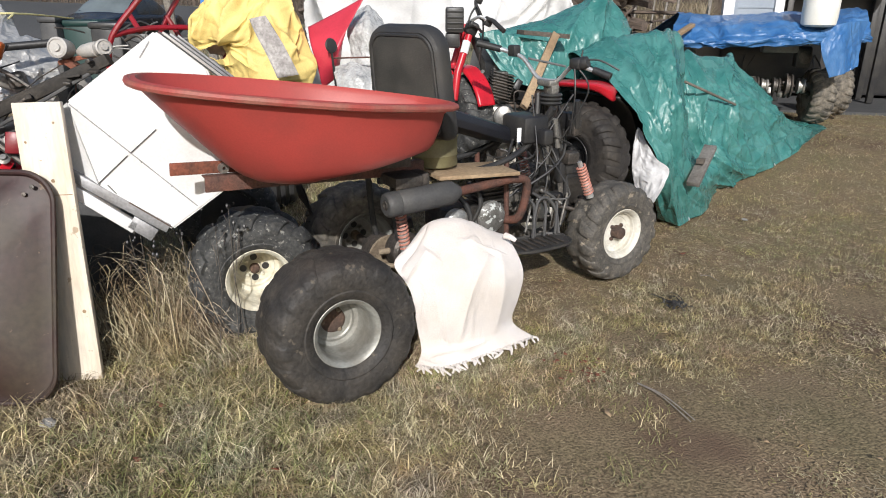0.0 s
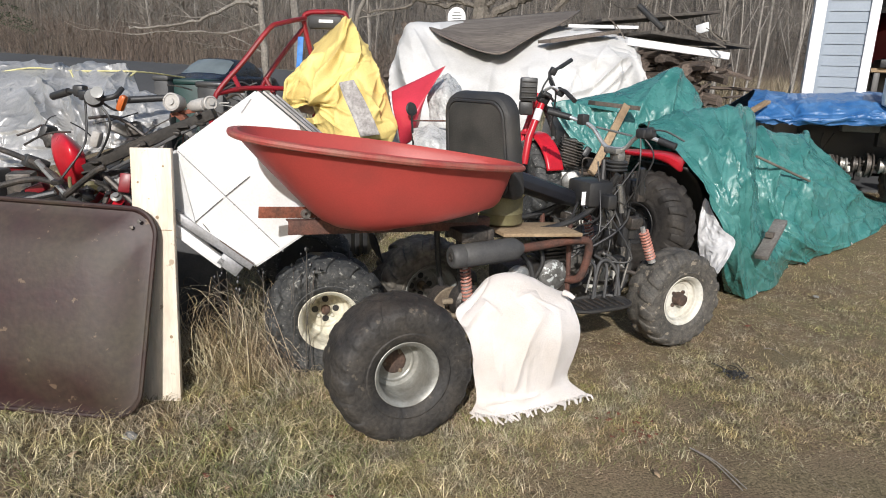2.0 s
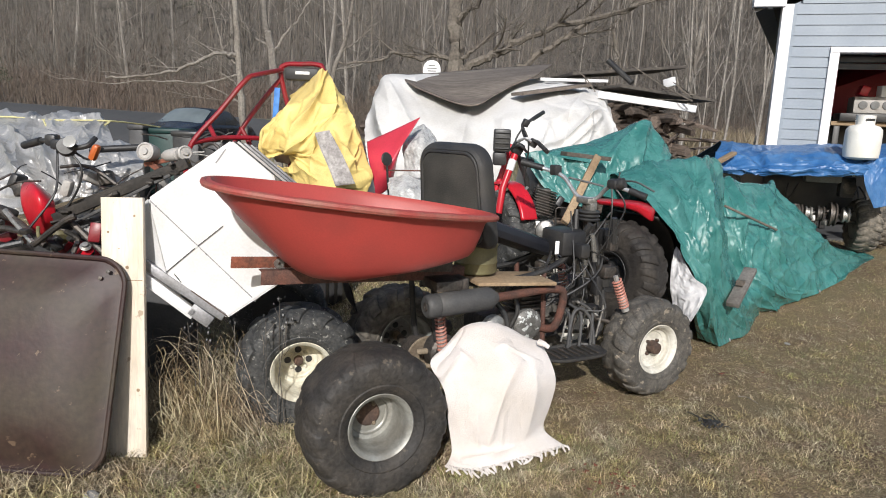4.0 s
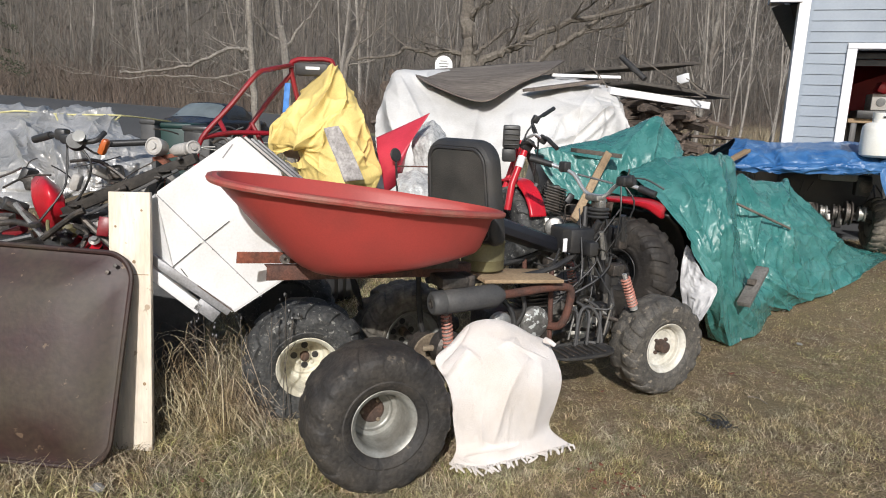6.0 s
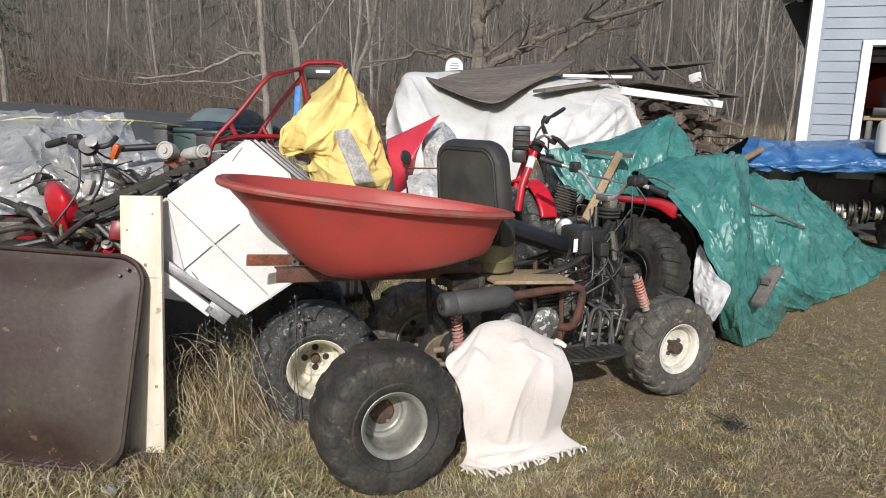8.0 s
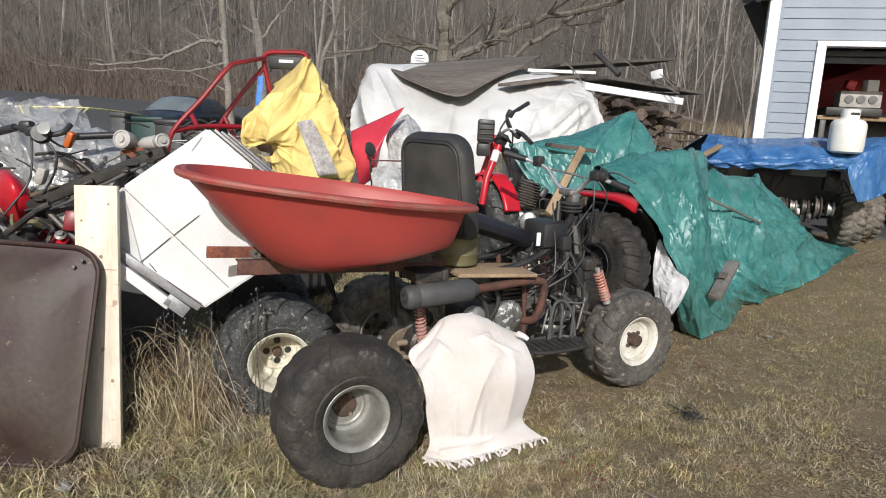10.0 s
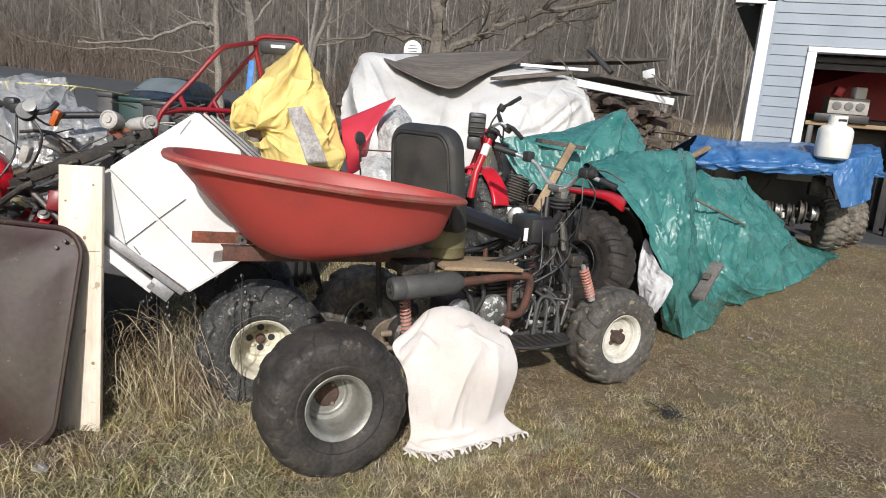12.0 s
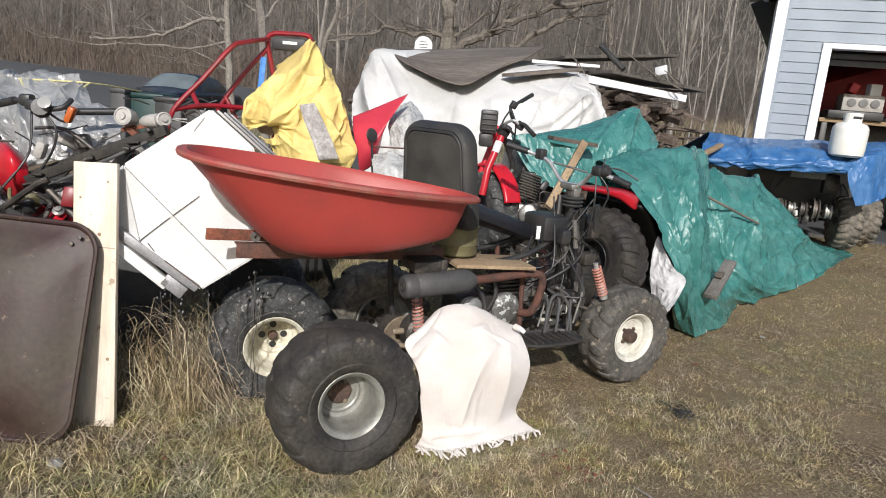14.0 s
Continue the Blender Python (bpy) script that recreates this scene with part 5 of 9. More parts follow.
    shock((-0.03, -0.16, 0.60), (0.0, -0.16, 0.36))
    shock((0.985, -0.25, 0.705), (1.06, -0.27, 0.51))
    shock((0.985, 0.25, 0.72), (1.075, 0.28, 0.49))
    # drum, rods and looped cables round the rear axle
    rear = random.Random(88)
    for k, (p, d, r, mt) in enumerate((((-0.10, -0.08, 0.36), (0.12, -0.07, 0.02), 0.016, TAN_HUB), ((-0.12, -0.06, 0.29), (0.12, -0.09, 0.0), 0.012, TAN_HUB), ((0.02, -0.12, 0.42), (0.12, 0.02, -0.10), 0.012, GREASY), ((0.05, -0.16, 0.40), (0.02, 0.0, -0.18), 0.010, ALU))):
        bm = bmesh.new()
        a = Vector(p)
        tube(bm, [a, a + Vector(d)], r, 10)
        part("axle_rod", bm, mt, quad)
    bm = bmesh.new()
    lathe(bm, [(0.0, -0.05), (0.075, -0.05), (0.085, -0.03), (0.085, 0.03), (0.07, 0.045), (0.0, 0.05)], 26, pose(0.02, -0.10, 0.36, 90, 0, 10))
    part("hub_drum", bm, GREASY, quad, "dark dirty hub drum")
    for k in range(5):
        c = Vector((0.06 + rear.uniform(-0.02, 0.03), -0.17 - 0.012 * k, 0.33 + rear.uniform(-0.03, 0.03)))
        q = rear.uniform(0.05, 0.085)
        bm = bmesh.new()
        tube(bm, [c + Vector((q * math.cos(radians(24 * i)), 0.01 * math.sin(i), q * math.sin(radians(24 * i)))) for i in range(12)], 0.006, 6)
        part("looped_cable", bm, TAN_HUB if k % 2 else GREASY, quad)
    # front suspension arms, steering stem, bars
    for s in (-1, 1):
        for z0_, z1_ in ((0.30, 0.22), (0.47, 0.36)):
            bm = bmesh.new()
            tube(bm, [(0.88, s * 0.12, z0_), (1.23, s * 0.235, z1_)], 0.012, 8)
            tube(bm, [(1.12, s * 0.12, z0_), (1.23, s * 0.235, z1_)], 0.012, 8)
            part("suspension_arm", bm, GREASY, quad)
        bm = bmesh.new()
        tube(bm, [(0.90, s * 0.05, 0.52), (1.16, s * 0.20, 0.33)], 0.010, 8)
        part("tie_rod", bm, ALU, quad)
    bm = bmesh.new()
    tube(bm, [(1.07, 0, 0.40), (0.98, 0, 0.82), (0.95, 0, 1.08)], 0.02, 10)
    box(bm, 0.93, 0, 0.86, 0.07, 0.12, 0.05, bevel=0.01)
    part("steering_stem", bm, GREASY, quad)
    bm = bmesh.new()
    tube(bm, [(0.80, 0.37, 1.262), (0.881, 0.28, 1.234), (0.925, 0.18, 1.20), (0.943, 0.08, 1.11), (0.951, 0, 1.095), (0.975, -0.06, 1.104), (0.968, -0.14, 1.165), (0.972, -0.20, 1.185), (1.035, -0.34, 1.148)], 0.0115, 9, smooth=5)
    hb = part("handlebar", bm, CHROME, quad, "bent chrome handlebar")
    for a, b in (((0.775, 0.40, 1.27), (0.862, 0.30, 1.242)), ((1.005, -0.28, 1.168), (1.045, -0.36, 1.141))):
        bm = bmesh.new()
        tube(bm, [a, b], 0.019, 10)
        part("grip", bm, BLACK, hb)
    bm = bmesh.new()
    box(bm, 0.975, -0.20, 1.195, 0.075, 0.07, 0.055, bevel=0.018)
    lathe(bm, [(0, -0.02), (0.03, -0.02), (0.034, 0.0), (0.028, 0.018), (0, 0.022)], 18, pose(0.985, -0.235, 1.20, 70, 0, 25))
    tube(bm, [(0.98, -0.21, 1.21), (1.03, -0.29, 1.215), (1.09, -0.37, 1.17)], 0.005, 6, smooth=4)
    tube(bm, [(0.99, -0.2, 1.21), (1.0, -0.2, 1.26)], 0.004, 6)
    tube(bm, [(0.95, -0.2, 1.19), (0.93, -0.24, 1.05), (0.95, -0.2, 0.85)], 0.0045, 6, smooth=5)
    tube(bm, [(0.96, -0.21, 1.18), (1.0, -0.26, 1.06), (0.93, -0.15, 0.80)], 0.0045, 6, smooth=5)
    part("throttle", bm, BLACK, hb)
    bm = bmesh.new()
    box(bm, 0.905, 0.235, 1.235, 0.05, 0.06, 0.06, bevel=0.010)
    part("switch_box", bm, BLACK, hb)
    bm = bmesh.new()
    box(bm, 0.955, 0.0, 1.085, 0.07, 0.11, 0.035, bevel=0.012)
    box(bm, 0.965, -0.03, 1.055, 0.05, 0.05, 0.05, bevel=0.010)
    tube(bm, [(0.915, 0.12, 1.202), (0.964, -0.12, 1.176)], 0.006, 8)
    part("bar_clamp", bm, ALU, hb)
    # black battery box under the stem, rubber fender hoop, plate with cylinder
    bm = bmesh.new()
    box(bm, 0.775, -0.05, 0.873, 0.16, 0.20, 0.135, pose(0, 0, 0), 0.02)
    part("airbox", bm, BLACK, quad, "navy-black plastic air box")
    bm = bmesh.new()
    box(bm, 0.655, -0.155, 0.86, 0.025, 0.004, 0.07, bevel=0.001)
    part("label", bm, WHITE_TRIM, quad, "small white sticker")
    bm = bmesh.new()
    for k, z in enumerate((0.985, 0.965, 0.945)):
        lathe(bm, [(0.055, -0.008), (0.062, 0), (0.055, 0.008)], 20, pose(0.955, -0.03, z + 0.04))
    part("filter", bm, BLACK, quad)
    bm = bmesh.new()
    mm = pose(0.67, -0.32, 0.335, 0, 0, 0)
    rings = []
    for k, z in ((0.90, -0.012), (1.0, -0.002), (1.0, 0.010), (0.95, 0.010), (0.92, 0.0)):
        rings.append([bm.verts.new(mm @ Vector((0.19 * k * math.copysign(abs(math.cos(q)) ** 0.6, math.cos(q)), 0.105 * k * math.copysign(abs(math.sin(q)) ** 0.6, math.sin(q)), z))) for q in [2 * math.pi * h / 40 for h in range(40)]])
    for p, q in zip(rings, rings[1:]):
        ring_faces(bm, p, q)
    bm.faces.new(rings[0][::-1])
    bm.faces.new(rings[-1])
    fb = part("footboard", bm, BLACK_VINYL, quad, "scuffed dark oval foot plate")
    bm = bmesh.new()
    tube(bm, [(0.70, -0.26, 0.345), (0.705, -0.25, 0.46), (0.74, -0.235, 0.53), (0.80, -0.235, 0.53), (0.845, -0.25, 0.46), (0.855, -0.27, 0.345)], 0.009, 8, smooth=5)
    part("guard_hoop", bm, MATT_BLACK, fb)
    for i in range(7):
        bm = bmesh.new()
        box(bm, 0.55 + 0.04 * i, -0.32, 0.341, 0.012, 0.13, 0.008, None, 0.002)
        part("tread_rib", bm, GREASY, fb)
    for i in range(3):
        bm = bmesh.new()
        x = 0.68 + 0.075 * i
        tube(bm, [(x, -0.27, 0.345), (x + 0.012, -0.26, 0.43), (x + 0.035, -0.22, 0.51), (x + 0.02, -0.14, 0.54)], 0.008, 8, smooth=5)
        part("hoop", bm, MATT_BLACK, fb)
    # cables and wires
    rnd = random.Random(4)
    for i in range(16):
        a = Vector((rnd.uniform(0.5, 1.05), rnd.uniform(-0.2, 0.15), rnd.uniform(0.45, 0.75)))
        b = Vector((rnd.uniform(0.75, 1.1), rnd.uniform(-0.2, 0.15), rnd.uniform(0.70, 1.05)))
        mid = a.lerp(b, 0.5) + Vector((rnd.uniform(-0.1, 0.14), rnd.uniform(-0.14, 0.02), rnd.uniform(-0.12, 0.1)))
        bm = bmesh.new()
        tube(bm, [a, mid, b], rnd.choice((0.004, 0.005, 0.007)), 6, smooth=6)
        part("cable", bm, BLACK, quad)
    for i in range(10):
        c = Vector((rnd.uniform(0.70, 1.05), rnd.uniform(-0.18, 0.1), rnd.uniform(0.40, 0.78)))
        bm = bmesh.new()
        box(bm, c.x, c.y, c.z, rnd.uniform(0.03, 0.09), rnd.uniform(0.03, 0.08), rnd.uniform(0.03, 0.09), bevel=0.008)
        part("bracket", bm, (GREASY, BLACK, GREASY, ALU)[i % 4], quad)
    for i in range(16):
        c = Vector((rnd.uniform(0.78, 1.08), rnd.uniform(-0.20, 0.05), rnd.uniform(0.50, 0.92)))
        bm = bmesh.new()
        if i % 2:
            tube(bm, [c, c + Vector((rnd.uniform(-0.05, 0.05), rnd.uniform(-0.05, 0.05), rnd.uniform(0.06, 0.16)))], rnd.uniform(0.012, 0.024), 9)
        else:
            box(bm, c.x, c.y, c.z, rnd.uniform(0.05, 0.11), rnd.uniform(0.05, 0.1), rnd.uniform(0.05, 0.12), pose(0, 0, 0), 0.012)
        part("fitting", bm, (BLACK, BLACK, GREASY, BLACK, ALU)[i % 5], quad)
    for i in range(5):
        bm = bmesh.new()
        x = 0.72 + 0.06 * i
        tube(bm, [(x, -0.16, 0.34), (x + 0.03, -0.17, 0.52)], 0.006, 6)
        part("spoke_bar", bm, GREASY if i % 2 else ALU, quad)


build_quad()


def build_deck():
    """The rusty angle irons that carry the tub, the plywood step and the drum."""
    m = QUAD
    t = thing("rusty_carrier", m, "rusty angle-iron carrier bolted over the quad's rear end", "carrier")
    for y, x0 in ((-0.16, -0.88), (0.14, -0.62)):
        bm = bmesh.new()
        bar(bm, (x0, y, 0.81), (0.10, y, 0.765), 0.006, 0.062)
        bar(bm, (x0, y + 0.022, 0.839), (0.10, y + 0.022, 0.794), 0.05, 0.006)
        r = part("rail", bm, RUST_BAR, t)
    for a, b in (((-1.0, -0.16, 0.885), (-0.60, -0.10, 0.850)),):
        bm = bmesh.new()
        bar(bm, a, b, 0.012, 0.048)
        part("bracket_arm", bm, ORANGE_RUST, t)
    bm = bmesh.new()
    lathe(bm, [(0.008, -0.01), (0.020, -0.01), (0.020, 0.012), (0.008, 0.012)], 14, pose(-0.80, -0.145, 0.865, 90, 0, 8), closed=True)
    part("bolt", bm, ALU, t)
    for x in (-0.55, -0.1):
        bm = bmesh.new()
        bar(bm, (x, -0.16, 0.775), (x, 0.14, 0.775), 0.04, 0.006)
        part("cross_bar", bm, RUST_BAR, t)
    bm = bmesh.new()
    box(bm, 0.32, -0.13, 0.735, 0.44, 0.26, 0.018, pose(0.0, 0, 0, 0, 1, 0), 0.003)
    solo("plywood_scrap", bm, TAN_WOOD, "tan scrap of plywood lying on the quad's frame", "plywood", m @ pose(0, 0, 0, 0, 2, -4))
    bm = bmesh.new()
    box(bm, 0, 0, 0, 0.18, 0.12, 0.05, bevel=0.004)
    solo("wood_block", bm, OLD_WOOD, "weathered wooden block wedged under the red tub", "wood block", m @ pose(-0.10, -0.18, 0.825, 0, 3, 0))
    t = thing("olive_drum", m @ pose(0.22, -0.06, 0.745), "shallow olive-green metal drum on the plywood", "drum")
    bm = bmesh.new()
    lathe(bm, [(0.0, 0.0), (0.105, 0.0), (0.110, 0.006), (0.108, 0.05), (0.111, 0.055), (0.108, 0.06), (0.108, 0.135), (0.112, 0.14), (0.108, 0.146), (0.0, 0.146)], 36)
    part("body", bm, OLIVE, t)


build_deck()


def build_tub():
    """The poly tray of a large barrow: rounded tail, narrowing nose, rolled rim."""
    m = QUAD @ pose(-0.49, -0.34, 1.155, 0, 7.0, -6.5)
    t = thing("wheelbarrow_tub", m, "large faded red plastic wheelbarrow tub on a rusty carrier", "wheelbarrow tub")

    def ring(bm, cx, hl, hw, z, seg=64, blunt=2.6):
        out = []
        for i in range(seg):
            a = 2 * math.pi * i / seg
            c, s = math.cos(a), math.sin(a)
            x = math.copysign(abs(c) ** (2 / blunt), c)
            y = math.copysign(abs(s) ** (2 / blunt), s)
            nose = 1 - 0.44 * max(0.0, (x - 0.08) / 0.92)
            fall = min(1.0, -z / 0.16)
            out.append(bm.verts.new((cx + 0.89 * hl * x, 0.95 * hw * y * nose, z * (0.93 - 0.10 * fall - 0.22 * fall * x))))
        return out

    rows = [(-0.02, 0.695, 0.385, 0.000), (-0.02, 0.690, 0.380, -0.018), (-0.02, 0.655, 0.355, -0.022), (-0.018, 0.632, 0.345, -0.045), (0.022, 0.578, 0.322, -0.12),
            (0.068, 0.514, 0.295, -0.200), (0.100, 0.466, 0.270, -0.260), (0.119, 0.428, 0.248, -0.293), (0.130, 0.382, 0.222, -0.312), (0.135, 0.309, 0.185, -0.320), (0.135, 0.185, 0.120, -0.322)]
    bm = bmesh.new()
    outer = [ring(bm, *r) for r in rows]
    inner = [ring(bm, cx, hl - 0.008, hw - 0.008, z + 0.006) for cx, hl, hw, z in [(-0.02, 0.668, 0.366, 0.004), (-0.03, 0.645, 0.350, -0.02)] + rows[4:]]
    for a, b in zip(outer, outer[1:]):
        ring_faces(bm, a, b)
    ring_faces(bm, outer[0], inner[0])
    for a, b in zip(inner, inner[1:]):
        ring_faces(bm, a, b)
    bm.faces.new(outer[-1])
    bm.faces.new(inner[-1])
    part("tray", bm, RED_PLASTIC, t)
    bm = bmesh.new()
    r = ring(bm, -0.02, 0.688, 0.380, -0.006)
    pts = [v.co.copy() for v in r]
    bm.free()
    bm = bmesh.new()
    tube(bm, pts + pts[:1], 0.0135, 8)
    part("rim", bm, RED_LIP, t, "scuffed rolled rim")


build_tub()


def build_seat():
    """The tall-backed tractor seat on the quad."""
    m = pose(-0.06, 3.16, 0.80, 0, 0, 48)
    t = thing("tractor_seat", m, "tall-backed black vinyl tractor seat on the quad", "seat")
    lean = pose(0, 0, 0, 0, -7, 0)

    def outline(hy, z0, z1, r, x):
        """A rounded shield in the plane x, narrower at the top."""
        pts = []
        for cy, cz, a0, rad in ((hy - r, z1 - r, 0, r), (-hy + r, z1 - r, 90, r), (-hy + 0.03, z0 + 0.03, 180, 0.03), (hy - 0.03, z0 + 0.03, 270, 0.03)):
            for k in range(9):
                q_ = radians(a0 + 90 * k / 8)
                y_, z_ = cy + rad * math.cos(q_), cz + rad * math.sin(q_)
                pts.append(lean @ Vector((x, y_ * (1.06 - 0.14 * z_ / 0.58), z_)))
        return pts

    def slab(rings):
        bm_ = bmesh.new()
        rs = [[bm_.verts.new(p) for p in ring_] for ring_ in rings]
        for p, q_ in zip(rs, rs[1:]):
            ring_faces(bm_, p, q_)
        bm_.faces.new(rs[0][::-1])
        bm_.faces.new(rs[-1])
        return bm_
    bm = slab([outline(0.19, 0.13, 0.55, 0.075, -0.046), outline(0.205, 0.115, 0.565, 0.085, -0.050), outline(0.222, 0.10, 0.582, 0.10, -0.040), outline(0.230, 0.092, 0.590, 0.108, -0.020),
               outline(0.232, 0.09, 0.592, 0.11, 0.010), outline(0.222, 0.10, 0.582, 0.10, 0.036), outline(0.195, 0.125, 0.555, 0.085, 0.048)])
    back = part("backrest", bm, BLACK_VINYL, t)
    bm = slab([outline(0.185, 0.135, 0.545, 0.07, -0.044), outline(0.185, 0.135, 0.545, 0.07, -0.052), outline(0.175, 0.145, 0.535, 0.065, -0.056)])
    part("back_panel", bm, SEAT_PAD, back, "worn dark grey back panel")
    bm = bmesh.new()
    edge = outline(0.193, 0.127, 0.553, 0.078, -0.052)
    tube(bm, edge + edge[:1], 0.0075, 6)
    part("piping", bm, BLACK_VINYL, back)
    bm = bmesh.new()
    box(bm, 0.26, -0.06, 0.185, 0.62, 0.26, 0.085, pose(0, 0, 0, 0, 17, 0), 0.038)
    part("cushion", bm, NAVY_VINYL, t, "navy-black vinyl cushion")


build_seat()


# ---- things in front of the quad ----
wheel(None, pose(-0.385, 2.345, 0.297) @ pose(0, 0, 0, 0, 0, 27) @ pose(0, 0, 0, 86, 0, 0), 0.296, 0.29, 0.127, 0.17, LOOSE_RUBBER, RIM_GREY, 17, 3, 0.008, 11,
      thing_label="worn black balloon tyre on a grey rim, standing on grass", hub_mat=TAN_HUB, hub_out=-0.01, vents=False)


def build_towel():
    """A woven rug hung over the bare rear hub, its fringed edge spread on the grass."""
    cage = [
        [(-0.15, 2.74, 0.4), (-0.02, 2.9, 0.47), (0.14, 2.94, 0.48), (0.28, 2.94, 0.45), (0.35, 2.92, 0.43)],
        [(-0.116, 2.7, 0.474), (-0.023, 2.76, 0.576), (0.12, 2.78, 0.593), (0.251, 2.78, 0.535), (0.331, 2.8, 0.498)],
        [(-0.166, 2.58, 0.456), (-0.021, 2.62, 0.493), (0.125, 2.63, 0.516), (0.266, 2.66, 0.484), (0.379, 2.74, 0.425)],
        [(-0.097, 2.55, 0.344), (0.012, 2.54, 0.387), (0.144, 2.55, 0.403), (0.282, 2.6, 0.382), (0.402, 2.72, 0.342)],
        [(-0.073, 2.53, 0.199), (0.035, 2.51, 0.231), (0.156, 2.54, 0.242), (0.282, 2.61, 0.24), (0.389, 2.74, 0.217)],
        [(-0.053, 2.52, 0.073), (0.055, 2.52, 0.099), (0.171, 2.56, 0.103), (0.283, 2.64, 0.104), (0.369, 2.77, 0.083)],
        [(-0.08, 2.47, 0.03), (0.039, 2.45, 0.03), (0.171, 2.52, 0.03), (0.305, 2.61, 0.03), (0.468, 2.72, 0.03)],
    ]
    t = thing("cotton_rug", Matrix(), "off-white woven cotton rug draped over the bare hub onto grass", "rug")
    bm = cloth_mesh(cage, 130, 150, slack=0.012, seed=2.7, fold=0.008, freq=3.0, lean=0.7, flat=0.0, folds=30, height=0.45, creases=((0.27, 0.18, 0.03, 0.42, -0.036, 0.007, 0.03), (0.26, 0.34, 0.02, 0.46, 0.030, 0.008, 0.025), (0.20, 0.30, 0.34, 0.42, 0.018, 0.012, 0.03), (0.66, 0.36, 0.32, 0.82, 0.030, 0.03, 0.06), (0.80, 0.34, 0.74, 0.85, 0.016, 0.03, 0.05), (0.46, 0.34, 0.62, 0.28, 0.016, 0.01, 0.03), (0.12, 0.90, 0.62, 0.86, 0.020, 0.012, 0.03), (0.30, 0.55, 0.24, 0.88, 0.014, 0.015, 0.04), (0.45, 0.30, 0.86, 0.36, 0.010, 0.006, 0.015)))
    ob = part("cloth", bm, TOWEL, t)
    s = ob.modifiers.new("thickness", "SOLIDIFY")
    s.thickness, s.offset = 0.006, -1
    rnd = random.Random(8)
    edge = [Vector(p) for p in cage[-1]]
    for i in range(38):
        p = spline(edge, (i + 0.5) / 38) + Vector((0, 0, 0.004))
        L = rnd.uniform(0.04, 0.065)
        a = radians(-75 + rnd.uniform(-30, 30))
        q = p + Vector((L * math.cos(a), L * math.sin(a), -0.002))
        bm = bmesh.new()
        tube(bm, [p, p.lerp(q, 0.5) + Vector((rnd.uniform(-0.018, 0.018), 0, 0.008)), q + Vector((rnd.uniform(-0.012, 0.012), 0, 0))], 0.0058, 6, 0.0042, smooth=3)
        part("tassel", bm, TOWEL, t)

    bm = bmesh.new()
    tube(bm, [(0.318, 2.735, 0.520), (0.340, 2.712, 0.519), (0.360, 2.702, 0.508)], 0.015, 10, 0.009, smooth=4)
    part("rolled_corner", bm, TOWEL, t)


build_towel()


def build_rusty_tray():
    """A steel barrow tray stood on edge: pillowed sheet, rolled rim."""
    m = pose(-1.958, 2.391, 0.450, -16.6, 2.0, 1.3) @ pose(0, 0, 0, 90, 0, 0) @ Matrix.Diagonal((0.985, 0.980, 0.985, 1))
    t = thing("rusty_tray", m, "brown rusted pressed-steel tray with rolled rim standing on edge", "tray")

    def ring(bm, hx, hz, r, y, seg=10):
        pts = []
        for cx, cz, a0 in ((hx - r, hz - r, 0), (-hx + r, hz - r, 90), (-hx + r, -hz + r, 180), (hx - r, -hz + r, 270)):
            for k in range(seg + 1):
                a = radians(a0 + 90 * k / seg)
                pts.append(Vector((cx + r * math.cos(a), cz + r * math.sin(a), y)))
        return pts
    rows = [(0.50, 0.455, 0.12, 0.0), (0.487, 0.442, 0.115, -0.012), (0.470, 0.425, 0.115, -0.010), (0.44, 0.395, 0.12, 0.004), (0.40, 0.355, 0.13, 0.020), (0.345, 0.305, 0.15, 0.042), (0.29, 0.255, 0.15, 0.056), (0.22, 0.19, 0.13, 0.064), (0.06, 0.05, 0.04, 0.068)]
    bm = bmesh.new()
    rs = [[bm.verts.new(p) for p in ring(bm, *r)] for r in rows]
    for a, b in zip(rs, rs[1:]):
        ring_faces(bm, a, b)
    bm.faces.new(rs[-1])
    ob = part("pan", bm, RUST, t)
    s = ob.modifiers.new("thickness", "SOLIDIFY")
    s.thickness = 0.003
    bm = bmesh.new()
    p = ring(bm, 0.50, 0.455, 0.12, 0.0)
    tube(bm, p + p[:1], 0.011, 8)
    part("rim", bm, RUST, t)
    for x, y in ((0.43, 0.40), (0.40, 0.37)):
        bm = bmesh.new()
        lathe(bm, [(0.009, 0), (0.009, 0.006), (0, 0.008)], 8, pose(x, y, 0.014, 0, 0, 0))
        part("rivet", bm, GREASY, t)


build_rusty_tray()


def build_board():
    m = pose(-1.466, 2.452, 0.0, -6.8, -1.6, 0)
    bm = bmesh.new()
    box(bm, 0, 0.012, 0.565, 0.182, 0.024, 1.125, None, 0.003)
    b = solo("pine_board", bm, RAW_WOOD, "pale unpainted pine board leaning upright, ends stained", "board", m)
    for x, z, r in ((0.06, 0.30, 0.006), (-0.03, 0.52, 0.005), (0.02, 0.83, 0.006), (-0.06, 0.98, 0.004), (0.055, 1.05, 0.004)):
        bm = bmesh.new()
        lathe(bm, [(r, 0), (r * 1.3, 0.001), (0, 0.0015)], 10, pose(x, -0.0005, z, 90, 0, 0))
        part("knot", bm, TAN_WOOD, b)
    bm = bmesh.new()
    box(bm, 0.0, -0.001, 0.775, 0.17, 0.002, 0.003)
    part("saw_mark", bm, TAN_WOOD, b)


build_board()


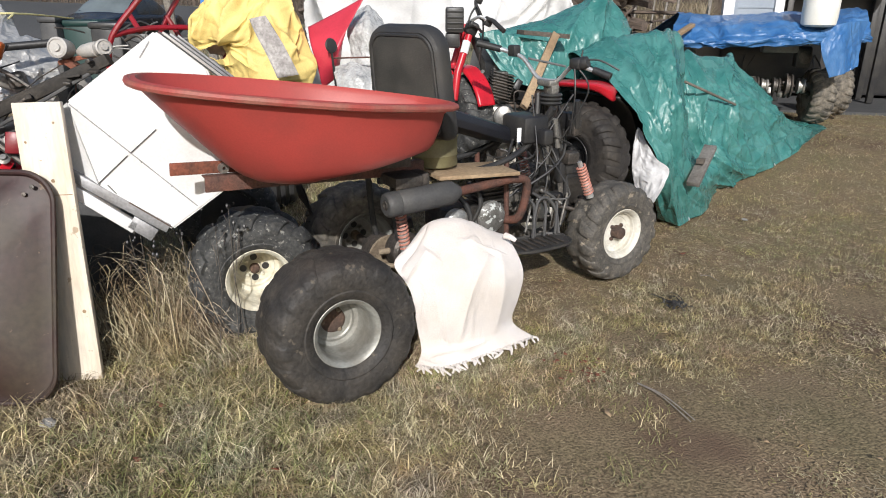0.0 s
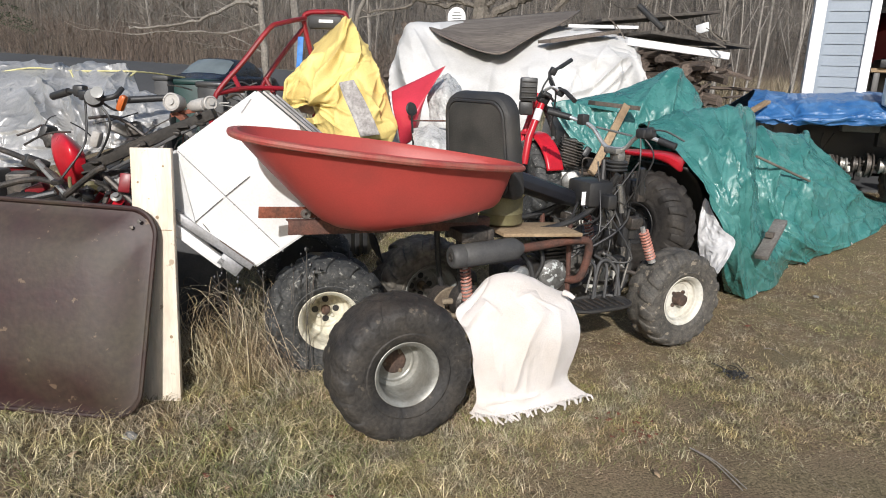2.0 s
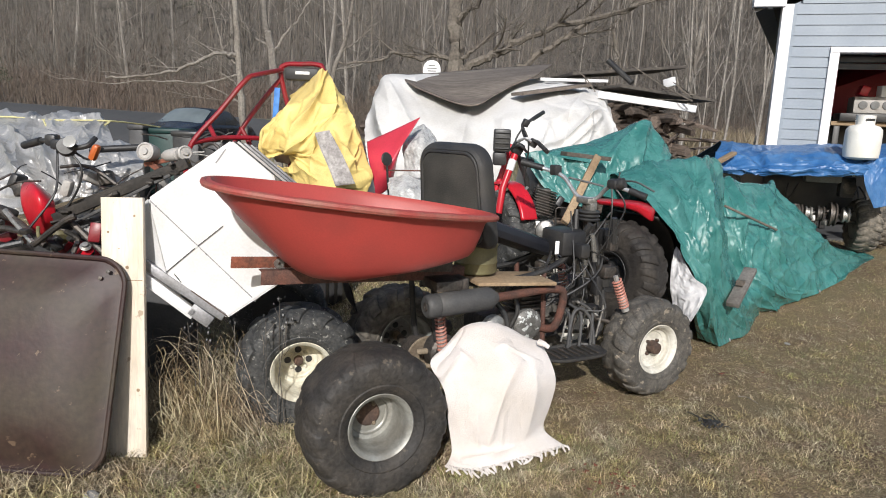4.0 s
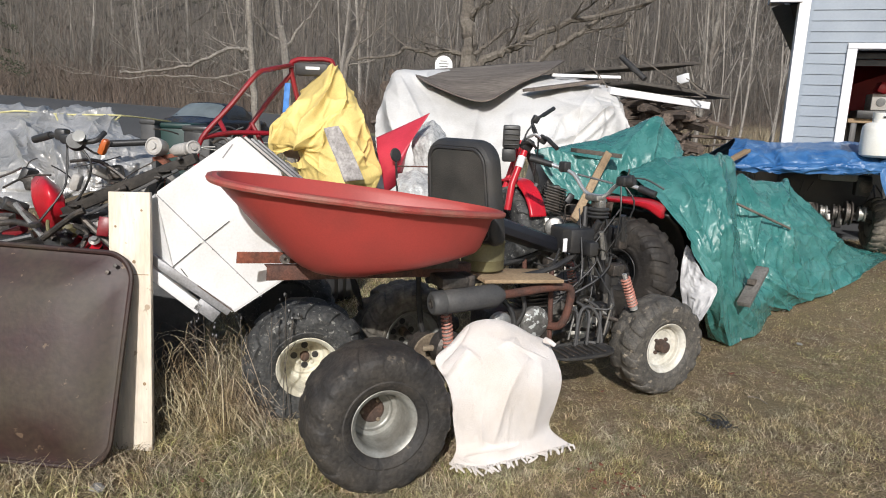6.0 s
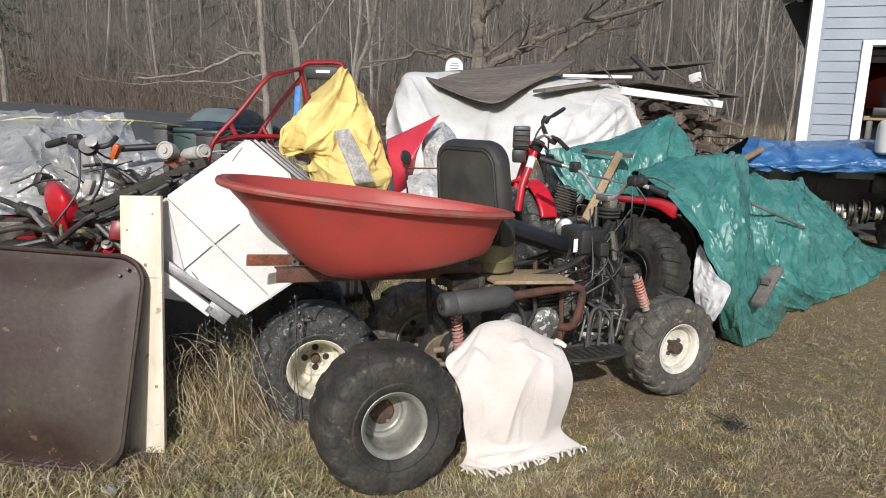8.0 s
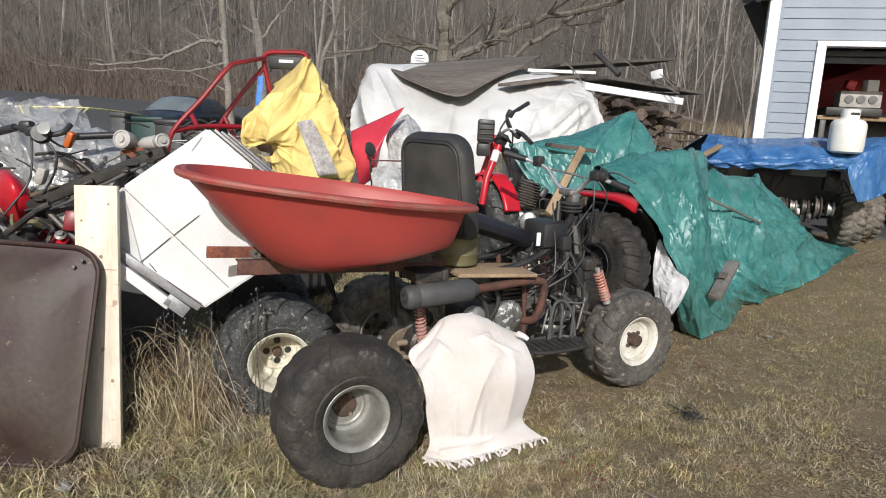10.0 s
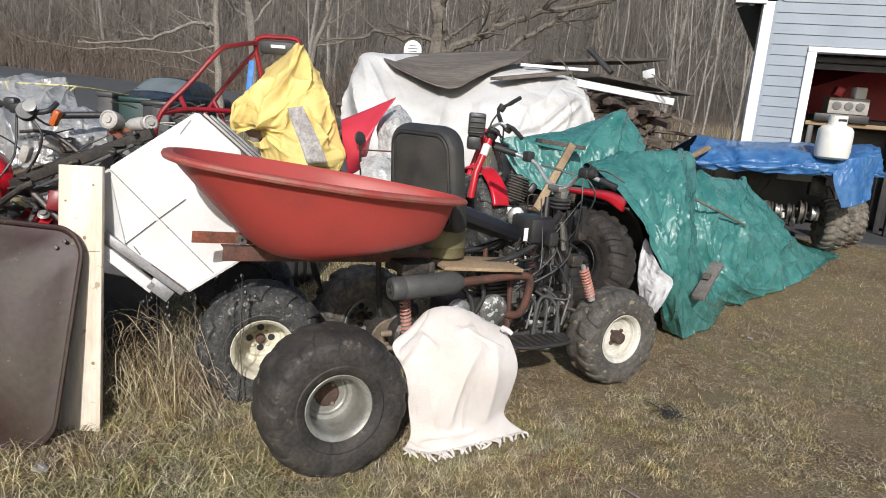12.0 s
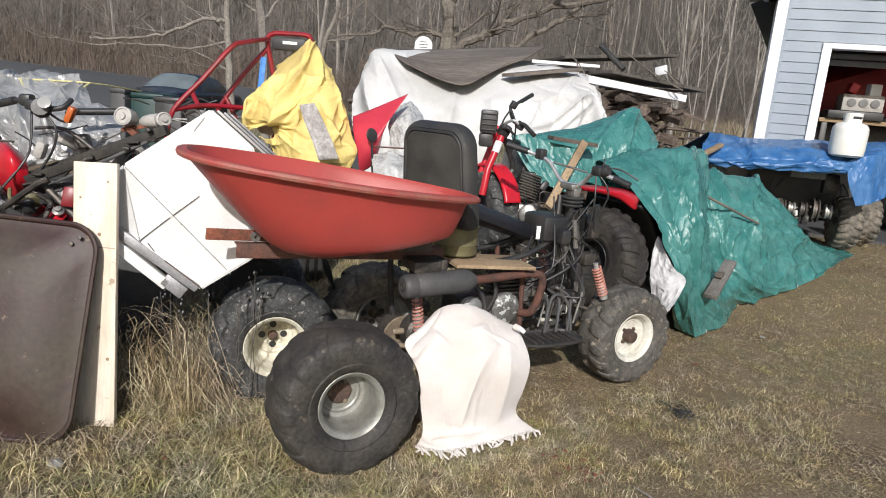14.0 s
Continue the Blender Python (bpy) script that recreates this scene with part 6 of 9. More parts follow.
def build_white_panel():
    """An enamelled sheet-steel door, tipped on a corner: folded edges, seams, a ribbed dark edge."""
    m = pose(-1.085, 2.665, 0.584, -6, 0, 13) @ Matrix.Scale(0.939, 4)
    t = thing("enamel_panel", m, "white enamelled metal appliance panel tipped on one corner", "metal panel")

    def slab(name, pts, depth, mat_, parent, bevel=0.006, label=""):
        bm2 = bmesh.new()
        f2 = bm2.faces.new([bm2.verts.new(p) for p in pts])
        r2 = bmesh.ops.extrude_face_region(bm2, geom=[f2])
        bmesh.ops.translate(bm2, verts=[v for v in r2["geom"] if isinstance(v, bmesh.types.BMVert)], vec=(0, depth, 0))
        bmesh.ops.bevel(bm2, geom=bm2.edges[:], offset=bevel, segments=2, affect="EDGES")
        return part(name, bm2, mat_, parent, label)
    body = slab("sheet", [(0.0, 0, 0.0), (0.34, 0, 0.23), (0.215, 0, 0.695), (0.025, 0, 0.842), (-0.345, 0, 0.566), (-0.265, 0, 0.204)], 0.10, WHITE_PAINT, t, 0.008)
    slab("flange", [(-0.268, 0.004, 0.206), (-0.345, 0.004, 0.563), (-0.400, 0.062, 0.525), (-0.400, 0.090, 0.300)], 0.02, WHITE_PAINT, body, 0.003, "bent-back white flange")

    def seam(a, b, w, mat_, name="seam"):
        bm2 = bmesh.new()
        bar(bm2, (a[0], -0.002, a[1]), (b[0], -0.002, b[1]), 0.004, w, up=(0, -1, 0), bevel=0)
        part(name, bm2, mat_, body)
    seam((-0.335, 0.555), (-0.128, 0.346), 0.004, CHANNEL_GREY)
    seam((-0.128, 0.346), (0.115, 0.100), 0.003, CHANNEL_GREY)
    seam((-0.270, 0.223), (-0.142, 0.335), 0.007, BLACK, "slot")
    seam((-0.128, 0.346), (-0.015, 0.440), 0.007, BLACK, "slot")
    seam((0.0, 0.80), (-0.045, 0.735), 0.003, CHANNEL_GREY)
    seam((-0.235, 0.215), (-0.205, 0.175), 0.004, BLACK, "slot")
    for k in range(5):
        bm = bmesh.new()
        lathe(bm, [(0.004, 0.0), (0.004, 0.002), (0.0, 0.003)], 8, pose(-0.31 + 0.11 * k, -0.001, 0.53 - 0.112 * k, 90, 0, 0))
        part("rivet", bm, CHANNEL_GREY, body)
    for k, (w, mt) in enumerate(((0.006, MATT_BLACK), (0.013, DUSTY_WHITE), (0.006, MATT_BLACK), (0.012, CHANNEL_GREY), (0.006, MATT_BLACK), (0.010, CHANNEL_GREY))):
        o = 0.040 + 0.0145 * k
        bm = bmesh.new()
        bar(bm, (o, 0.02 + 0.004 * k, 0.838 - 0.003 * k), (o + 0.235, 0.02 + 0.004 * k, 0.640 - 0.003 * k), w, 0.05, up=(0, -1, 0))
        part("edge_strip", bm, mt, body, "ribbed dark and bright edge strip")
    for p, q, w, mt, lab in (((-0.41, 0.292), (-0.015, 0.006), 0.042, CHANNEL_GREY, "grey folded bottom channel"), ((-0.41, 0.228), (-0.150, 0.018), 0.050, WHITE_PAINT, "white folded bottom channel"), ((-0.165, 0.050), (-0.075, -0.020), 0.060, CHANNEL_GREY, "torn dirty end of the channel")):
        bm = bmesh.new()
        bar(bm, (p[0], 0.02, p[1]), (q[0], 0.02, q[1]), w, 0.045, up=(0, -1, 0))
        part("channel", bm, mt, body, lab)
    seam((-0.16, 0.135), (0.0, 0.012), 0.012, HUB_BROWN, "dirt_line")


build_white_panel()

# another quad's rear end behind the weeds: a cream-rimmed wheel, axle, fender
old = thing("old_quad_axle", pose(-0.90, 3.06, 0, 0, 0, 20), "muddy wheel and axle of another old quad under a black fender", "quad axle")
wheel(old, pose(0.03, -0.12, 0.272) @ OUT, 0.290, 0.27, 0.143, 0.19, MUDDY, RIM_YELLOWED, 13, 4, 0.024, 21, hub_mat=HUB_BROWN)
wheel(old, pose(0, 0.85, 0.285, -90, 0, 0), 0.285, 0.25, 0.155, 0.10, MUDDY, BLACK, 15, 4, 0.016, 22)
_bm = bmesh.new()
tube(_bm, [(0.03, -0.06, 0.265), (0, 0.8, 0.285)], 0.024, 10)
box(_bm, 0.05, 0.42, 0.33, 0.16, 0.2, 0.2, None, 0.03)
part("axle", _bm, GREASY, old)
_cage = [[(-0.38, y, 0.50), (-0.30, y, 0.64), (0.0, y, 0.72), (0.28, y, 0.66), (0.36, y, 0.46)] for y in (0.10, 0.25, 0.45)]
_bm = cloth_mesh(_cage, 16, 6, slack=0)
_f = part("fender", _bm, BLACK, old, "black plastic fender")
_f.modifiers.new("thickness", "SOLIDIFY").thickness = 0.006


# ---- the heap behind ----
def build_yellow():
    t = thing("yellow_tarp", Matrix(), "crumpled yellow canvas tarp with a grey stain over a kart seat", "tarp")
    cage = [
        [(-1.49, 5.3, 1.64), (-1.39, 5.3, 1.74), (-1.26, 5.22, 1.83), (-1.2, 5.22, 1.82), (-1.14, 5.3, 1.75), (-1.1, 5.3, 1.66)],
        [(-1.42, 5, 1.59), (-1.29, 4.95, 1.68), (-1.15, 4.85, 1.8), (-1.1, 4.85, 1.78), (-1.06, 4.95, 1.73), (-1.02, 5, 1.64)],
        [(-1.47, 4.8, 1.49), (-1.3, 4.68, 1.53), (-1.16, 4.58, 1.57), (-1.03, 4.62, 1.57), (-0.956, 4.7, 1.56), (-0.924, 4.8, 1.54)],
        [(-1.54, 4.7, 1.37), (-1.38, 4.6, 1.38), (-1.21, 4.46, 1.38), (-1.07, 4.5, 1.42), (-0.931, 4.55, 1.44), (-0.832, 4.68, 1.38)],
        [(-1.55, 4.65, 1.25), (-1.41, 4.58, 1.26), (-1.22, 4.4, 1.25), (-1.08, 4.47, 1.28), (-0.895, 4.47, 1.3), (-0.792, 4.62, 1.29)],
        [(-1.53, 4.65, 1.16), (-1.36, 4.58, 1.21), (-1.22, 4.46, 1.2), (-1.07, 4.42, 1.18), (-0.877, 4.42, 1.2), (-0.752, 4.55, 1.2)],
        [(-1.34, 4.62, 1.11), (-1.26, 4.5, 1.08), (-1.16, 4.42, 1.06), (-1.02, 4.38, 1.05), (-0.852, 4.38, 1.06), (-0.695, 4.5, 1.09)],
        [(-1.31, 4.62, 0.926), (-1.24, 4.5, 0.922), (-1.14, 4.42, 0.915), (-1.01, 4.38, 0.905), (-0.866, 4.38, 0.911), (-0.756, 4.5, 0.942)],
    ]
    nu, nv = 170, 190
    bm = cloth_mesh(cage, nu, nv, slack=0.012, seed=5.3, fold=0.012, freq=3.2, lean=0.4, flat=0.75, folds=120, height=1.25, grade=1.0, creases=((0.55, 0.05, 0.30, 0.64, 0.06, 0.012, 0.02), (0.30, 0.27, 0.06, 0.50, 0.05, 0.010, 0.02), (0.57, 0.42, 0.28, 0.66, 0.05, 0.010, 0.03), (0.72, 0.47, 0.88, 0.81, 0.05, 0.010, 0.025), (0.80, 0.30, 0.95, 0.60, 0.05, 0.010, 0.02), (0.62, 0.10, 0.70, 0.42, 0.05, 0.010, 0.03), (0.82, 0.30, 0.40, 0.585, 0.050, 0.14, 0.022), (0.41, 0.60, 0.34, 0.22, 0.035, 0.02, 0.07), (0.28, 0.22, 0.17, 0.60, 0.045, 0.012, 0.06), (0.60, 0.46, 0.47, 0.95, 0.03, 0.05, 0.02), (0.90, 0.28, 0.72, 0.92, 0.032, 0.02, 0.07), (0.1, 0.3, 0.12, 0.65, 0.04, 0.010, 0.03), (0.2, 0.4, 0.05, 0.7, 0.035, 0.008, 0.03), (0.45, 0.62, 0.66, 0.74, 0.03, 0.03, 0.018), (0.35, 0.74, 0.55, 0.85, 0.03, 0.008, 0.03), (0.97, 0.5, 0.80, 0.80, 0.03, 0.008, 0.04), (0.62, 0.2, 0.86, 0.26, 0.025, 0.012, 0.03)))
    # a torn gap above the hem
    bm.faces.ensure_lookup_table()
    gap = [bm.faces[i * nv + j] for i in range(nu) for j in range(nv) if ((i / nu - 0.13) / 0.15) ** 2 + ((j / nv - 0.765 + 0.1 * i / nu) / 0.055) ** 2 < 1 + 0.12 * math.sin(i * 0.22)]
    bmesh.ops.delete(bm, geom=gap, context="FACES")
    ob = part("canvas", bm, YELLOW, t)
    ob.data.set_sharp_from_angle(angle=radians(50))
    ob.modifiers.new("thickness", "SOLIDIFY").thickness = 0.004
    bm = bmesh.new()
    for k in range(3):
        box(bm, -1.22 + 0.05 * k, 5.0 + 0.08 * k, 0.36, 0.26, 0.3, 0.72, None, 0.05)
    part("support", bm, BLACK, t, "dark seat under the canvas")
    # grey paint smear on a loose flap
    cage = [[(-1.07, 4.33, 1.38), (-0.973, 4.33, 1.4)], [(-1.03, 4.31, 1.28), (-0.911, 4.31, 1.3)], [(-0.974, 4.29, 1.18), (-0.853, 4.29, 1.2)], [(-0.916, 4.27, 1.04), (-0.787, 4.27, 1.06)]]
    bm = cloth_mesh(cage, 8, 20, slack=0.03, fold=0.006, freq=8)
    ob = part("stained_flap", bm, mat("grey_stain", (0.48, 0.45, 0.43), 0.8, col2=(0.24, 0.22, 0.21), scale=14, fine=60, grain=0.25, bump=0.2), t, "stained grey strip of canvas")
    ob.modifiers.new("thickness", "SOLIDIFY").thickness = 0.004

    cage = [[(-1.51, 4.78, 1.24), (-1.34, 4.72, 1.23)], [(-1.48, 4.76, 1.19), (-1.32, 4.7, 1.19)], [(-1.46, 4.8, 1.15), (-1.36, 4.75, 1.14)]]
    bm = cloth_mesh(cage, 16, 12, slack=0.03, fold=0.008, freq=8)
    ob = part("lining", bm, mat("pale_canvas_lining", (0.66, 0.50, 0.40), 0.8, col2=(0.5, 0.36, 0.28), scale=12, grain=0.1, bump=0.2), t, "pale inside of the canvas in the gap")
    ob.modifiers.new("thickness", "SOLIDIFY").thickness = 0.004


build_yellow()


def build_cage():
    """The red roll cage of a go-kart with a padded headrest."""
    t = thing("kart_cage", Matrix(), "dark red tubular go-kart roll cage with black headrest", "roll cage")
    top_l, top_r = Vector((-1.54, 5.2, 1.84)), Vector((-1.21, 5.2, 1.87))
    for dy, a, b in ((0.0, top_l, top_r),):
        bm = bmesh.new()
        tube(bm, [(-1.47, 5.2, 1.51), (-1.54, 5.2, 1.81), (-1.5, 5.2, 1.88), (-1.38, 5.2, 1.89), (-1.25, 5.2, 1.89), (-1.2, 5.2, 1.84), (-1.14, 5.2, 1.52)], 0.019, 9, smooth=5)
        part("main_hoop", bm, CAGE_RED, t)
    for pts in ([(-1.53, 5.2, 1.84), (-1.63, 4.9, 1.78), (-1.69, 4.8, 1.73), (-1.85, 4.7, 1.5), (-2.02, 4.6, 1.27), (-2.07, 4.6, 1.08)],
                [(-1.54, 5.2, 1.77), (-1.67, 5.1, 1.58), (-1.8, 5, 1.36), (-1.94, 5, 1.1)],
                [(-2.02, 4.6, 1.27), (-1.86, 4.8, 1.31), (-1.58, 5, 1.31)],
                [(-1.8, 5, 1.39), (-1.72, 5, 1.24), (-1.67, 5, 1.06)],
                [(-2.02, 4.9, 1.42), (-1.93, 4.85, 1.28)]):
        bm = bmesh.new()
        tube(bm, pts, 0.018, 9, smooth=4)
        part("cage_tube", bm, CAGE_RED, t)
    for p in ((-2.07, 4.6, 1.08), (-1.94, 5, 1.1), (-1.14, 5.2, 1.52), (-1.47, 5.2, 1.51)):
        bm = bmesh.new()
        tube(bm, [p, (p[0], p[1], 0.0)], 0.018, 9)
        part("cage_post", bm, CAGE_RED, t)
    bm = bmesh.new()
    c = Vector((-1.36, 5.16, 1.81))
    box(bm, c.x, c.y, c.z, 0.27, 0.06, 0.10, None, 0.025)
    pad = part("headrest", bm, BLACK_VINYL, t, "black padded headrest")
    bm = bmesh.new()
    box(bm, c.x + 0.01, c.y - 0.032, c.z + 0.008, 0.11, 0.004, 0.022, None, 0.001)
    part("badge", bm, WHITE_TRIM, pad, "plain white badge bar")
    bm = bmesh.new()
    bar(bm, (-1.55, 5.14, 1.7), (-1.56, 5.1, 1.44), 0.045, 0.006, up=(0, -1, 0))
    part("strap", bm, BLUE_STRAP, t, "blue webbing strap")


build_cage()


def build_red_panel():
    t = thing("red_fender", Matrix(), "bright red plastic fender propped up behind the seat", "fender")
    cage = [[(-0.78, 4.75, 1.32), (-0.59, 4.7, 1.41), (-0.39, 4.65, 1.51)], [(-0.75, 4.62, 1.22), (-0.6, 4.58, 1.28), (-0.46, 4.6, 1.39)], [(-0.7, 4.55, 1.06), (-0.59, 4.5, 1.14), (-0.53, 4.55, 1.26)], [(-0.69, 4.6, 0.94), (-0.6, 4.6, 1.01), (-0.56, 4.6, 1.13)]]
    bm = cloth_mesh(cage, 20, 20, slack=0)
    ob = part("shell", bm, mat("faded_red_plastic", (0.56, 0.045, 0.075), 0.34, col2=(0.46, 0.035, 0.055), scale=6, grain=0.06, bump=0.04), t)
    ob.modifiers.new("thickness", "SOLIDIFY").thickness = 0.005
    bm = bmesh.new()
    lathe(bm, [(0.0, -0.008), (0.042, -0.008), (0.048, 0), (0.042, 0.01), (0, 0.014)], 24, Matrix.Translation((-0.60, 4.45, 1.22)) @ pose(0, 0, 0, 80, 0, 50))
    tube(bm, [(-0.6, 4.45, 1.22), (-0.58, 4.45, 0.96)], 0.008, 6)
    part("mirror", bm, BLACK, t, "round dark mirror on a stalk")
    bm = bmesh.new()
    tube(bm, [(-0.59, 4.5, 1.14), (-0.34, 4.45, 1.15)], 0.006, 6)
    part("rod", bm, RUST_BAR, t)
    cage = [[(-0.47, 4.9, 1.41), (-0.38, 4.85, 1.46), (-0.29, 4.9, 1.37)], [(-0.51, 4.7, 1.3), (-0.38, 4.62, 1.33), (-0.26, 4.7, 1.3)], [(-0.49, 4.66, 1.13), (-0.37, 4.6, 1.14), (-0.24, 4.7, 1.11)], [(-0.55, 4.6, 0.98), (-0.36, 4.5, 0.97), (-0.22, 4.6, 0.96)]]
    cloth("plastic_bag", cage, CLEAR_BAG, "crumpled cloudy plastic bag beside the red fender", "bag", 90, 100, slack=0.04, seed=1, fold=0.016, freq=7, lean=0.3, folds=160, height=1.0)
    cage = [[(-0.6, 4.5, 1.08), (-0.46, 4.5, 1.11), (-0.3, 4.5, 1.05)], [(-0.56, 4.35, 1.01), (-0.42, 4.3, 1.04), (-0.29, 4.35, 1)], [(-0.55, 4.3, 0.92), (-0.41, 4.25, 0.94), (-0.28, 4.3, 0.92)]]
    cloth("plastic_bag", cage, CLEAR_BAG, "crumpled whitish plastic sheet beside the seat", "bag", 80, 68, slack=0.04, seed=4, fold=0.016, freq=7, lean=0.3, folds=140, height=1.0)


build_red_panel()


def build_covered_pile():
    """White tarp over a lumber pile, a warped plywood sheet on top, log ends at its side."""
    cage = [
        [(-1.26, 7.8, 0.8), (-1.09, 7.9, 1.85), (-0.71, 8, 2.04), (-0.05, 8, 2.08), (0.62, 8, 2.03), (1.28, 8, 2.01), (1.61, 7.9, 1.83), (1.68, 7.8, 1.39)],
        [(-1.13, 7, 1.46), (-0.97, 7, 1.95), (-0.68, 7, 1.93), (-0.09, 7.1, 1.81), (0.44, 7.1, 1.91), (0.93, 7, 1.88), (1.3, 7, 1.81), (1.41, 7, 1.71)],
        [(-1.05, 6.7, 1.21), (-0.88, 6.4, 1.55), (-0.55, 6.35, 1.59), (-0.01, 6.35, 1.47), (0.41, 6.3, 1.6), (0.86, 6.3, 1.63), (1.21, 6.5, 1.69), (1.4, 6.7, 1.53)],
        [(-1.02, 6.5, 0.91), (-0.77, 6.1, 1.11), (-0.4, 6, 1.2), (0.01, 6, 1.17), (0.41, 6, 1.3), (0.83, 6.1, 1.35), (1.22, 6.3, 1.52), (1.42, 6.6, 1.43)],
        [(-1.03, 6.4, 0.53), (-0.74, 6, 0.66), (-0.37, 5.9, 0.74), (0.04, 5.9, 0.82), (0.42, 5.9, 1.19), (0.83, 6, 1.25), (1.21, 6.2, 1.39), (1.43, 6.6, 1.34)],
    ]
    cloth("white_tarp", cage, WHITE_VINYL, "weathered white tarp over a pile of lumber", "tarp", 220, 150, slack=0.010, seed=3.1, fold=0.010, freq=1.8, lean=0.85, folds=110, height=0.6, creases=((0.66, 0.55, 0.62, 1.0, 0.06, 0.02, 0.06), (0.74, 0.45, 0.70, 1.0, -0.05, 0.02, 0.05), (0.80, 0.40, 0.82, 0.98, 0.05, 0.015, 0.04), (0.52, 0.5, 0.55, 0.95, 0.05, 0.02, 0.06), (0.03, 0.3, 0.10, 0.95, 0.10, 0.03, 0.10), (0.12, 0.28, 0.17, 0.8, 0.08, 0.03, 0.09), (0.20, 0.3, 0.30, 0.85, 0.06, 0.04, 0.10), (0.42, 0.4, 0.36, 1.0, 0.07, 0.05, 0.1), (0.60, 0.92, 0.86, 0.52, 0.07, 0.12, 0.03), (0.72, 0.98, 0.88, 0.60, 0.05, 0.06, 0.03), (0.90, 0.3, 0.93, 0.95, 0.05, 0.05, 0.04), (0.97, 0.35, 0.99, 0.95, 0.03, 0.03, 0.03)), eyelets=((0.6, 0.99),))
    cage = [
        [(-0.85, 7.9, 2.02), (-0.25, 8, 2.08), (0.28, 8.1, 2.15), (0.92, 8.2, 2.22)],
        [(-0.76, 7, 1.93), (-0.27, 7, 1.89), (0.25, 7, 1.96), (0.73, 7.2, 2.08)],
        [(-0.65, 6.7, 1.86), (-0.16, 6.45, 1.67), (0.19, 6.6, 1.8), (0.54, 6.9, 1.95)],
        [(-0.58, 6.6, 1.82), (-0.03, 6.3, 1.62), (0.18, 6.5, 1.77), (0.42, 6.8, 1.89)],
    ]
    cloth("plywood_sheet", cage, PLY_WOOD, "warped weathered grey plywood sheet on the white tarp", "plywood", 40, 30, thick=0.014, slack=0.004, fold=0.004)
    for a, b, w, h, mt, lb in (((0.41, 6.5, 1.78), (1.11, 6.9, 1.91), 0.22, 0.03, OLD_WOOD, "grey weathered plank on the covered pile"),
                               ((1.23, 6.8, 1.82), (2.31, 7.1, 1.72), 0.07, 0.07, WHITE_TRIM, "long white painted trim board on the pile"),
                               ((0.69, 7.3, 1.98), (1.43, 7.4, 1.99), 0.12, 0.03, WHITE_TRIM, "white painted board end on the pile"),
                               ((0.97, 7.7, 2.05), (2.23, 7.9, 2.18), 0.9, 0.03, SHEET_OR_SHADE, "dark weathered sheet on the lumber pile"),
                               ((1.4, 7.2, 1.92), (2.48, 7.5, 1.82), 0.6, 0.03, SHEET_OR_SHADE, "dark weathered sheet on the lumber pile"),
                               ((2, 7.2, 1.97), (2.08, 7.1, 2), 0.03, 0.09, WHITE_TRIM, "small white scrap on the lumber pile")):
        bm = bmesh.new()
        bar(bm, a, b, w, h)
        solo("plank", bm, mt, lb, "plank", group="planks on the pile")
    bm = bmesh.new()
    tube(bm, [(1.43, 7.4, 2.21), (1.66, 7.2, 1.97)], 0.030, 12)
    solo("stovepipe", bm, BLACK, "black pipe lying across the lumber pile", "pipe")
    for k in range(6):
        rr = random.Random(810 + k)
        a = Vector((1.63, 7, 1.86)) + Vector((rr.uniform(-0.5, 0.6), rr.uniform(-0.2, 0.2), rr.uniform(-0.12, 0.15)))
        d = Vector((rr.uniform(-0.45, 0.45), rr.uniform(-0.15, 0.15), rr.uniform(-0.15, 0.22)))
        bm = bmesh.new()
        tube(bm, [a - d, a + Vector((0, 0, rr.uniform(-0.04, 0.04))), a + d], rr.uniform(0.006, 0.013), 5, 0.004, smooth=3)
        solo("stick", bm, DARK_BARK, "thin dead stick poking from the lumber pile", "stick", group="sticks on the pile")
    # log ends and split wood
    rnd = random.Random(31)
    logs = []
    for variant in range(7):
        base = bmesh.new()
        rings = []
        shape = [(rnd.uniform(0.75, 1.1), math.radians(60 * k + rnd.uniform(-16, 16))) for k in range(6)]
        for k in range(5):
            g, oy, oz = rnd.uniform(0.78, 1.12), rnd.uniform(-0.12, 0.12), rnd.uniform(-0.12, 0.12)
            rings.append([base.verts.new((0.25 * (k - 2) + rnd.uniform(-0.03, 0.03), 0.5 * q_ * g * math.cos(w_) + oy, 0.5 * q_ * g * math.sin(w_) + oz)) for q_, w_ in shape])
        for p, q_ in zip(rings, rings[1:]):
            ring_faces(base, p, q_)
        base.faces.new(rings[0][::-1])
        base.faces.new(rings[-1])
        logs.append(mesh_of("log", base, LOG_WOOD, False))
    pile = thing("lumber_pile", pose(1.75, 7.3, 0.25, 0, 0, 0), "heaped split logs and old lumber beside the white tarp", "wood pile")

    def log(x, y, z, L, r, yaw, tilt):
        o = new("log", rnd.choice(logs))
        o.parent = pile
        o.matrix_basis = pose(x, y, z, rnd.uniform(0, 360), tilt, yaw) @ Matrix.Diagonal((L, r, r * rnd.uniform(0.6, 1.1), 1))
    for k in range(210):
        z = 0.05 + 1.42 * k / 210
        thin = rnd.random() < 0.6
        log(rnd.uniform(-0.75, 0.55), rnd.uniform(-0.3, 0.25), z, rnd.uniform(0.5, 1.1), rnd.uniform(0.03, 0.07) if thin else rnd.uniform(0.09, 0.17), rnd.uniform(0, 180) if thin else 90 + rnd.uniform(-40, 40), rnd.uniform(-16, 16) if thin else rnd.uniform(-8, 8))
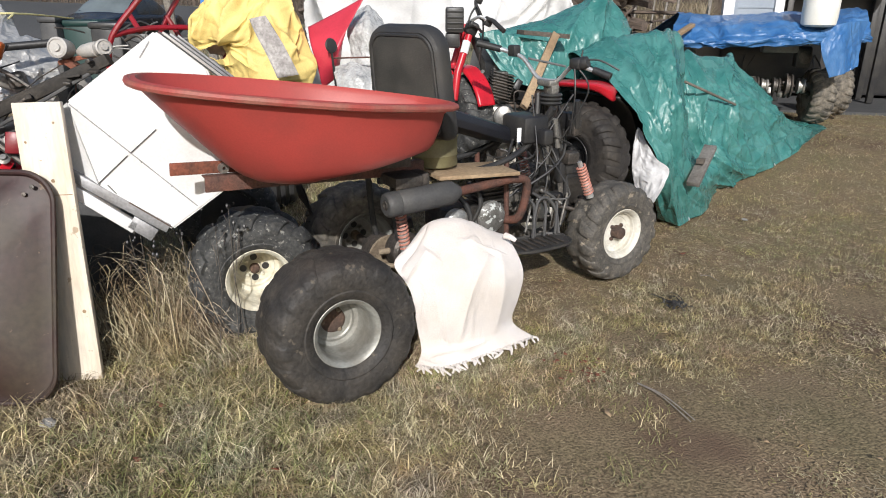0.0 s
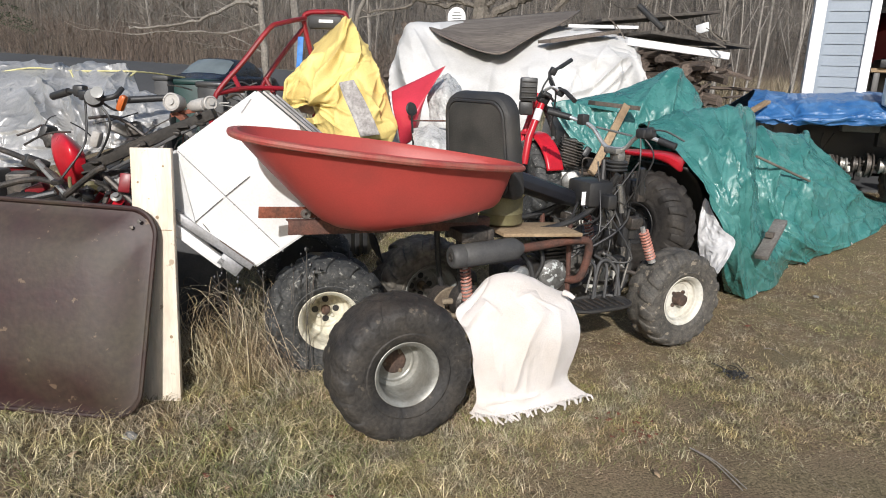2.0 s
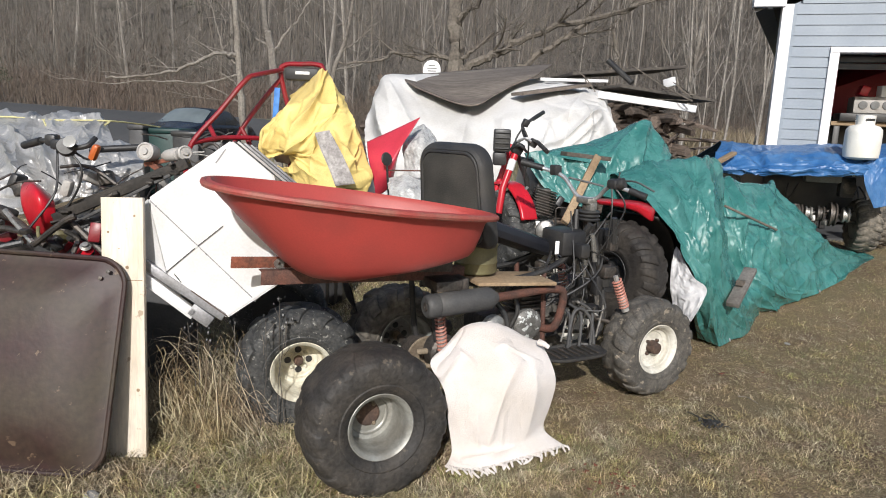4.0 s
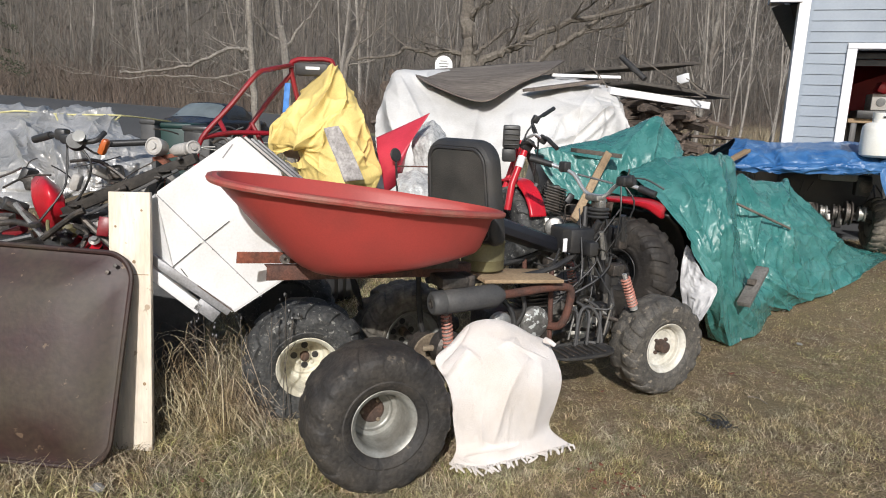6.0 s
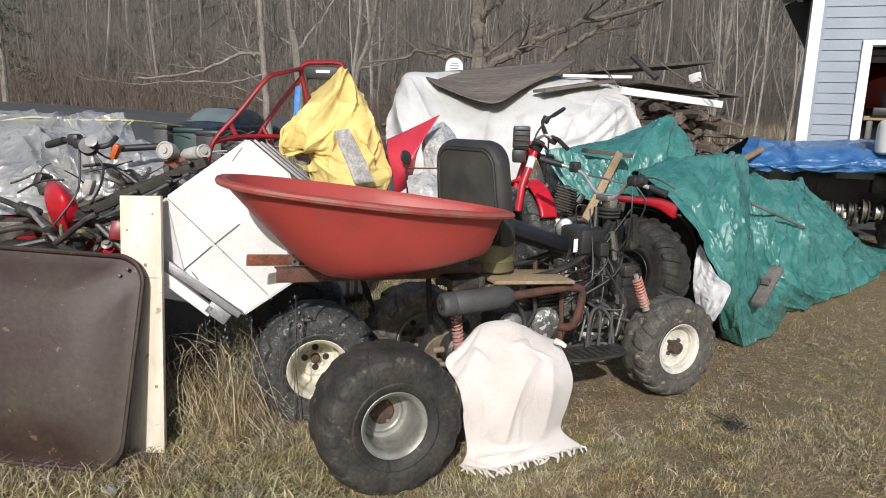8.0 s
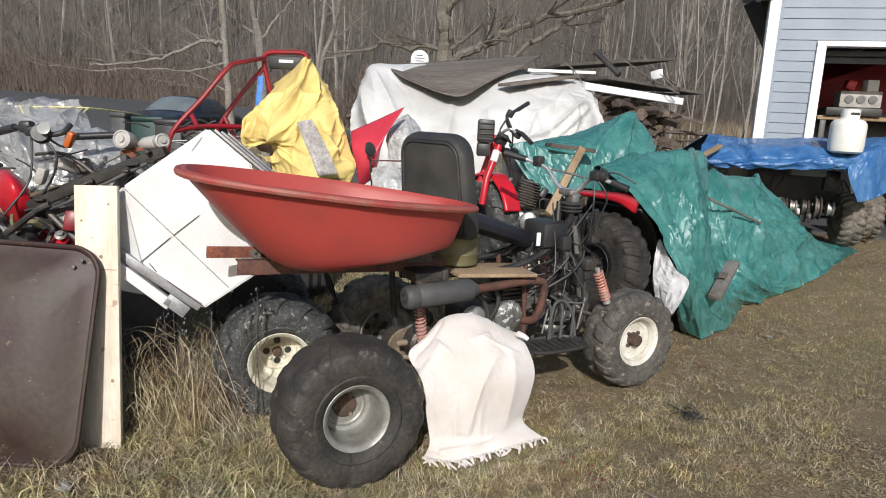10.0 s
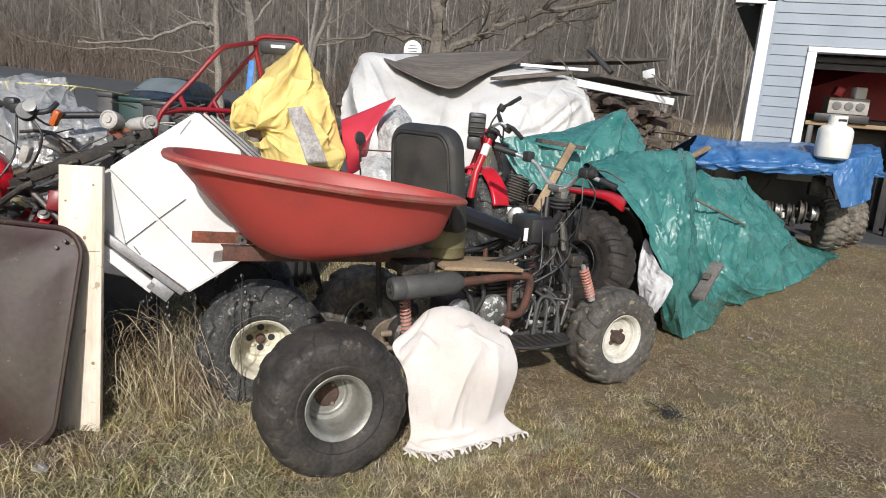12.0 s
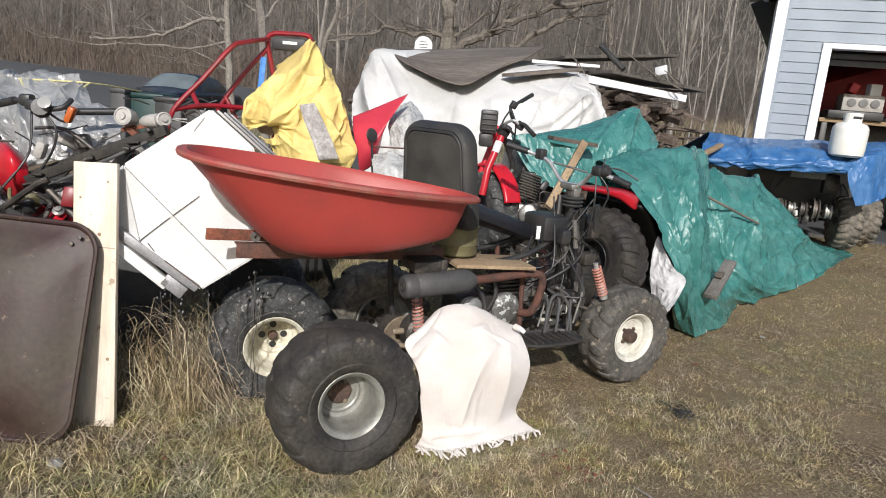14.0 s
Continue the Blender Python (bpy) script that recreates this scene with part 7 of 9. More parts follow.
    for k in range(40):
        log(rnd.uniform(-2.9, -2.55), rnd.uniform(-0.3, 0.6), 0.1 + 1.62 * k / 40, rnd.uniform(0.35, 0.6), rnd.uniform(0.09, 0.15), 90 + rnd.uniform(-60, 60), rnd.uniform(-6, 6))
    # a small arched white plaque far behind the pile
    bm = bmesh.new()
    arch = [(-0.115, 0.0), (0.115, 0.0)] + [(0.115 * math.cos(radians(15 * k)), 0.085 + 0.115 * math.sin(radians(15 * k))) for k in range(13)]
    front = [bm.verts.new((x, -0.012, z)) for x, z in arch]
    rear = [bm.verts.new((x, 0.012, z)) for x, z in arch]
    ring_faces(bm, front, rear)
    bm.faces.new(front)
    bm.faces.new(rear[::-1])
    t = thing("plaque", Matrix.Translation((-0.57, 9, 2.09)), "small white arched plaque with faded writing on a post", "plaque")
    board = part("face", bm, WHITE_TRIM, t)
    for z, w in ((0.13, 0.09), (0.095, 0.13), (0.06, 0.11)):
        bm = bmesh.new()
        box(bm, 0, -0.0145, z, w, 0.004, 0.012)
        part("writing", bm, BOX_GREY, board, "faded grey bar of writing")
    bm = bmesh.new()
    tube(bm, [(0, 0, 0), (0, 0, -2.05)], 0.03, 8)
    part("post", bm, OLD_WOOD, t)


build_covered_pile()


def build_green():
    """Green poly tarp over a quad, open at its front wheel, spread over the lawn."""
    cage = [
        [(1.12, 5.6, 0.68), (1.5, 5.7, 0.7), (1.9, 5.9, 0.6), (2.2, 6.1, 0.55), (2.6, 6.4, 0.5), (3, 6.7, 0.45), (3.3, 7, 0.4), (3.6, 7.1, 0.35)],
        [(1, 4.75, 1.18), (1.32, 4.75, 1.26), (1.7, 4.85, 1.34), (1.95, 5.34, 1.22), (2.12, 5.6, 1.11), (2.62, 5.9, 1.09), (2.8, 6.2, 1.04), (3.18, 6.5, 0.788)],
        [(1.15, 4.3, 1.04), (1.39, 4.38, 1.08), (1.6, 4.5, 1.1), (2, 5.18, 0.964), (2.14, 5.3, 0.936), (2.51, 5.6, 0.923), (2.94, 6.1, 0.863), (3.35, 6.5, 0.617)],
        [(1.28, 4.12, 0.854), (1.43, 4.2, 0.877), (1.61, 4.38, 0.861), (2.02, 5.08, 0.755), (2.16, 5.15, 0.752), (2.53, 5.45, 0.728), (3.09, 6, 0.675), (3.61, 6.6, 0.42)],
        [(1.32, 4.06, 0.732), (1.48, 4.15, 0.702), (1.66, 4.35, 0.654), (2.05, 5.02, 0.586), (2.18, 5.05, 0.612), (2.59, 5.4, 0.572), (3.19, 5.95, 0.532), (3.95, 6.88, 0.315)],
        [(1.43, 4.03, 0.568), (1.57, 4.16, 0.497), (1.75, 4.4, 0.429), (2.13, 5.02, 0.387), (2.26, 5.05, 0.435), (2.69, 5.4, 0.423), (3.25, 5.9, 0.425), (4.07, 6.83, 0.315)],
        [(1.55, 4.3, 0.26), (1.67, 4.28, 0.254), (1.88, 4.5, 0.211), (2.17, 4.9, 0.238), (2.39, 5.12, 0.274), (2.8, 5.42, 0.288), (3.31, 5.85, 0.323), (4.12, 6.73, 0.315)],
        [(1.68, 4.55, 0.015), (1.79, 4.37, 0.015), (2.12, 4.73, 0.018), (2.34, 5.15, 0.060), (2.59, 5.3, 0.102), (2.91, 5.46, 0.153), (3.35, 5.78, 0.238), (4.06, 6.55, 0.315)],
    ]
    fan = random.Random(17)
    rays = []
    for u, spread, n in ((0.286, 0.20, 15), (0.714, 0.22, 17)):
        for k in range(n):
            e = u + spread * (2 * (k + fan.uniform(-0.3, 0.3)) / (n - 1) - 1)
            w = fan.uniform(0.008, 0.02)
            rays.append((u + 0.12 * (e - u), 0.15 + fan.uniform(0, 0.12), max(0.02, min(0.98, e)), fan.uniform(0.55, 0.95), w * fan.choice((-0.8, 0.9, 1.4)), w * 0.6, w * 1.8))
    cloth("green_tarp", cage, GREEN, "green poly tarp covering a red quad and trailing over grass", "tarp", 280, 250, slack=0.008, seed=7.0, fold=0.007, freq=2.4, lean=0.95, across=0.3, flat=0.8, folds=330, height=0.6, grade=1.0, ground=True, creases=(*rays, (0.21, 0.15, 0.17, 0.78, 0.06, 0.03, 0.06), (0.27, 0.16, 0.30, 0.8, 0.05, 0.03, 0.05), (0.12, 0.2, 0.10, 0.7, 0.035, 0.02, 0.05), (0.41, 0.25, 0.44, 0.75, -0.07, 0.05, 0.05), (0.60, 0.16, 0.53, 0.6, 0.05, 0.03, 0.05), (0.71, 0.16, 0.66, 0.75, 0.06, 0.02, 0.06), (0.74, 0.2, 0.85, 0.8, 0.05, 0.02, 0.05), (0.8, 0.3, 0.95, 0.85, 0.04, 0.02, 0.05), (0.66, 0.4, 0.6, 0.85, 0.03, 0.015, 0.04), (0.24, 0.6, 0.22, 0.95, 0.03, 0.015, 0.03), (0.35, 0.7, 0.28, 1.0, 0.03, 0.02, 0.04)), eyelets=((0.2, 0.99), (0.5, 0.99), (0.75, 0.99), (0.95, 0.99)))
    cage = [
        [(0.86, 5.2, 0.95), (1.14, 5.5, 1.26), (1.46, 5.5, 1.34), (1.65, 5.4, 1.12)],
        [(0.45, 4.9, 1.3), (0.89, 5.2, 1.37), (1.32, 5.2, 1.56), (1.53, 5.1, 1.31)],
        [(0.48, 4.7, 1.19), (0.84, 4.85, 1.27), (1.21, 4.9, 1.27), (1.45, 4.9, 1.22)],
        [(0.72, 4.7, 0.91), (0.89, 4.72, 1.01), (1.17, 4.82, 0.95), (1.49, 4.92, 0.9)],
    ]
    cloth("green_tarp", cage, GREEN, "folded upper end of a green poly tarp behind the handlebars", "tarp", 150, 130, slack=0.02, seed=2.0, fold=0.014, freq=2.6, lean=0.6, folds=180, height=0.5, creases=((0.68, 0.3, 0.45, 0.75, 0.04, 0.02, 0.06), (0.69, 0.3, 0.72, 0.8, 0.05, 0.02, 0.05)), eyelets=((0.1, 0.5), (0.6, 0.98)))
    cage = [[(0.357, 4.6, 1.29), (0.464, 4.62, 1.31), (0.61, 4.64, 1.27), (0.816, 4.66, 1.24)], [(0.403, 4.57, 1.19), (0.511, 4.59, 1.2), (0.656, 4.61, 1.16), (0.87, 4.63, 1.14)], [(0.476, 4.54, 1.09), (0.585, 4.56, 1.09), (0.708, 4.58, 1.07), (0.89, 4.6, 1.04)], [(0.561, 4.51, 0.989), (0.656, 4.53, 0.969), (0.741, 4.55, 0.94), (0.873, 4.57, 0.927)]]
    cloth("green_tarp", cage, GREEN, "hanging end of the folded green tarp beside an engine", "tarp", 90, 80, slack=0.02, seed=8.0, fold=0.012, freq=4, lean=0.6, flat=0.5, folds=70, height=0.8)
    cage = [
        [(1.35, 4.2, 0.74), (1.36, 4.18, 0.73), (1.36, 4.15, 0.72)],
        [(1.32, 4.16, 0.64), (1.36, 4.11, 0.62), (1.38, 4.06, 0.65)],
        [(1.31, 4.12, 0.54), (1.36, 4.03, 0.53), (1.41, 3.97, 0.58)],
        [(1.31, 4.09, 0.46), (1.37, 3.98, 0.47), (1.47, 3.9, 0.54)],
        [(1.33, 4.07, 0.37), (1.38, 3.96, 0.41), (1.44, 3.88, 0.44)],
        [(1.35, 4.05, 0.28), (1.37, 3.95, 0.29), (1.39, 3.88, 0.33)],
    ]
    cloth("white_sheet", cage, WHITE_FILM, "white lining sheet bulging from under the green tarp", "sheet", 80, 110, slack=0.015, seed=3, fold=0.010, freq=4, lean=0.7, folds=110, height=0.9, grade=0.9)
    bm = bmesh.new()
    bar(bm, (1.79, 4.28, 0.34), (2.02, 4.60, 0.53), 0.085, 0.035)
    solo("wood_block", bm, GREY_WOOD, "short weathered plank weighing down the green tarp", "wood block")
    bm = bmesh.new()
    bar(bm, (1.87, 4.4, 0.47), (2, 4.62, 0.44), 0.05, 0.035)
    solo("wood_block", bm, OLD_WOOD, "small weathered offcut on the green tarp", "wood block")
    bm = bmesh.new()
    tube(bm, [(1.93, 4.98, 0.94), (2.48, 5.28, 0.73)], 0.010, 8)
    solo("stick", bm, OLD_WOOD, "thin weathered grey stick lying on the green tarp", "stick")
    # the quad underneath: wheel, red fender
    q = thing("covered_quad", pose(1.12, 4.35, 0.0, 0, 0, 35), "red quad bike mostly hidden under the green tarp", "quad bike")
    wheel(q, pose(-0.18, -0.02, 0.56, 0, 0, -82) @ OUT, 0.33, 0.25, 0.13, 0.08, RUBBER, BLACK, 22, 4, 0.015, 41)
    wheel(q, pose(-0.02, 0.9, 0.36, -90, 0, 0), 0.32, 0.25, 0.15, 0.08, DUSTY, RIM_CREAM, 18, 4, 0.012, 42)
    bm = bmesh.new()
    box(bm, 0.6, 0.45, 0.55, 1.4, 0.35, 0.35, None, 0.06)
    part("body", bm, BLACK, q)
    back = pose(1.12, 4.35, 0.0, 0, 0, 35).inverted()
    cage = [[back @ Vector(p) for p in row] for row in (
        ((0.79, 4.06, 1.01), (0.91, 4.08, 1), (1.04, 4.11, 0.97), (1.15, 4.15, 0.91), (1.19, 4.2, 0.91)),
        ((0.78, 4.05, 1.04), (0.9, 4.07, 1.03), (1.04, 4.1, 1.02), (1.15, 4.15, 0.98), (1.19, 4.2, 0.95)),
        ((0.83, 4.35, 1.02), (0.96, 4.37, 1.02), (1.12, 4.4, 1.01), (1.27, 4.45, 0.98), (1.31, 4.5, 0.94)))]
    bm = cloth_mesh(cage, 20, 8, slack=0)
    f = part("fender", bm, RED_PAINT, q, "bright red fender")
    f.modifiers.new("thickness", "SOLIDIFY").thickness = 0.012
    cage = [[(0.0, y, 0.93), (0.13, y, 0.83), (0.22, y, 0.66), (0.25, y, 0.42)] for y in (-0.17, 0.0, 0.25)]
    bm = cloth_mesh(cage, 16, 6, slack=0)
    f = part("mudguard", bm, BLACK, q, "black plastic mudguard")
    f.modifiers.new("thickness", "SOLIDIFY").thickness = 0.012


build_green()


def build_trike():
    """The red three-wheeler between the seat and the tarps."""
    t = thing("red_trike", Matrix(), "red motor trike with black lamp and tall bars", "motorbike")
    fw = Matrix.Translation((0.23, 4.5, 0.76)) @ pose(0, 0, 0, 90, 0, -58)
    wheel(t, fw, 0.27, 0.20, 0.12, 0.05, MUDDY, BLACK, 16, 4, 0.018, 51)
    bm = bmesh.new()
    tube(bm, [(0.3, 4.42, 1.36), (0.2, 4.3, 1.07), (0.18, 4.28, 0.9)], 0.024, 10)
    leg = part("fork_leg", bm, RED_PAINT, t)
    bm = bmesh.new()
    tube(bm, [(0.26, 4.37, 1.25), (0.24, 4.34, 1.18)], 0.0265, 10)
    part("fork_cover", bm, WHITE_TRIM, leg, "white band on the red fork")
    bm = bmesh.new()
    tube(bm, [(0.26, 4.55, 1.35), (0.15, 4.5, 0.98)], 0.022, 10)
    part("fork_leg", bm, RED_PAINT, t)
    bm = bmesh.new()
    c = Vector((0.18, 4.35, 1.38))
    box(bm, c.x, c.y, c.z, 0.11, 0.12, 0.15, None, 0.012)
    lamp = part("headlamp", bm, BLACK, t, "black boxy headlamp")
    for k in range(4):
        bm = bmesh.new()
        box(bm, c.x, c.y - 0.066, c.z - 0.05 + 0.034 * k, 0.095, 0.012, 0.007, None, 0.002)
        part("grille_bar", bm, MATT_BLACK, lamp)
    bm = bmesh.new()
    c = Vector((0.17, 4.36, 1.26))
    box(bm, c.x, c.y, c.z, 0.09, 0.10, 0.09, None, 0.015)
    part("bracket", bm, BLACK, t)
    for k, (p0, p1, p2) in enumerate((((0.32, 4.4, 1.47), (0.27, 4.36, 1.37), (0.32, 4.4, 1.26)), ((0.31, 4.42, 1.49), (0.36, 4.36, 1.36), (0.35, 4.45, 1.12)), ((0.27, 4.4, 1.36), (0.34, 4.34, 1.4), (0.4, 4.36, 1.35)), ((0.24, 4.4, 1.32), (0.3, 4.33, 1.35), (0.35, 4.36, 1.31)))):
        bm = bmesh.new()
        tube(bm, [p0, p1, p2], 0.006 if k < 2 else 0.010, 6, smooth=5)
        part("cable", bm, BLACK if k != 2 else CHROME, t)
    bm = bmesh.new()
    tube(bm, [(0.46, 4.2, 1.33), (0.41, 4.3, 1.38), (0.35, 4.4, 1.39), (0.32, 4.45, 1.48), (0.38, 4.55, 1.52), (0.46, 4.65, 1.57)], 0.012, 8, smooth=4)
    hb = part("handlebar", bm, BLACK, t)
    for a, b in (((0.47, 4.2, 1.32), (0.42, 4.28, 1.37)), ((0.4, 4.58, 1.53), (0.48, 4.7, 1.58))):
        bm = bmesh.new()
        tube(bm, [a, b], 0.015, 10)
        part("grip", bm, BLACK, hb)
    for c, sz in ((Vector((0.34, 4.45, 1.5)), 0.045), (Vector((0.29, 4.4, 1.33)), 0.075), (Vector((0.39, 4.36, 1.37)), 0.05)):
        bm = bmesh.new()
        box(bm, 0, 0, 0, sz, sz, sz * 1.1, Matrix.Translation(c) @ pose(0, 0, 0, 10, 25, 20), sz * 0.22)
        part("controls", bm, BLACK, hb)
    # front mudguard, tank, engine
    arc = [(radians(20 + 104 * k / 12), 0.345 - 0.02 * abs(k - 6) / 6) for k in range(13)]
    cage = [[fw @ Vector((r_ * math.cos(q_), r_ * math.sin(q_), h_)) for q_, r_ in arc] for h_ in (-0.062, -0.055, 0.0, 0.055, 0.062)]
    for row, drop in ((0, 0.94), (4, 0.94)):
        cage[row] = [fw @ Vector((r_ * drop * math.cos(q_), r_ * drop * math.sin(q_), -0.066 if row == 0 else 0.066)) for q_, r_ in arc]
    bm = cloth_mesh(cage, 36, 14, slack=0)
    f = part("mudguard", bm, RED_PAINT, t, "bright red mudguard")
    f.modifiers.new("thickness", "SOLIDIFY").thickness = 0.006
    bm = bmesh.new()
    c = Vector((0.49, 4.5, 0.97))
    box(bm, c.x, c.y, c.z, 0.10, 0.13, 0.18, None, 0.01)
    cy = part("cylinder", bm, GREASY, t, "finned engine cylinder")
    for k in range(10):
        bm = bmesh.new()
        c = Vector((0.49, 4.5, 0.97)) + Vector((-0.012 + 0.004 * k, 0, -0.085 + 0.018 * k))
        box(bm, 0, 0, 0, 0.15, 0.17, 0.006, Matrix.Translation(c) @ pose(0, 0, 0, 0, 14, 0), 0.002)
        part("fin", bm, GREASY, cy)
    bm = bmesh.new()
    c = Vector((0.49, 4.45, 0.79))
    box(bm, c.x, c.y, c.z, 0.17, 0.16, 0.13, None, 0.04)
    lathe(bm, [(0.07, 0), (0.07, 0.04), (0.05, 0.055), (0, 0.055)], 22, Matrix.Translation((c.x + 0.02, c.y - 0.1, c.z)) @ OUT)
    part("engine", bm, ALU, t)
    bm = bmesh.new()
    tube(bm, [(0.28, 4.45, 1.32), (0.38, 4.6, 1.11), (0.45, 4.6, 0.79)], 0.018, 8)
    tube(bm, [(0.29, 4.5, 1.26), (0.54, 4.7, 1.21), (0.7, 4.9, 1.1)], 0.018, 8)
    part("frame_tube", bm, BLACK, t)
    bm = bmesh.new()
    c = Vector((0.54, 4.85, 1.02))
    box(bm, 0, 0, 0, 0.34, 0.5, 0.34, Matrix.Translation(c) @ pose(0, 0, 0, 0, 12, 15), 0.06)
    part("tank", bm, BLACK, t, "dirty black tank and frame")
    for k in range(12):
        rr = random.Random(700 + k)
        c = Vector((0.49, 4.5, 0.93)) + Vector((rr.uniform(-0.14, 0.16), rr.uniform(-0.12, 0.05), rr.uniform(-0.22, 0.14)))
        bm = bmesh.new()
        if k % 2:
            tube(bm, [c, c + Vector((rr.uniform(-0.08, 0.08), rr.uniform(-0.05, 0.05), rr.uniform(-0.06, 0.12))), c + Vector((rr.uniform(-0.14, 0.14), 0, rr.uniform(-0.1, 0.18)))], rr.choice((0.005, 0.008, 0.012)), 6, smooth=4)
        else:
            box(bm, 0, 0, 0, rr.uniform(0.03, 0.08), rr.uniform(0.03, 0.06), rr.uniform(0.03, 0.08), Matrix.Translation(c) @ pose(0, 0, 0, rr.uniform(-40, 40), rr.uniform(-40, 40), 0), 0.01)
        part("fitting", bm, (BLACK, GREASY, BLACK, ALU)[k % 4], t)
    wheel(t, pose(0.55, 5.6, 0.26, 90, 0, -25), 0.26, 0.24, 0.12, 0.06, MUDDY, RIM_GREY, 16, 4, 0.014, 52)
    bm = bmesh.new()
    bar(bm, (0.6, 4.15, 0.87), (0.87, 4.6, 1.29), 0.052, 0.022, up=(0, -1, 0))
    solo("lath", bm, TAN_WOOD, "pale wooden lath leaning among the bikes", "lath")
    bm = bmesh.new()
    bar(bm, (0.63, 4.6, 1.3), (0.96, 4.7, 1.27), 0.11, 0.03)
    solo("plank", bm, OLD_WOOD, "dark weathered board lying on the folded tarp", "plank", group="planks on the pile")


build_trike()


def build_blue_quad():
    """A quad under a blue tarp, seen from behind, a gas bottle on top."""
    q = thing("blue_covered_quad", pose(3.69, 7.35, 0.335, 0, 0, -12), "quad bike seen from behind under a blue tarp", "quad bike")
    for x, y, sd in ((-0.45, -0.10, 61), (0.47, -0.42, 62), (-0.42, 0.75, 63), (0.84, 0.15, 64)):
        wheel(q, pose(x, y, 0.265, 90, 0, 90 if x > 0 else -90), 0.262, 0.22, 0.13, 0.06, TREAD_GREY, RIM_GREY, 19, 4, 0.018, sd)
    bm = bmesh.new()
    tube(bm, [(-0.385, -0.663, 0.401), (0.065, -0.723, 0.391), (0.47, -0.42, 0.265)], 0.020, 8)
    ax = part("axle", bm, GREASY, q)
    for x, r_ in ((-0.34, 0.06), (-0.25, 0.085), (-0.16, 0.065), (-0.05, 0.08), (0.06, 0.12), (0.18, 0.075)):
        bm = bmesh.new()
        lathe(bm, [(0.03, -0.035), (r_, -0.03), (r_, -0.012), (r_ * 0.8, -0.006), (r_ * 0.8, 0.012), (r_, 0.018), (r_ * 0.9, 0.035), (0.03, 0.04)], 18, pose(0.025 + x, -0.723, 0.391, 0, 90, -6))
        part("housing", bm, ALU if r_ < 0.08 else GREASY, ax)
    for i in range(9):
        rr = random.Random(300 + i)
        c = Vector((-0.035 + rr.uniform(-0.30, 0.30), -0.723 + rr.uniform(-0.06, 0.05), 0.391 + rr.uniform(-0.08, 0.08)))
        bm = bmesh.new()
        box(bm, 0, 0, 0, rr.uniform(0.03, 0.10), rr.uniform(0.03, 0.06), rr.uniform(0.03, 0.08), Matrix.Translation(c) @ pose(0, 0, 0, rr.uniform(-30, 30), rr.uniform(-30, 30), rr.uniform(0, 90)), 0.01)
        part("bracket", bm, (ALU, GREASY, GREASY)[i % 3], q)
    bm = bmesh.new()
    box(bm, 0.05, 0.55, 0.58, 1.05, 1.3, 0.50, None, 0.05)
    part("body", bm, BLACK, q)
    for k, (x, y, z, w, h) in enumerate(((-0.064, -0.780, 0.788, 0.33, 0.16), (0.434, -0.726, 0.808, 0.20, 0.16), (0.194, -0.666, 0.665, 0.14, 0.20))):
        bm = bmesh.new()
        box(bm, x, y, z, w, 0.12, h, None, 0.02)
        part("tail_box", bm, (BOX_GREY, BLACK, BLACK)[k], q)
    bm = bmesh.new()
    lathe(bm, [(0.012, -0.01), (0.020, 0.015), (0.055, -0.01), (0.062, 0.01), (0.03, 0.02), (0, 0.02)], 20, pose(0.194, -0.756, 0.665, 90, 0, 0))
    part("tow_hub", bm, GREASY, q)
    for k in range(5):
        rr = random.Random(350 + k)
        bm = bmesh.new()
        x = rr.uniform(-0.35, 0.5)
        tube(bm, [(x, -0.36, 0.66), (x + rr.uniform(-0.1, 0.1), -0.42, 0.52), (x + rr.uniform(-0.15, 0.15), -0.36, 0.36)], 0.008, 6, smooth=5)
        part("cable", bm, BLACK, q)
    cage = [
        [(2.35, 7.9, 1.0), (2.9, 8.0 - 0.25, 1.2), (3.5, 7.75, 1.2), (4.4, 7.6, 1.1)],
        [(2.59, 7, 1.4), (3.23, 7.2, 1.38), (3.95, 7.2, 1.42), (4.46, 7, 1.46)],
        [(2.41, 6.6, 1.29), (2.99, 6.5, 1.3), (3.61, 6.4, 1.31), (4.28, 6.6, 1.37)],
        [(2.34, 6.45, 1.15), (2.92, 6.3, 1.16), (3.63, 6.25, 1.23), (4.27, 6.5, 1.21)],
        [(2.38, 6.5, 1.1), (2.95, 6.35, 1.11), (3.69, 6.3, 1.15), (4.3, 6.5, 1.15)],
    ]
    cloth("blue_tarp", cage, BLUE, "creased blue poly tarp stretched over a quad", "tarp", 210, 110, slack=0.03, seed=9, fold=0.014, freq=3.5, lean=0.3, folds=420, grade=1.8, height=0.6, eyelets=((0.36, 0.98), (0.62, 0.98), (0.9, 0.98)))
    cage = [[(3.66, 6.28, 1.26), (3.89, 6.3, 1.33), (4.22, 6.5, 1.34)], [(3.65, 6.2, 1.08), (3.85, 6.22, 1.12), (4.13, 6.4, 1.15)], [(3.77, 6.2, 0.85), (3.89, 6.2, 0.88), (4.08, 6.3, 0.94)]]
    cloth("blue_tarp", cage, BLUE, "loose hanging corner of the blue poly tarp", "tarp", 80, 90, slack=0.03, seed=3, fold=0.016, freq=4, lean=0.7, folds=60, height=0.6)
    bm = bmesh.new()
    bar(bm, (2.21, 6.15, 1.18), (2.52, 6.45, 1.3), 0.06, 0.03)
    solo("wood_block", bm, TAN_WOOD, "short brown offcut tucked against the blue tarp", "wood block")
    g = thing("gas_bottle", Matrix.Translation((3.63, 6.3, 1.33)), "white steel propane bottle on the blue tarp", "gas bottle")
    bm = bmesh.new()
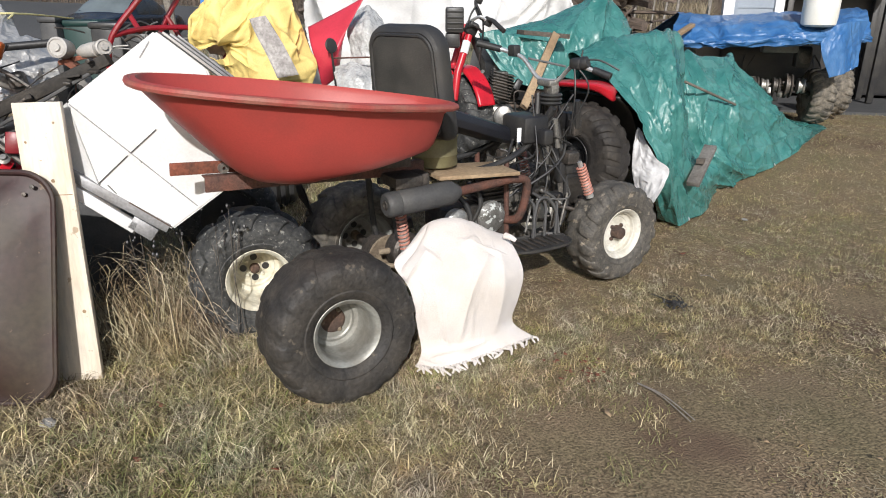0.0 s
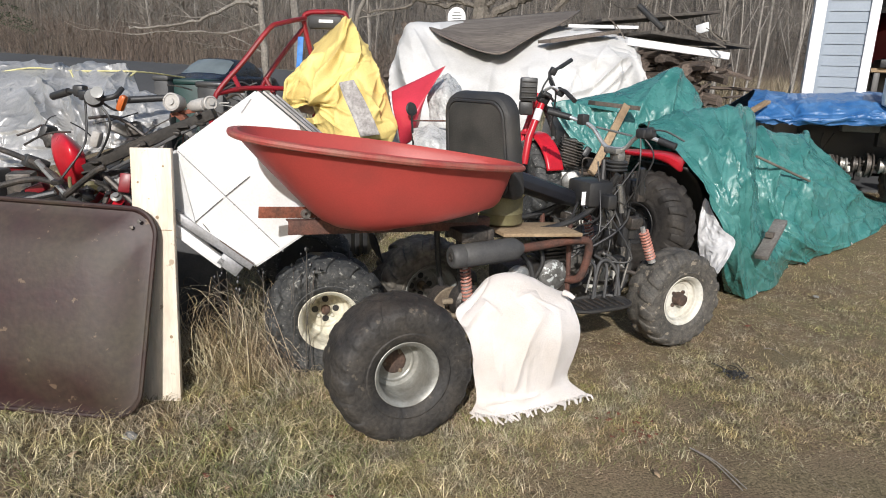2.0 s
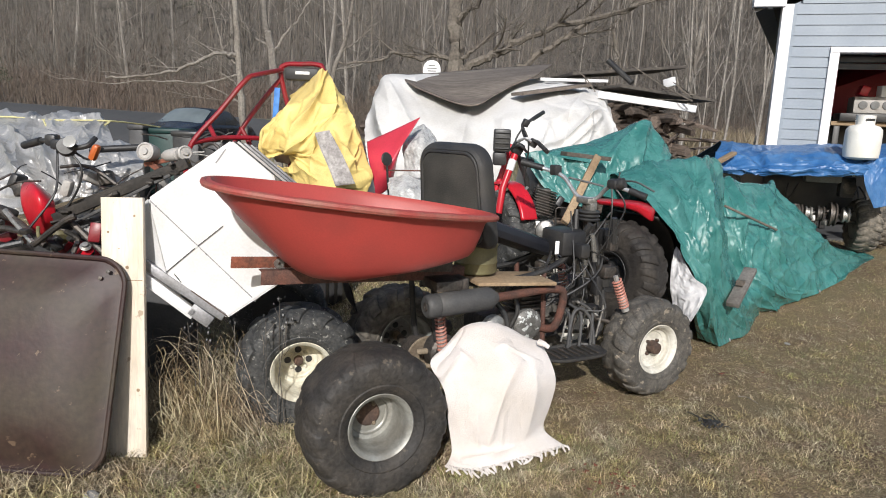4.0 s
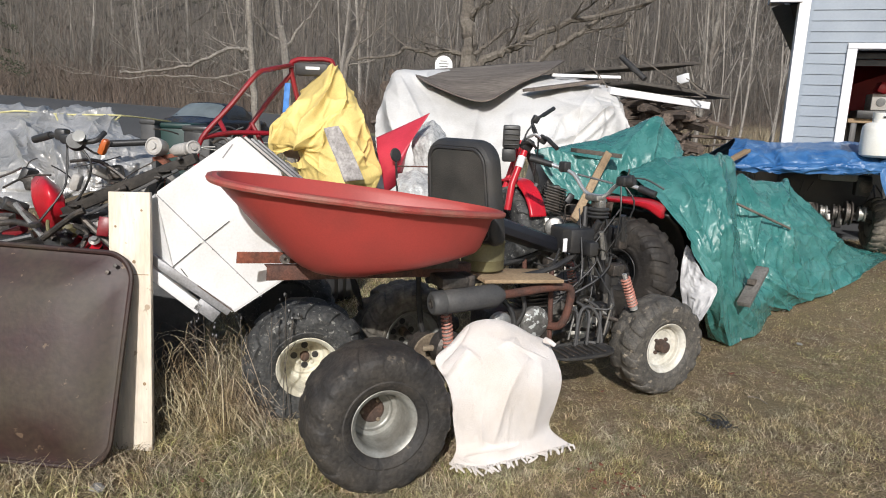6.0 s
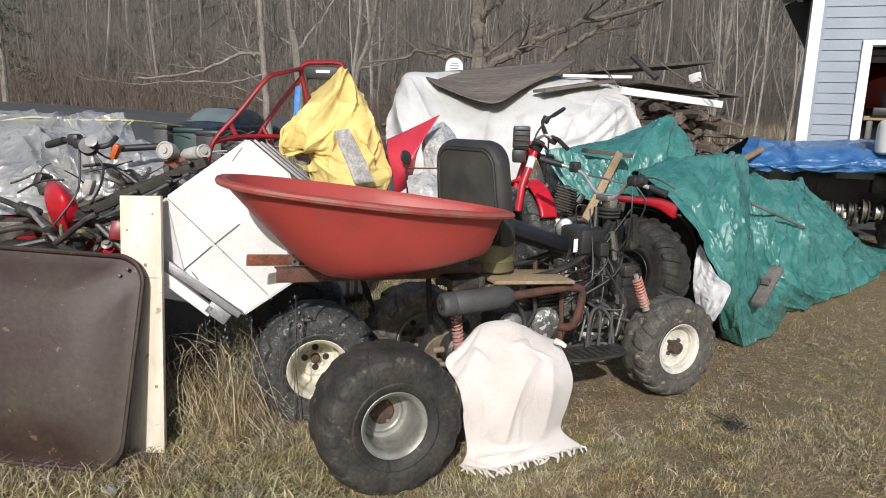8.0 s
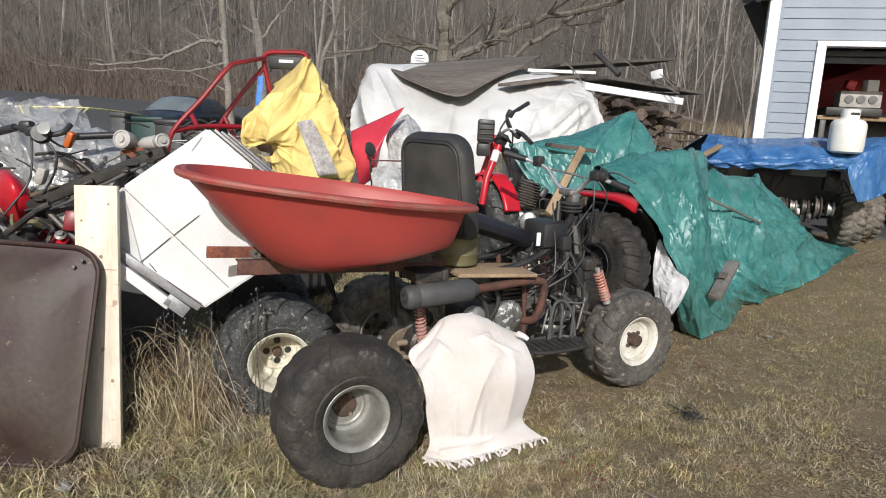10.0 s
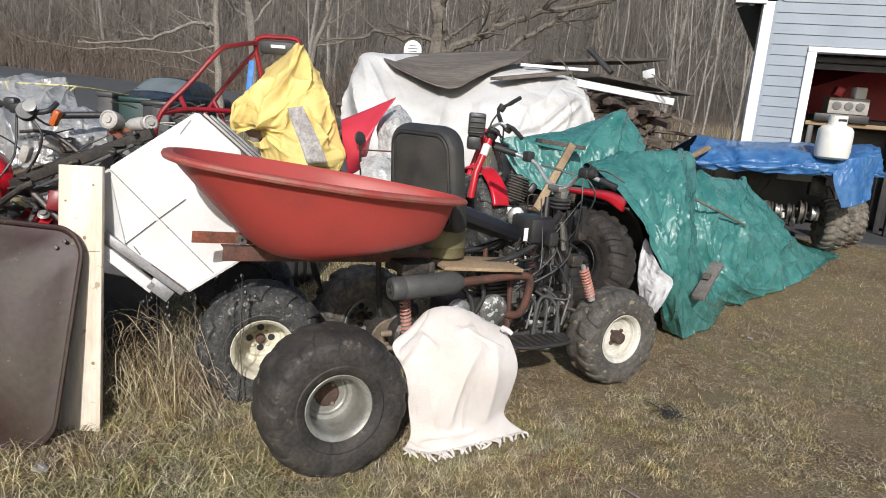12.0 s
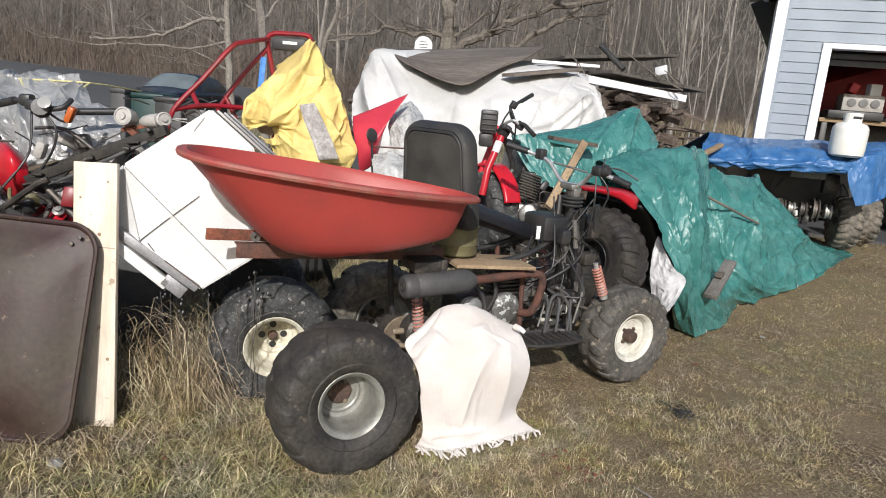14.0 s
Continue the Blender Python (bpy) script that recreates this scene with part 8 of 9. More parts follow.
    R = 0.153
    lathe(bm, [(0, -0.04), (R * 0.7, -0.04), (R * 0.95, -0.02), (R, 0.04), (R, 0.20), (R * 0.97, 0.235), (R * 0.82, 0.265), (R * 0.5, 0.28), (0, 0.285)], 40)
    part("bottle", bm, TANK_WHITE, g)
    bm = bmesh.new()
    prof = [(0.078, 0.27), (0.082, 0.365), (0.076, 0.365), (0.072, 0.27)]
    seg = 40
    rings = []
    for r, h in prof:
        rings.append([bm.verts.new((r * math.cos(2 * math.pi * i / seg), r * math.sin(2 * math.pi * i / seg), h)) for i in range(seg)])
    for a, b in zip(rings, rings[1:]):
        ring_faces(bm, a, b)
    ring_faces(bm, rings[-1], rings[0])
    part("collar", bm, TANK_WHITE, g)
    bm = bmesh.new()
    box(bm, 0.0, -0.080, 0.325, 0.08, 0.012, 0.022, None, 0.006)
    part("hand_hole", bm, BLACK, g, "dark slot in the collar")
    bm = bmesh.new()
    lathe(bm, [(0.02, 0.27), (0.02, 0.33), (0.03, 0.335), (0.03, 0.35), (0, 0.35)], 14)
    part("valve", bm, ALU, g)


build_blue_quad()


def build_left_heap():
    """Bikes, a silver tarp and loose parts at the far left."""
    cage = [
        [(-4.39, 5.2, 1.34), (-3.83, 5.2, 1.35), (-3.65, 5.2, 1.34), (-3.43, 5.2, 1.32), (-3.27, 5.2, 1.36), (-3.1, 5.2, 1.35), (-2.95, 5.2, 1.3)],
        [(-3.75, 4.4, 1.45), (-3.27, 4.4, 1.44), (-3.11, 4.4, 1.44), (-2.93, 4.4, 1.41), (-2.79, 4.4, 1.46), (-2.65, 4.4, 1.44), (-2.52, 4.4, 1.39)],
        [(-3.52, 4.1, 1.34), (-3.06, 4.1, 1.36), (-2.91, 4.1, 1.36), (-2.75, 4.1, 1.35), (-2.61, 4.1, 1.38), (-2.48, 4.1, 1.37), (-2.35, 4.1, 1.36)],
        [(-3.37, 3.9, 1.23), (-2.93, 3.9, 1.25), (-2.77, 3.9, 1.27), (-2.62, 3.9, 1.28), (-2.49, 3.9, 1.28), (-2.36, 3.9, 1.29), (-2.22, 3.9, 1.29)],
        [(-3.2, 3.68, 1.1), (-2.76, 3.68, 1.11), (-2.6, 3.68, 1.15), (-2.46, 3.68, 1.18), (-2.35, 3.68, 1.19), (-2.23, 3.68, 1.19), (-2.08, 3.68, 1.19)],
        [(-3.11, 3.55, 0.946), (-2.63, 3.55, 0.982), (-2.49, 3.55, 1.02), (-2.36, 3.55, 1.06), (-2.25, 3.55, 1.08), (-2.14, 3.55, 1.09), (-2, 3.55, 1.1)],
        [(-3.08, 3.5, 0.839), (-2.59, 3.5, 0.877), (-2.45, 3.5, 0.915), (-2.33, 3.5, 0.952), (-2.22, 3.5, 0.989), (-2.11, 3.5, 1.01), (-1.97, 3.5, 1.04)],
    ]
    cloth("silver_tarp", cage, SILVER, "crinkled silver poly tarp tied over a heap of parts", "tarp", 230, 170, grade=0.9, slack=0.008, seed=4.4, fold=0.006, freq=3.0, lean=0.4, flat=0.4, folds=170, height=0.8, eyelets=((0.3, 0.99), (0.6, 0.99), (0.85, 0.99)), creases=((0.30, 0.50, 0.26, 0.98, 0.06, 0.02, 0.04), (0.38, 0.52, 0.36, 0.98, -0.05, 0.02, 0.04), (0.50, 0.50, 0.46, 0.98, 0.06, 0.02, 0.04), (0.66, 0.52, 0.60, 0.98, 0.05, 0.015, 0.04), (0.20, 0.34, 0.42, 0.62, 0.06, 0.02, 0.05), (0.12, 0.45, 0.36, 0.85, 0.07, 0.02, 0.06), (0.98, 0.2, 0.62, 0.30, 0.035, 0.015, 0.03), (0.98, 0.2, 0.70, 0.48, 0.035, 0.012, 0.03), (0.98, 0.2, 0.85, 0.6, 0.03, 0.012, 0.03), (0.55, 0.24, 0.3, 0.30, 0.03, 0.015, 0.03), (0.62, 0.5, 0.72, 0.9, 0.05, 0.015, 0.04), (0.82, 0.45, 0.9, 0.85, 0.05, 0.015, 0.04), (0.45, 0.5, 0.55, 0.9, 0.05, 0.015, 0.05)))
    cage = [[(-2.34, 3.75, 1.31), (-2.21, 3.75, 1.3), (-2.09, 3.75, 1.3), (-1.97, 3.75, 1.27)], [(-2.25, 3.55, 1.23), (-2.11, 3.55, 1.24), (-1.98, 3.55, 1.24), (-1.86, 3.55, 1.22)], [(-2.18, 3.45, 1.14), (-2.05, 3.45, 1.16), (-1.93, 3.45, 1.16), (-1.83, 3.45, 1.17)], [(-2.14, 3.42, 1.02), (-2.03, 3.42, 1.05), (-1.91, 3.42, 1.09), (-1.8, 3.42, 1.12)]]
    cloth("silver_tarp", cage, SILVER, "crumpled loose end of the silver poly tarp", "tarp", 90, 80, slack=0.05, seed=6.2, fold=0.02, freq=5, lean=0.3, flat=0.5, folds=110, height=1.2, grade=1.0)
    for pts in ([(-3.41, 4.15, 1.35), (-3.12, 4.2, 1.41), (-2.84, 4.2, 1.4), (-2.39, 4.2, 1.41), (-2.34, 4.8, 1.37)], [(-2.84, 4.2, 1.4), (-2.66, 4, 1.29), (-2.48, 3.8, 1.25)], [(-2.39, 4.2, 1.41), (-2.4, 3.9, 1.25), (-2.1, 3.5, 1.02)]):
        bm = bmesh.new()
        tube(bm, pts, 0.006, 6, smooth=4)
        solo("rope", bm, ROPE, "thin yellow rope tied over the silver tarp", "rope")
    t = thing("old_motorbike", Matrix(), "partly dismantled motorbike with black bars and red tank", "motorbike")
    bm = bmesh.new()
    tube(bm, [(-2.37, 3.3, 1.28), (-2.26, 3.25, 1.31), (-2.11, 3.15, 1.31), (-2.02, 3.1, 1.29), (-1.93, 3.1, 1.3), (-1.91, 3.15, 1.34)], 0.013, 8, smooth=4)
    hb = part("handlebar", bm, BLACK, t)
    for a, b in (((-2.38, 3.3, 1.28), (-2.25, 3.24, 1.31)),):
        bm = bmesh.new()
        tube(bm, [a, b], 0.02, 10)
        part("grip", bm, BLACK, hb)
    bm = bmesh.new()
    c = Vector((-2.13, 3.15, 1.32))
    box(bm, c.x, c.y, c.z, 0.06, 0.06, 0.06, None, 0.015)
    c = Vector((-2.03, 3.1, 1.29))
    lathe(bm, [(0, -0.05), (0.036, -0.05), (0.046, -0.01), (0.046, 0.02), (0.040, 0.03), (0, 0.03)], 22, Matrix.Translation(c) @ pose(0, 0, 0, 75, 0, 20))
    box(bm, c.x - 0.05, c.y + 0.01, c.z + 0.012, 0.06, 0.05, 0.05, None, 0.012)
    part("instrument", bm, BLACK, hb)
    bm = bmesh.new()
    c = Vector((-1.99, 3.06, 1.32))
    lathe(bm, [(0, -0.01), (0.028, -0.01), (0.030, 0.004), (0.0, 0.008)], 22, Matrix.Translation(c) @ pose(0, 0, 0, 65, 0, 10))
    part("dial", bm, LENS, hb, "small round white dial")
    for pts in ([(-2.11, 3.15, 1.28), (-2.09, 3.1, 1.12), (-2.09, 3.05, 1.04), (-2.17, 3, 0.91), (-2.21, 3, 0.87)], [(-2, 3.1, 1.25), (-1.96, 3.1, 1.18), (-2, 3.1, 1.06), (-2.07, 3.05, 0.94)], [(-2.02, 3.1, 1.29), (-1.95, 3.15, 1.23), (-1.9, 3.2, 1.29)]):
        bm = bmesh.new()
        tube(bm, pts, 0.006, 7, smooth=4)
        part("cable", bm, BLACK, t)
    cage = [[(-2.38, 3.25, 1.07), (-2.36, 3.3, 1.1), (-2.26, 3.3, 1.03)], [(-2.3, 3.12, 1.02), (-2.17, 3.05, 1.08), (-2.11, 3.1, 1.01)], [(-2.27, 3.1, 0.94), (-2.14, 3.02, 0.97), (-2.1, 3.08, 0.92)], [(-2.29, 3.2, 0.81), (-2.19, 3.12, 0.84), (-2.18, 3.18, 0.84)]]
    bm = cloth_mesh(cage, 16, 16, slack=0)
    f = part("tank", bm, RED_PAINT, t, "bright red tank shell")
    f.modifiers.new("thickness", "SOLIDIFY").thickness = 0.03
    bm = bmesh.new()
    c = Vector((-1.89, 3.1, 1.27))
    box(bm, 0, 0, 0, 0.036, 0.045, 0.085, Matrix.Translation(c) @ pose(0, 0, 0, 0, 24, 0), 0.015)
    part("turn_signal", bm, ORANGE, t, "orange turn signal lens")
    bm = bmesh.new()
    c = Vector((-1.98, 3, 1.1))
    box(bm, 0, 0, 0, 0.05, 0.05, 0.09, Matrix.Translation(c) @ pose(0, 0, 0, 0, 20, 0), 0.02)
    part("side_cover", bm, DUSTY_WHITE, t, "grey plastic cover")
    for pts, mt in (([(-2.9, 3.3, 1.04), (-2.38, 3.1, 0.95), (-2.11, 3, 0.81)], GREASY), ([(-2.17, 3, 0.81), (-1.98, 2.95, 0.94), (-1.92, 2.95, 0.97)], GREASY), ([(-1.99, 3, 0.95), (-1.8, 3, 0.77)], GREASY),
                    ([(-2.37, 3.1, 0.96), (-2.17, 3, 0.82)], ALU), ([(-2.67, 3.1, 0.8), (-2.38, 3.1, 0.87), (-2.13, 3, 0.83)], GREASY), ([(-2.36, 2.9, 0.79), (-2.19, 2.95, 0.83)], BLACK)):
        bm = bmesh.new()
        tube(bm, pts, 0.016, 8, smooth=3)
        part("frame_tube", bm, mt, t)
    wheel(t, Matrix.Translation((-2.49, 3.2, 0.48)) @ pose(0, 0, 0, 90, 0, 10), 0.30, 0.18, 0.16, 0.05, RUBBER, RIM_GREY, 18, 4, 0.01, 71)
    # dark engine-like blocks low in the heap, added where only deep shade shows
    eng = random.Random(40)
    for i in range(12):
        x, y = -3.3 + 0.15 * i + eng.uniform(-0.04, 0.04), eng.uniform(3.35, 3.65)
        h = eng.uniform(0.74, 0.87)
        e = thing("shade_block", pose(x, y, 0, 0, 0, eng.uniform(-30, 30)), "dark engine-like block added for the shade in the heap", "engine", "scrap engines")
        bm = bmesh.new()
        box(bm, 0, 0, h * 0.4, eng.uniform(0.22, 0.32), eng.uniform(0.2, 0.3), h * 0.8, None, 0.02)
        part("crankcase", bm, (GREASY, BLACK, MATT_BLACK)[i % 3], e)
        bm = bmesh.new()
        box(bm, 0, 0, h * 0.9, 0.13, 0.14, h * 0.2, None, 0.015)
        part("cylinder_head", bm, (BLACK, GREASY, RUST_BAR)[i % 3], e)
    # tangled frame tubes, levers and cables
    tang = random.Random(23)
    lo, hi = Vector((-2.55, 3.1, 0.55)), Vector((-1.62, 3.5, 1.22))
    for i in range(34):
        a = Vector([tang.uniform(lo[k], hi[k]) for k in range(3)])
        d = Vector((tang.uniform(-0.35, 0.35), tang.uniform(-0.08, 0.08), tang.uniform(-0.28, 0.22)))
        bm = bmesh.new()
        tube(bm, [a, a + d * 0.5 + Vector((0, 0, tang.uniform(-0.05, 0.06))), a + d], tang.choice((0.003, 0.004, 0.006, 0.010)), 6, smooth=4)
        part("lever", bm, (BLACK, GREASY, BLACK, GREASY, RUST_BAR)[i % 5], t)
    for i in range(22):
        a = Vector([tang.uniform(lo[k], hi[k]) for k in range(3)])
        a.z = min(a.z, 1.12)
        bm = bmesh.new()
        box(bm, 0, 0, 0, tang.uniform(0.04, 0.12), tang.uniform(0.04, 0.09), tang.uniform(0.04, 0.10), Matrix.Translation(a) @ pose(0, 0, 0, tang.uniform(-40, 40), tang.uniform(-40, 40), tang.uniform(0, 90)), 0.012)
        part("fitting", bm, (GREASY, BLACK, ALU, BLACK, DUSTY_WHITE, GREASY, DARK_RED)[i % 7], t)
    bm = bmesh.new()
    tube(bm, [(-2.03, 3.3, 1.27), (-1.79, 3.4, 1.29)], 0.019, 10)
    part("grip", bm, BLACK, t)
    # plain black box added behind the parts to give the shade between them
    bm = bmesh.new()
    box(bm, 0, 0, 0.46, 0.66, 0.30, 0.92, None, 0.03)
    crate = solo("black_crate", bm, BLACK, "black box added as dark backing for the shade between the parts", "crate", pose(-2.03, 3.42, 0, 0, 0, 8))
    # two pale lamp shells on a bracket
    lamps = thing("lamp_pair", Matrix(), "pair of dusty grey round lamp shells on a rusty bracket", "lamps")
    for (c, r, yaw) in ((Vector((-1.66, 3.2, 1.275)), 0.046, 25), (Vector((-1.49, 3.2, 1.275)), 0.037, 70), (Vector((-1.555, 3.22, 1.265)), 0.034, 100)):
        bm = bmesh.new()
        lathe(bm, [(0, 0.055), (r * 0.35, 0.055), (r * 0.4, 0.045), (r * 0.75, 0.045), (r * 0.8, 0.05), (r, 0.045), (r, 0.02), (r * 0.9, -0.03), (r * 0.5, -0.06), (0, -0.06)], 28, Matrix.Translation(c) @ pose(0, 0, 0, 80, 0, yaw - 30))
        part("shell", bm, DUSTY_WHITE, lamps)
    bm = bmesh.new()
    bar(bm, (-1.7, 3.22, 1.21), (-1.49, 3.22, 1.26), 0.014, 0.022)
    bar(bm, (-1.66, 3.22, 1.22), (-1.62, 3.22, 1.19), 0.05, 0.03)
    part("bracket", bm, ORANGE_RUST, lamps, "rusty orange bracket")
    # the long black rail
    rail = thing("black_rail", Matrix(), "long grimy black rail lying over the heap", "rail")
    for a, b, w, h, mt in (((-2.08, 3.05, 0.94), (-1.41, 3.08, 1.24), 0.055, 0.048, RUBBER), ((-2.1, 3.1, 0.97), (-1.44, 3.12, 1.25), 0.022, 0.02, RUBBER), ((-1.98, 3.02, 0.92), (-1.47, 3.05, 1.19), 0.02, 0.015, MATT_BLACK)):
        bm = bmesh.new()
        bar(bm, a, b, w, h)
        part("bar", bm, mt, rail)
    rb = random.Random(9)
    ra, rz = Vector((-2.06, 3.03, 0.95)), Vector((-1.4, 3.05, 1.24))
    for i in range(9):
        c = ra.lerp(rz, rb.random()) + Vector((0, -0.02, rb.uniform(-0.03, 0.035)))
        bm = bmesh.new()
        box(bm, 0, 0, 0, rb.uniform(0.02, 0.07), 0.03, rb.uniform(0.012, 0.03), Matrix.Translation(c) @ pose(0, 0, 0, rb.uniform(-40, 40), rb.uniform(-40, 10), rb.uniform(-30, 30)), 0.005)
        part("clip", bm, (RUBBER, RUBBER, GREASY)[i % 3], rail)
    # loose parts
    rnd = random.Random(77)
    near, far = Vector((-2.19, 2.95, 0.78)), Vector((-1.84, 3.1, 0.89))
    looks = ((RED_PAINT, "small red plastic bike part in the heap"), (OLIVE, "small olive metal part in the heap"), (DARK_RED, "dark red plastic shell in the heap"), (GREASY, "greasy metal part in the heap"),
             (ALU, "small grey cast metal part in the heap"), (BLACK, "black plastic bike part in the heap"), (DUSTY_WHITE, "dusty white plastic part in the heap"))
    for i in range(22):
        mt, lb = looks[(0, 3, 1, 5, 2, 4, 5, 3, 6, 2, 5)[i % 11]]
        p = Vector((rnd.uniform(near.x, far.x), rnd.uniform(near.y, far.y + 0.1), rnd.uniform(near.z - 0.02, far.z)))
        w = rnd.uniform(0.025, 0.05)
        bm = bmesh.new()
        if i % 3 == 0:
            box(bm, 0, 0, 0, w * 2.0, w * 1.1, w * 0.8, None, w * 0.08)
            for v in bm.verts:
                v.co.z += 0.5 * w * noise.noise(v.co * 14 + Vector((i, 0, 0)))
        elif i % 3 == 1:
            tube(bm, [(-w * 1.6, 0, 0), (0, 0.2 * w, w * 0.9), (w * 1.4, 0, -0.3 * w)], w * 0.35, 8, smooth=4)
        else:
            lathe(bm, [(0, -w * 0.5), (w * 0.8, -w * 0.45), (w, 0), (w * 0.55, w * 0.3), (w * 0.5, w * 0.7), (0, w * 0.75)], 14)
        solo("bike_part", bm, mt, lb, "bike part", Matrix.Translation(p) @ pose(0, 0, 0, rnd.uniform(-80, 80), rnd.uniform(-80, 80), rnd.uniform(0, 180)), group="loose bike parts")
    cage = [[(-3.17, 3.6, 0.87), (-2.88, 3.6, 0.87), (-2.67, 3.6, 0.8)], [(-3.05, 3.45, 0.79), (-2.77, 3.45, 0.8), (-2.56, 3.45, 0.76)], [(-3.02, 3.4, 0.67), (-2.75, 3.4, 0.68), (-2.58, 3.4, 0.69)]]
    cloth("red_fender", cage, DARK_RED, "dark red plastic fender low in the heap", "fender", 16, 12, thick=0.006, slack=0)
    # bins and dark boxes in the middle distance
    for x, y, w, d, h, mt, lb in ((-3.13, 6.14, 0.159, 0.28, 1.36, MATT_BLACK, "grey box standing behind the silver tarp"), (-2.93, 6.3, 0.366, 0.4, 1.33, GREEN_DARK, "dark green plastic bin behind the heap"), (-2.58, 5.95, 0.266, 0.3, 1.32, BLACK, "black plastic box behind the heap"), (-2.38, 6.05, 0.234, 0.3, 1.28, BLACK, "black plastic box behind the heap")):
        t = thing("bin", pose(x, y, 0.0), lb, "bin", "bins behind the heap")
        bm = bmesh.new()
        box(bm, 0, 0, h / 2 - 0.02, w * 0.94, d * 0.94, h - 0.04, None, 0.03)
        part("body", bm, mt, t)
        bm = bmesh.new()
        box(bm, 0, 0, h - 0.025, w, d, 0.05, None, 0.018)
        part("lid", bm, mt, t)
    # bars, hoops and bright scraps strewn over the bins
    scrap = random.Random(61)
    for i in range(16):
        a = Vector((scrap.uniform(-2.75, -2.0), scrap.uniform(5.3, 5.7), scrap.uniform(0.95, 1.28)))
        d = Vector((scrap.uniform(-0.25, 0.25), scrap.uniform(-0.06, 0.06), scrap.uniform(-0.10, 0.14)))
        bm = bmesh.new()
        tube(bm, [a - d, a + Vector((0, 0, scrap.uniform(0.0, 0.10))), a + d], scrap.choice((0.006, 0.009, 0.013)), 7, smooth=5)
        solo("kart_rod", bm, (BLACK, GREASY, BLACK, ALU)[i % 4], "thin bent metal rod in the heap by the kart", "rod", group="bent rods in the heap")


build_left_heap()


# ---- small growth and litter ----
def make_weeds():
    rnd = np.random.RandomState(3)
    n = 150
    x = np.clip(rnd.normal(-1.17, 0.10, n), -1.36, -0.9)
    y = rnd.uniform(2.6, 3.0, n)
    ribbons("dry_weeds", np.stack([x, y, np.zeros(n)], 1), rnd.uniform(0.08, 0.36, n), rnd.uniform(0.2, 1.3, n), rnd.uniform(0.0010, 0.0026, n), STRAW, "tangle of tall dead straw-coloured weeds by the wheel", "weeds")
    n = 5200
    x = rnd.uniform(-1.9, 0.15, n)
    y = rnd.uniform(2.05, 3.1, n) - 0.1 * (x + 1)
    h = rnd.uniform(0.018, 0.050, n)
    ribbons("dry_grass_tufts", np.stack([x, y, np.zeros(n)], 1), h, rnd.uniform(0.6, 2.2, n), rnd.uniform(0.0014, 0.0028, n), STRAW, "long dry grass tufts round the wheels", "grass")
    # loose arching stems
    r2 = random.Random(14)
    v, f = [], []
    for _ in range(150):
        x0, y0 = r2.uniform(-1.37, -0.98), r2.uniform(2.58, 2.95)
        hh, a = 0.05 + 0.42 * r2.random() ** 1.8 * max(0.15, 1 - abs(x0 + 1.22) / 0.3), r2.uniform(0, 6.28)
        L = r2.uniform(0.10, 0.42)
        dx, dy = L * math.cos(a), L * math.sin(a) * 0.7
        if not -1.38 < x0 + dx < -0.80 or not -1.38 < x0 < -0.9:
            continue
        k = r2.uniform(0.25, 0.7)
        w = [Vector((r2.gauss(0, 0.012), r2.gauss(0, 0.012), r2.gauss(0, 0.01))) for _ in range(4)]
        pts = [Vector((x0, y0, 0)), Vector((x0 + k * 0.6 * dx, y0 + k * 0.6 * dy, hh * 0.6)) + w[0] * 1.5, Vector((x0 + k * dx, y0 + k * dy, hh)) + w[1],
               Vector((x0 + 0.85 * dx, y0 + 0.85 * dy, hh * r2.uniform(0.4, 0.95))) + w[2], Vector((x0 + dx, y0 + dy, max(0.01, hh * r2.uniform(0.0, 0.9)))) + w[3]]
        twig_tube(v, f, [tuple(p) for p in curve_points(pts, 3)], r2.uniform(0.0010, 0.0024), 0.0008, 3)
    for _ in range(1250):
        x0, y0 = r2.uniform(-1.56, -1.02), r2.uniform(2.58, 2.95)
        a = r2.uniform(0, 6.28)
        L, hh = r2.uniform(0.08, 0.34), 0.03 + 0.46 * r2.random() ** 1.7
        p0 = Vector((x0, y0, hh * r2.uniform(0, 0.9)))
        p2 = p0 + Vector((L * math.cos(a), 0.5 * L * math.sin(a), r2.uniform(-0.12, 0.12)))
        if not -1.58 < p2.x < -0.95:
            continue
        p2.z = max(0.01, p2.z)
        p1 = p0.lerp(p2, 0.5) + Vector((r2.gauss(0, 0.02), r2.gauss(0, 0.02), abs(r2.gauss(0, 0.05))))
        twig_tube(v, f, [tuple(p) for p in curve_points([Vector((x0 + r2.gauss(0, 0.13), y0, 0)), p0, p1, p2], 3)], r2.uniform(0.0010, 0.0024), 0.0008, 3)
    me = bpy.data.meshes.new("weed_stems")
    me.from_pydata(v, [], f)
    me.materials.append(STRAW)
    tagged(new("weed_stems", me), "arching dead straw stems between the wheel and board", "weeds", kind="stuff")
    # stalks with seed heads before the white panel
    r = random.Random(6)
    for i in range(7):
        x0, y0 = -1.28 + 0.075 * i + r.uniform(-0.03, 0.03), 2.72 + r.uniform(-0.05, 0.05)
        hh = r.uniform(0.45, 0.66)
        t = thing("weed_stalk", pose(x0, y0, 0, 0, 0, r.uniform(0, 360)), "thin dead weed stalk with dark seed heads", "weed", "weed stalks")
        bm = bmesh.new()
        top = Vector((r.uniform(-0.06, 0.06), r.uniform(-0.06, 0.06), hh))
        tube(bm, [(0, 0, 0), top * 0.5 + Vector((0.02, 0, 0)), top], 0.0025, 5, 0.0015)
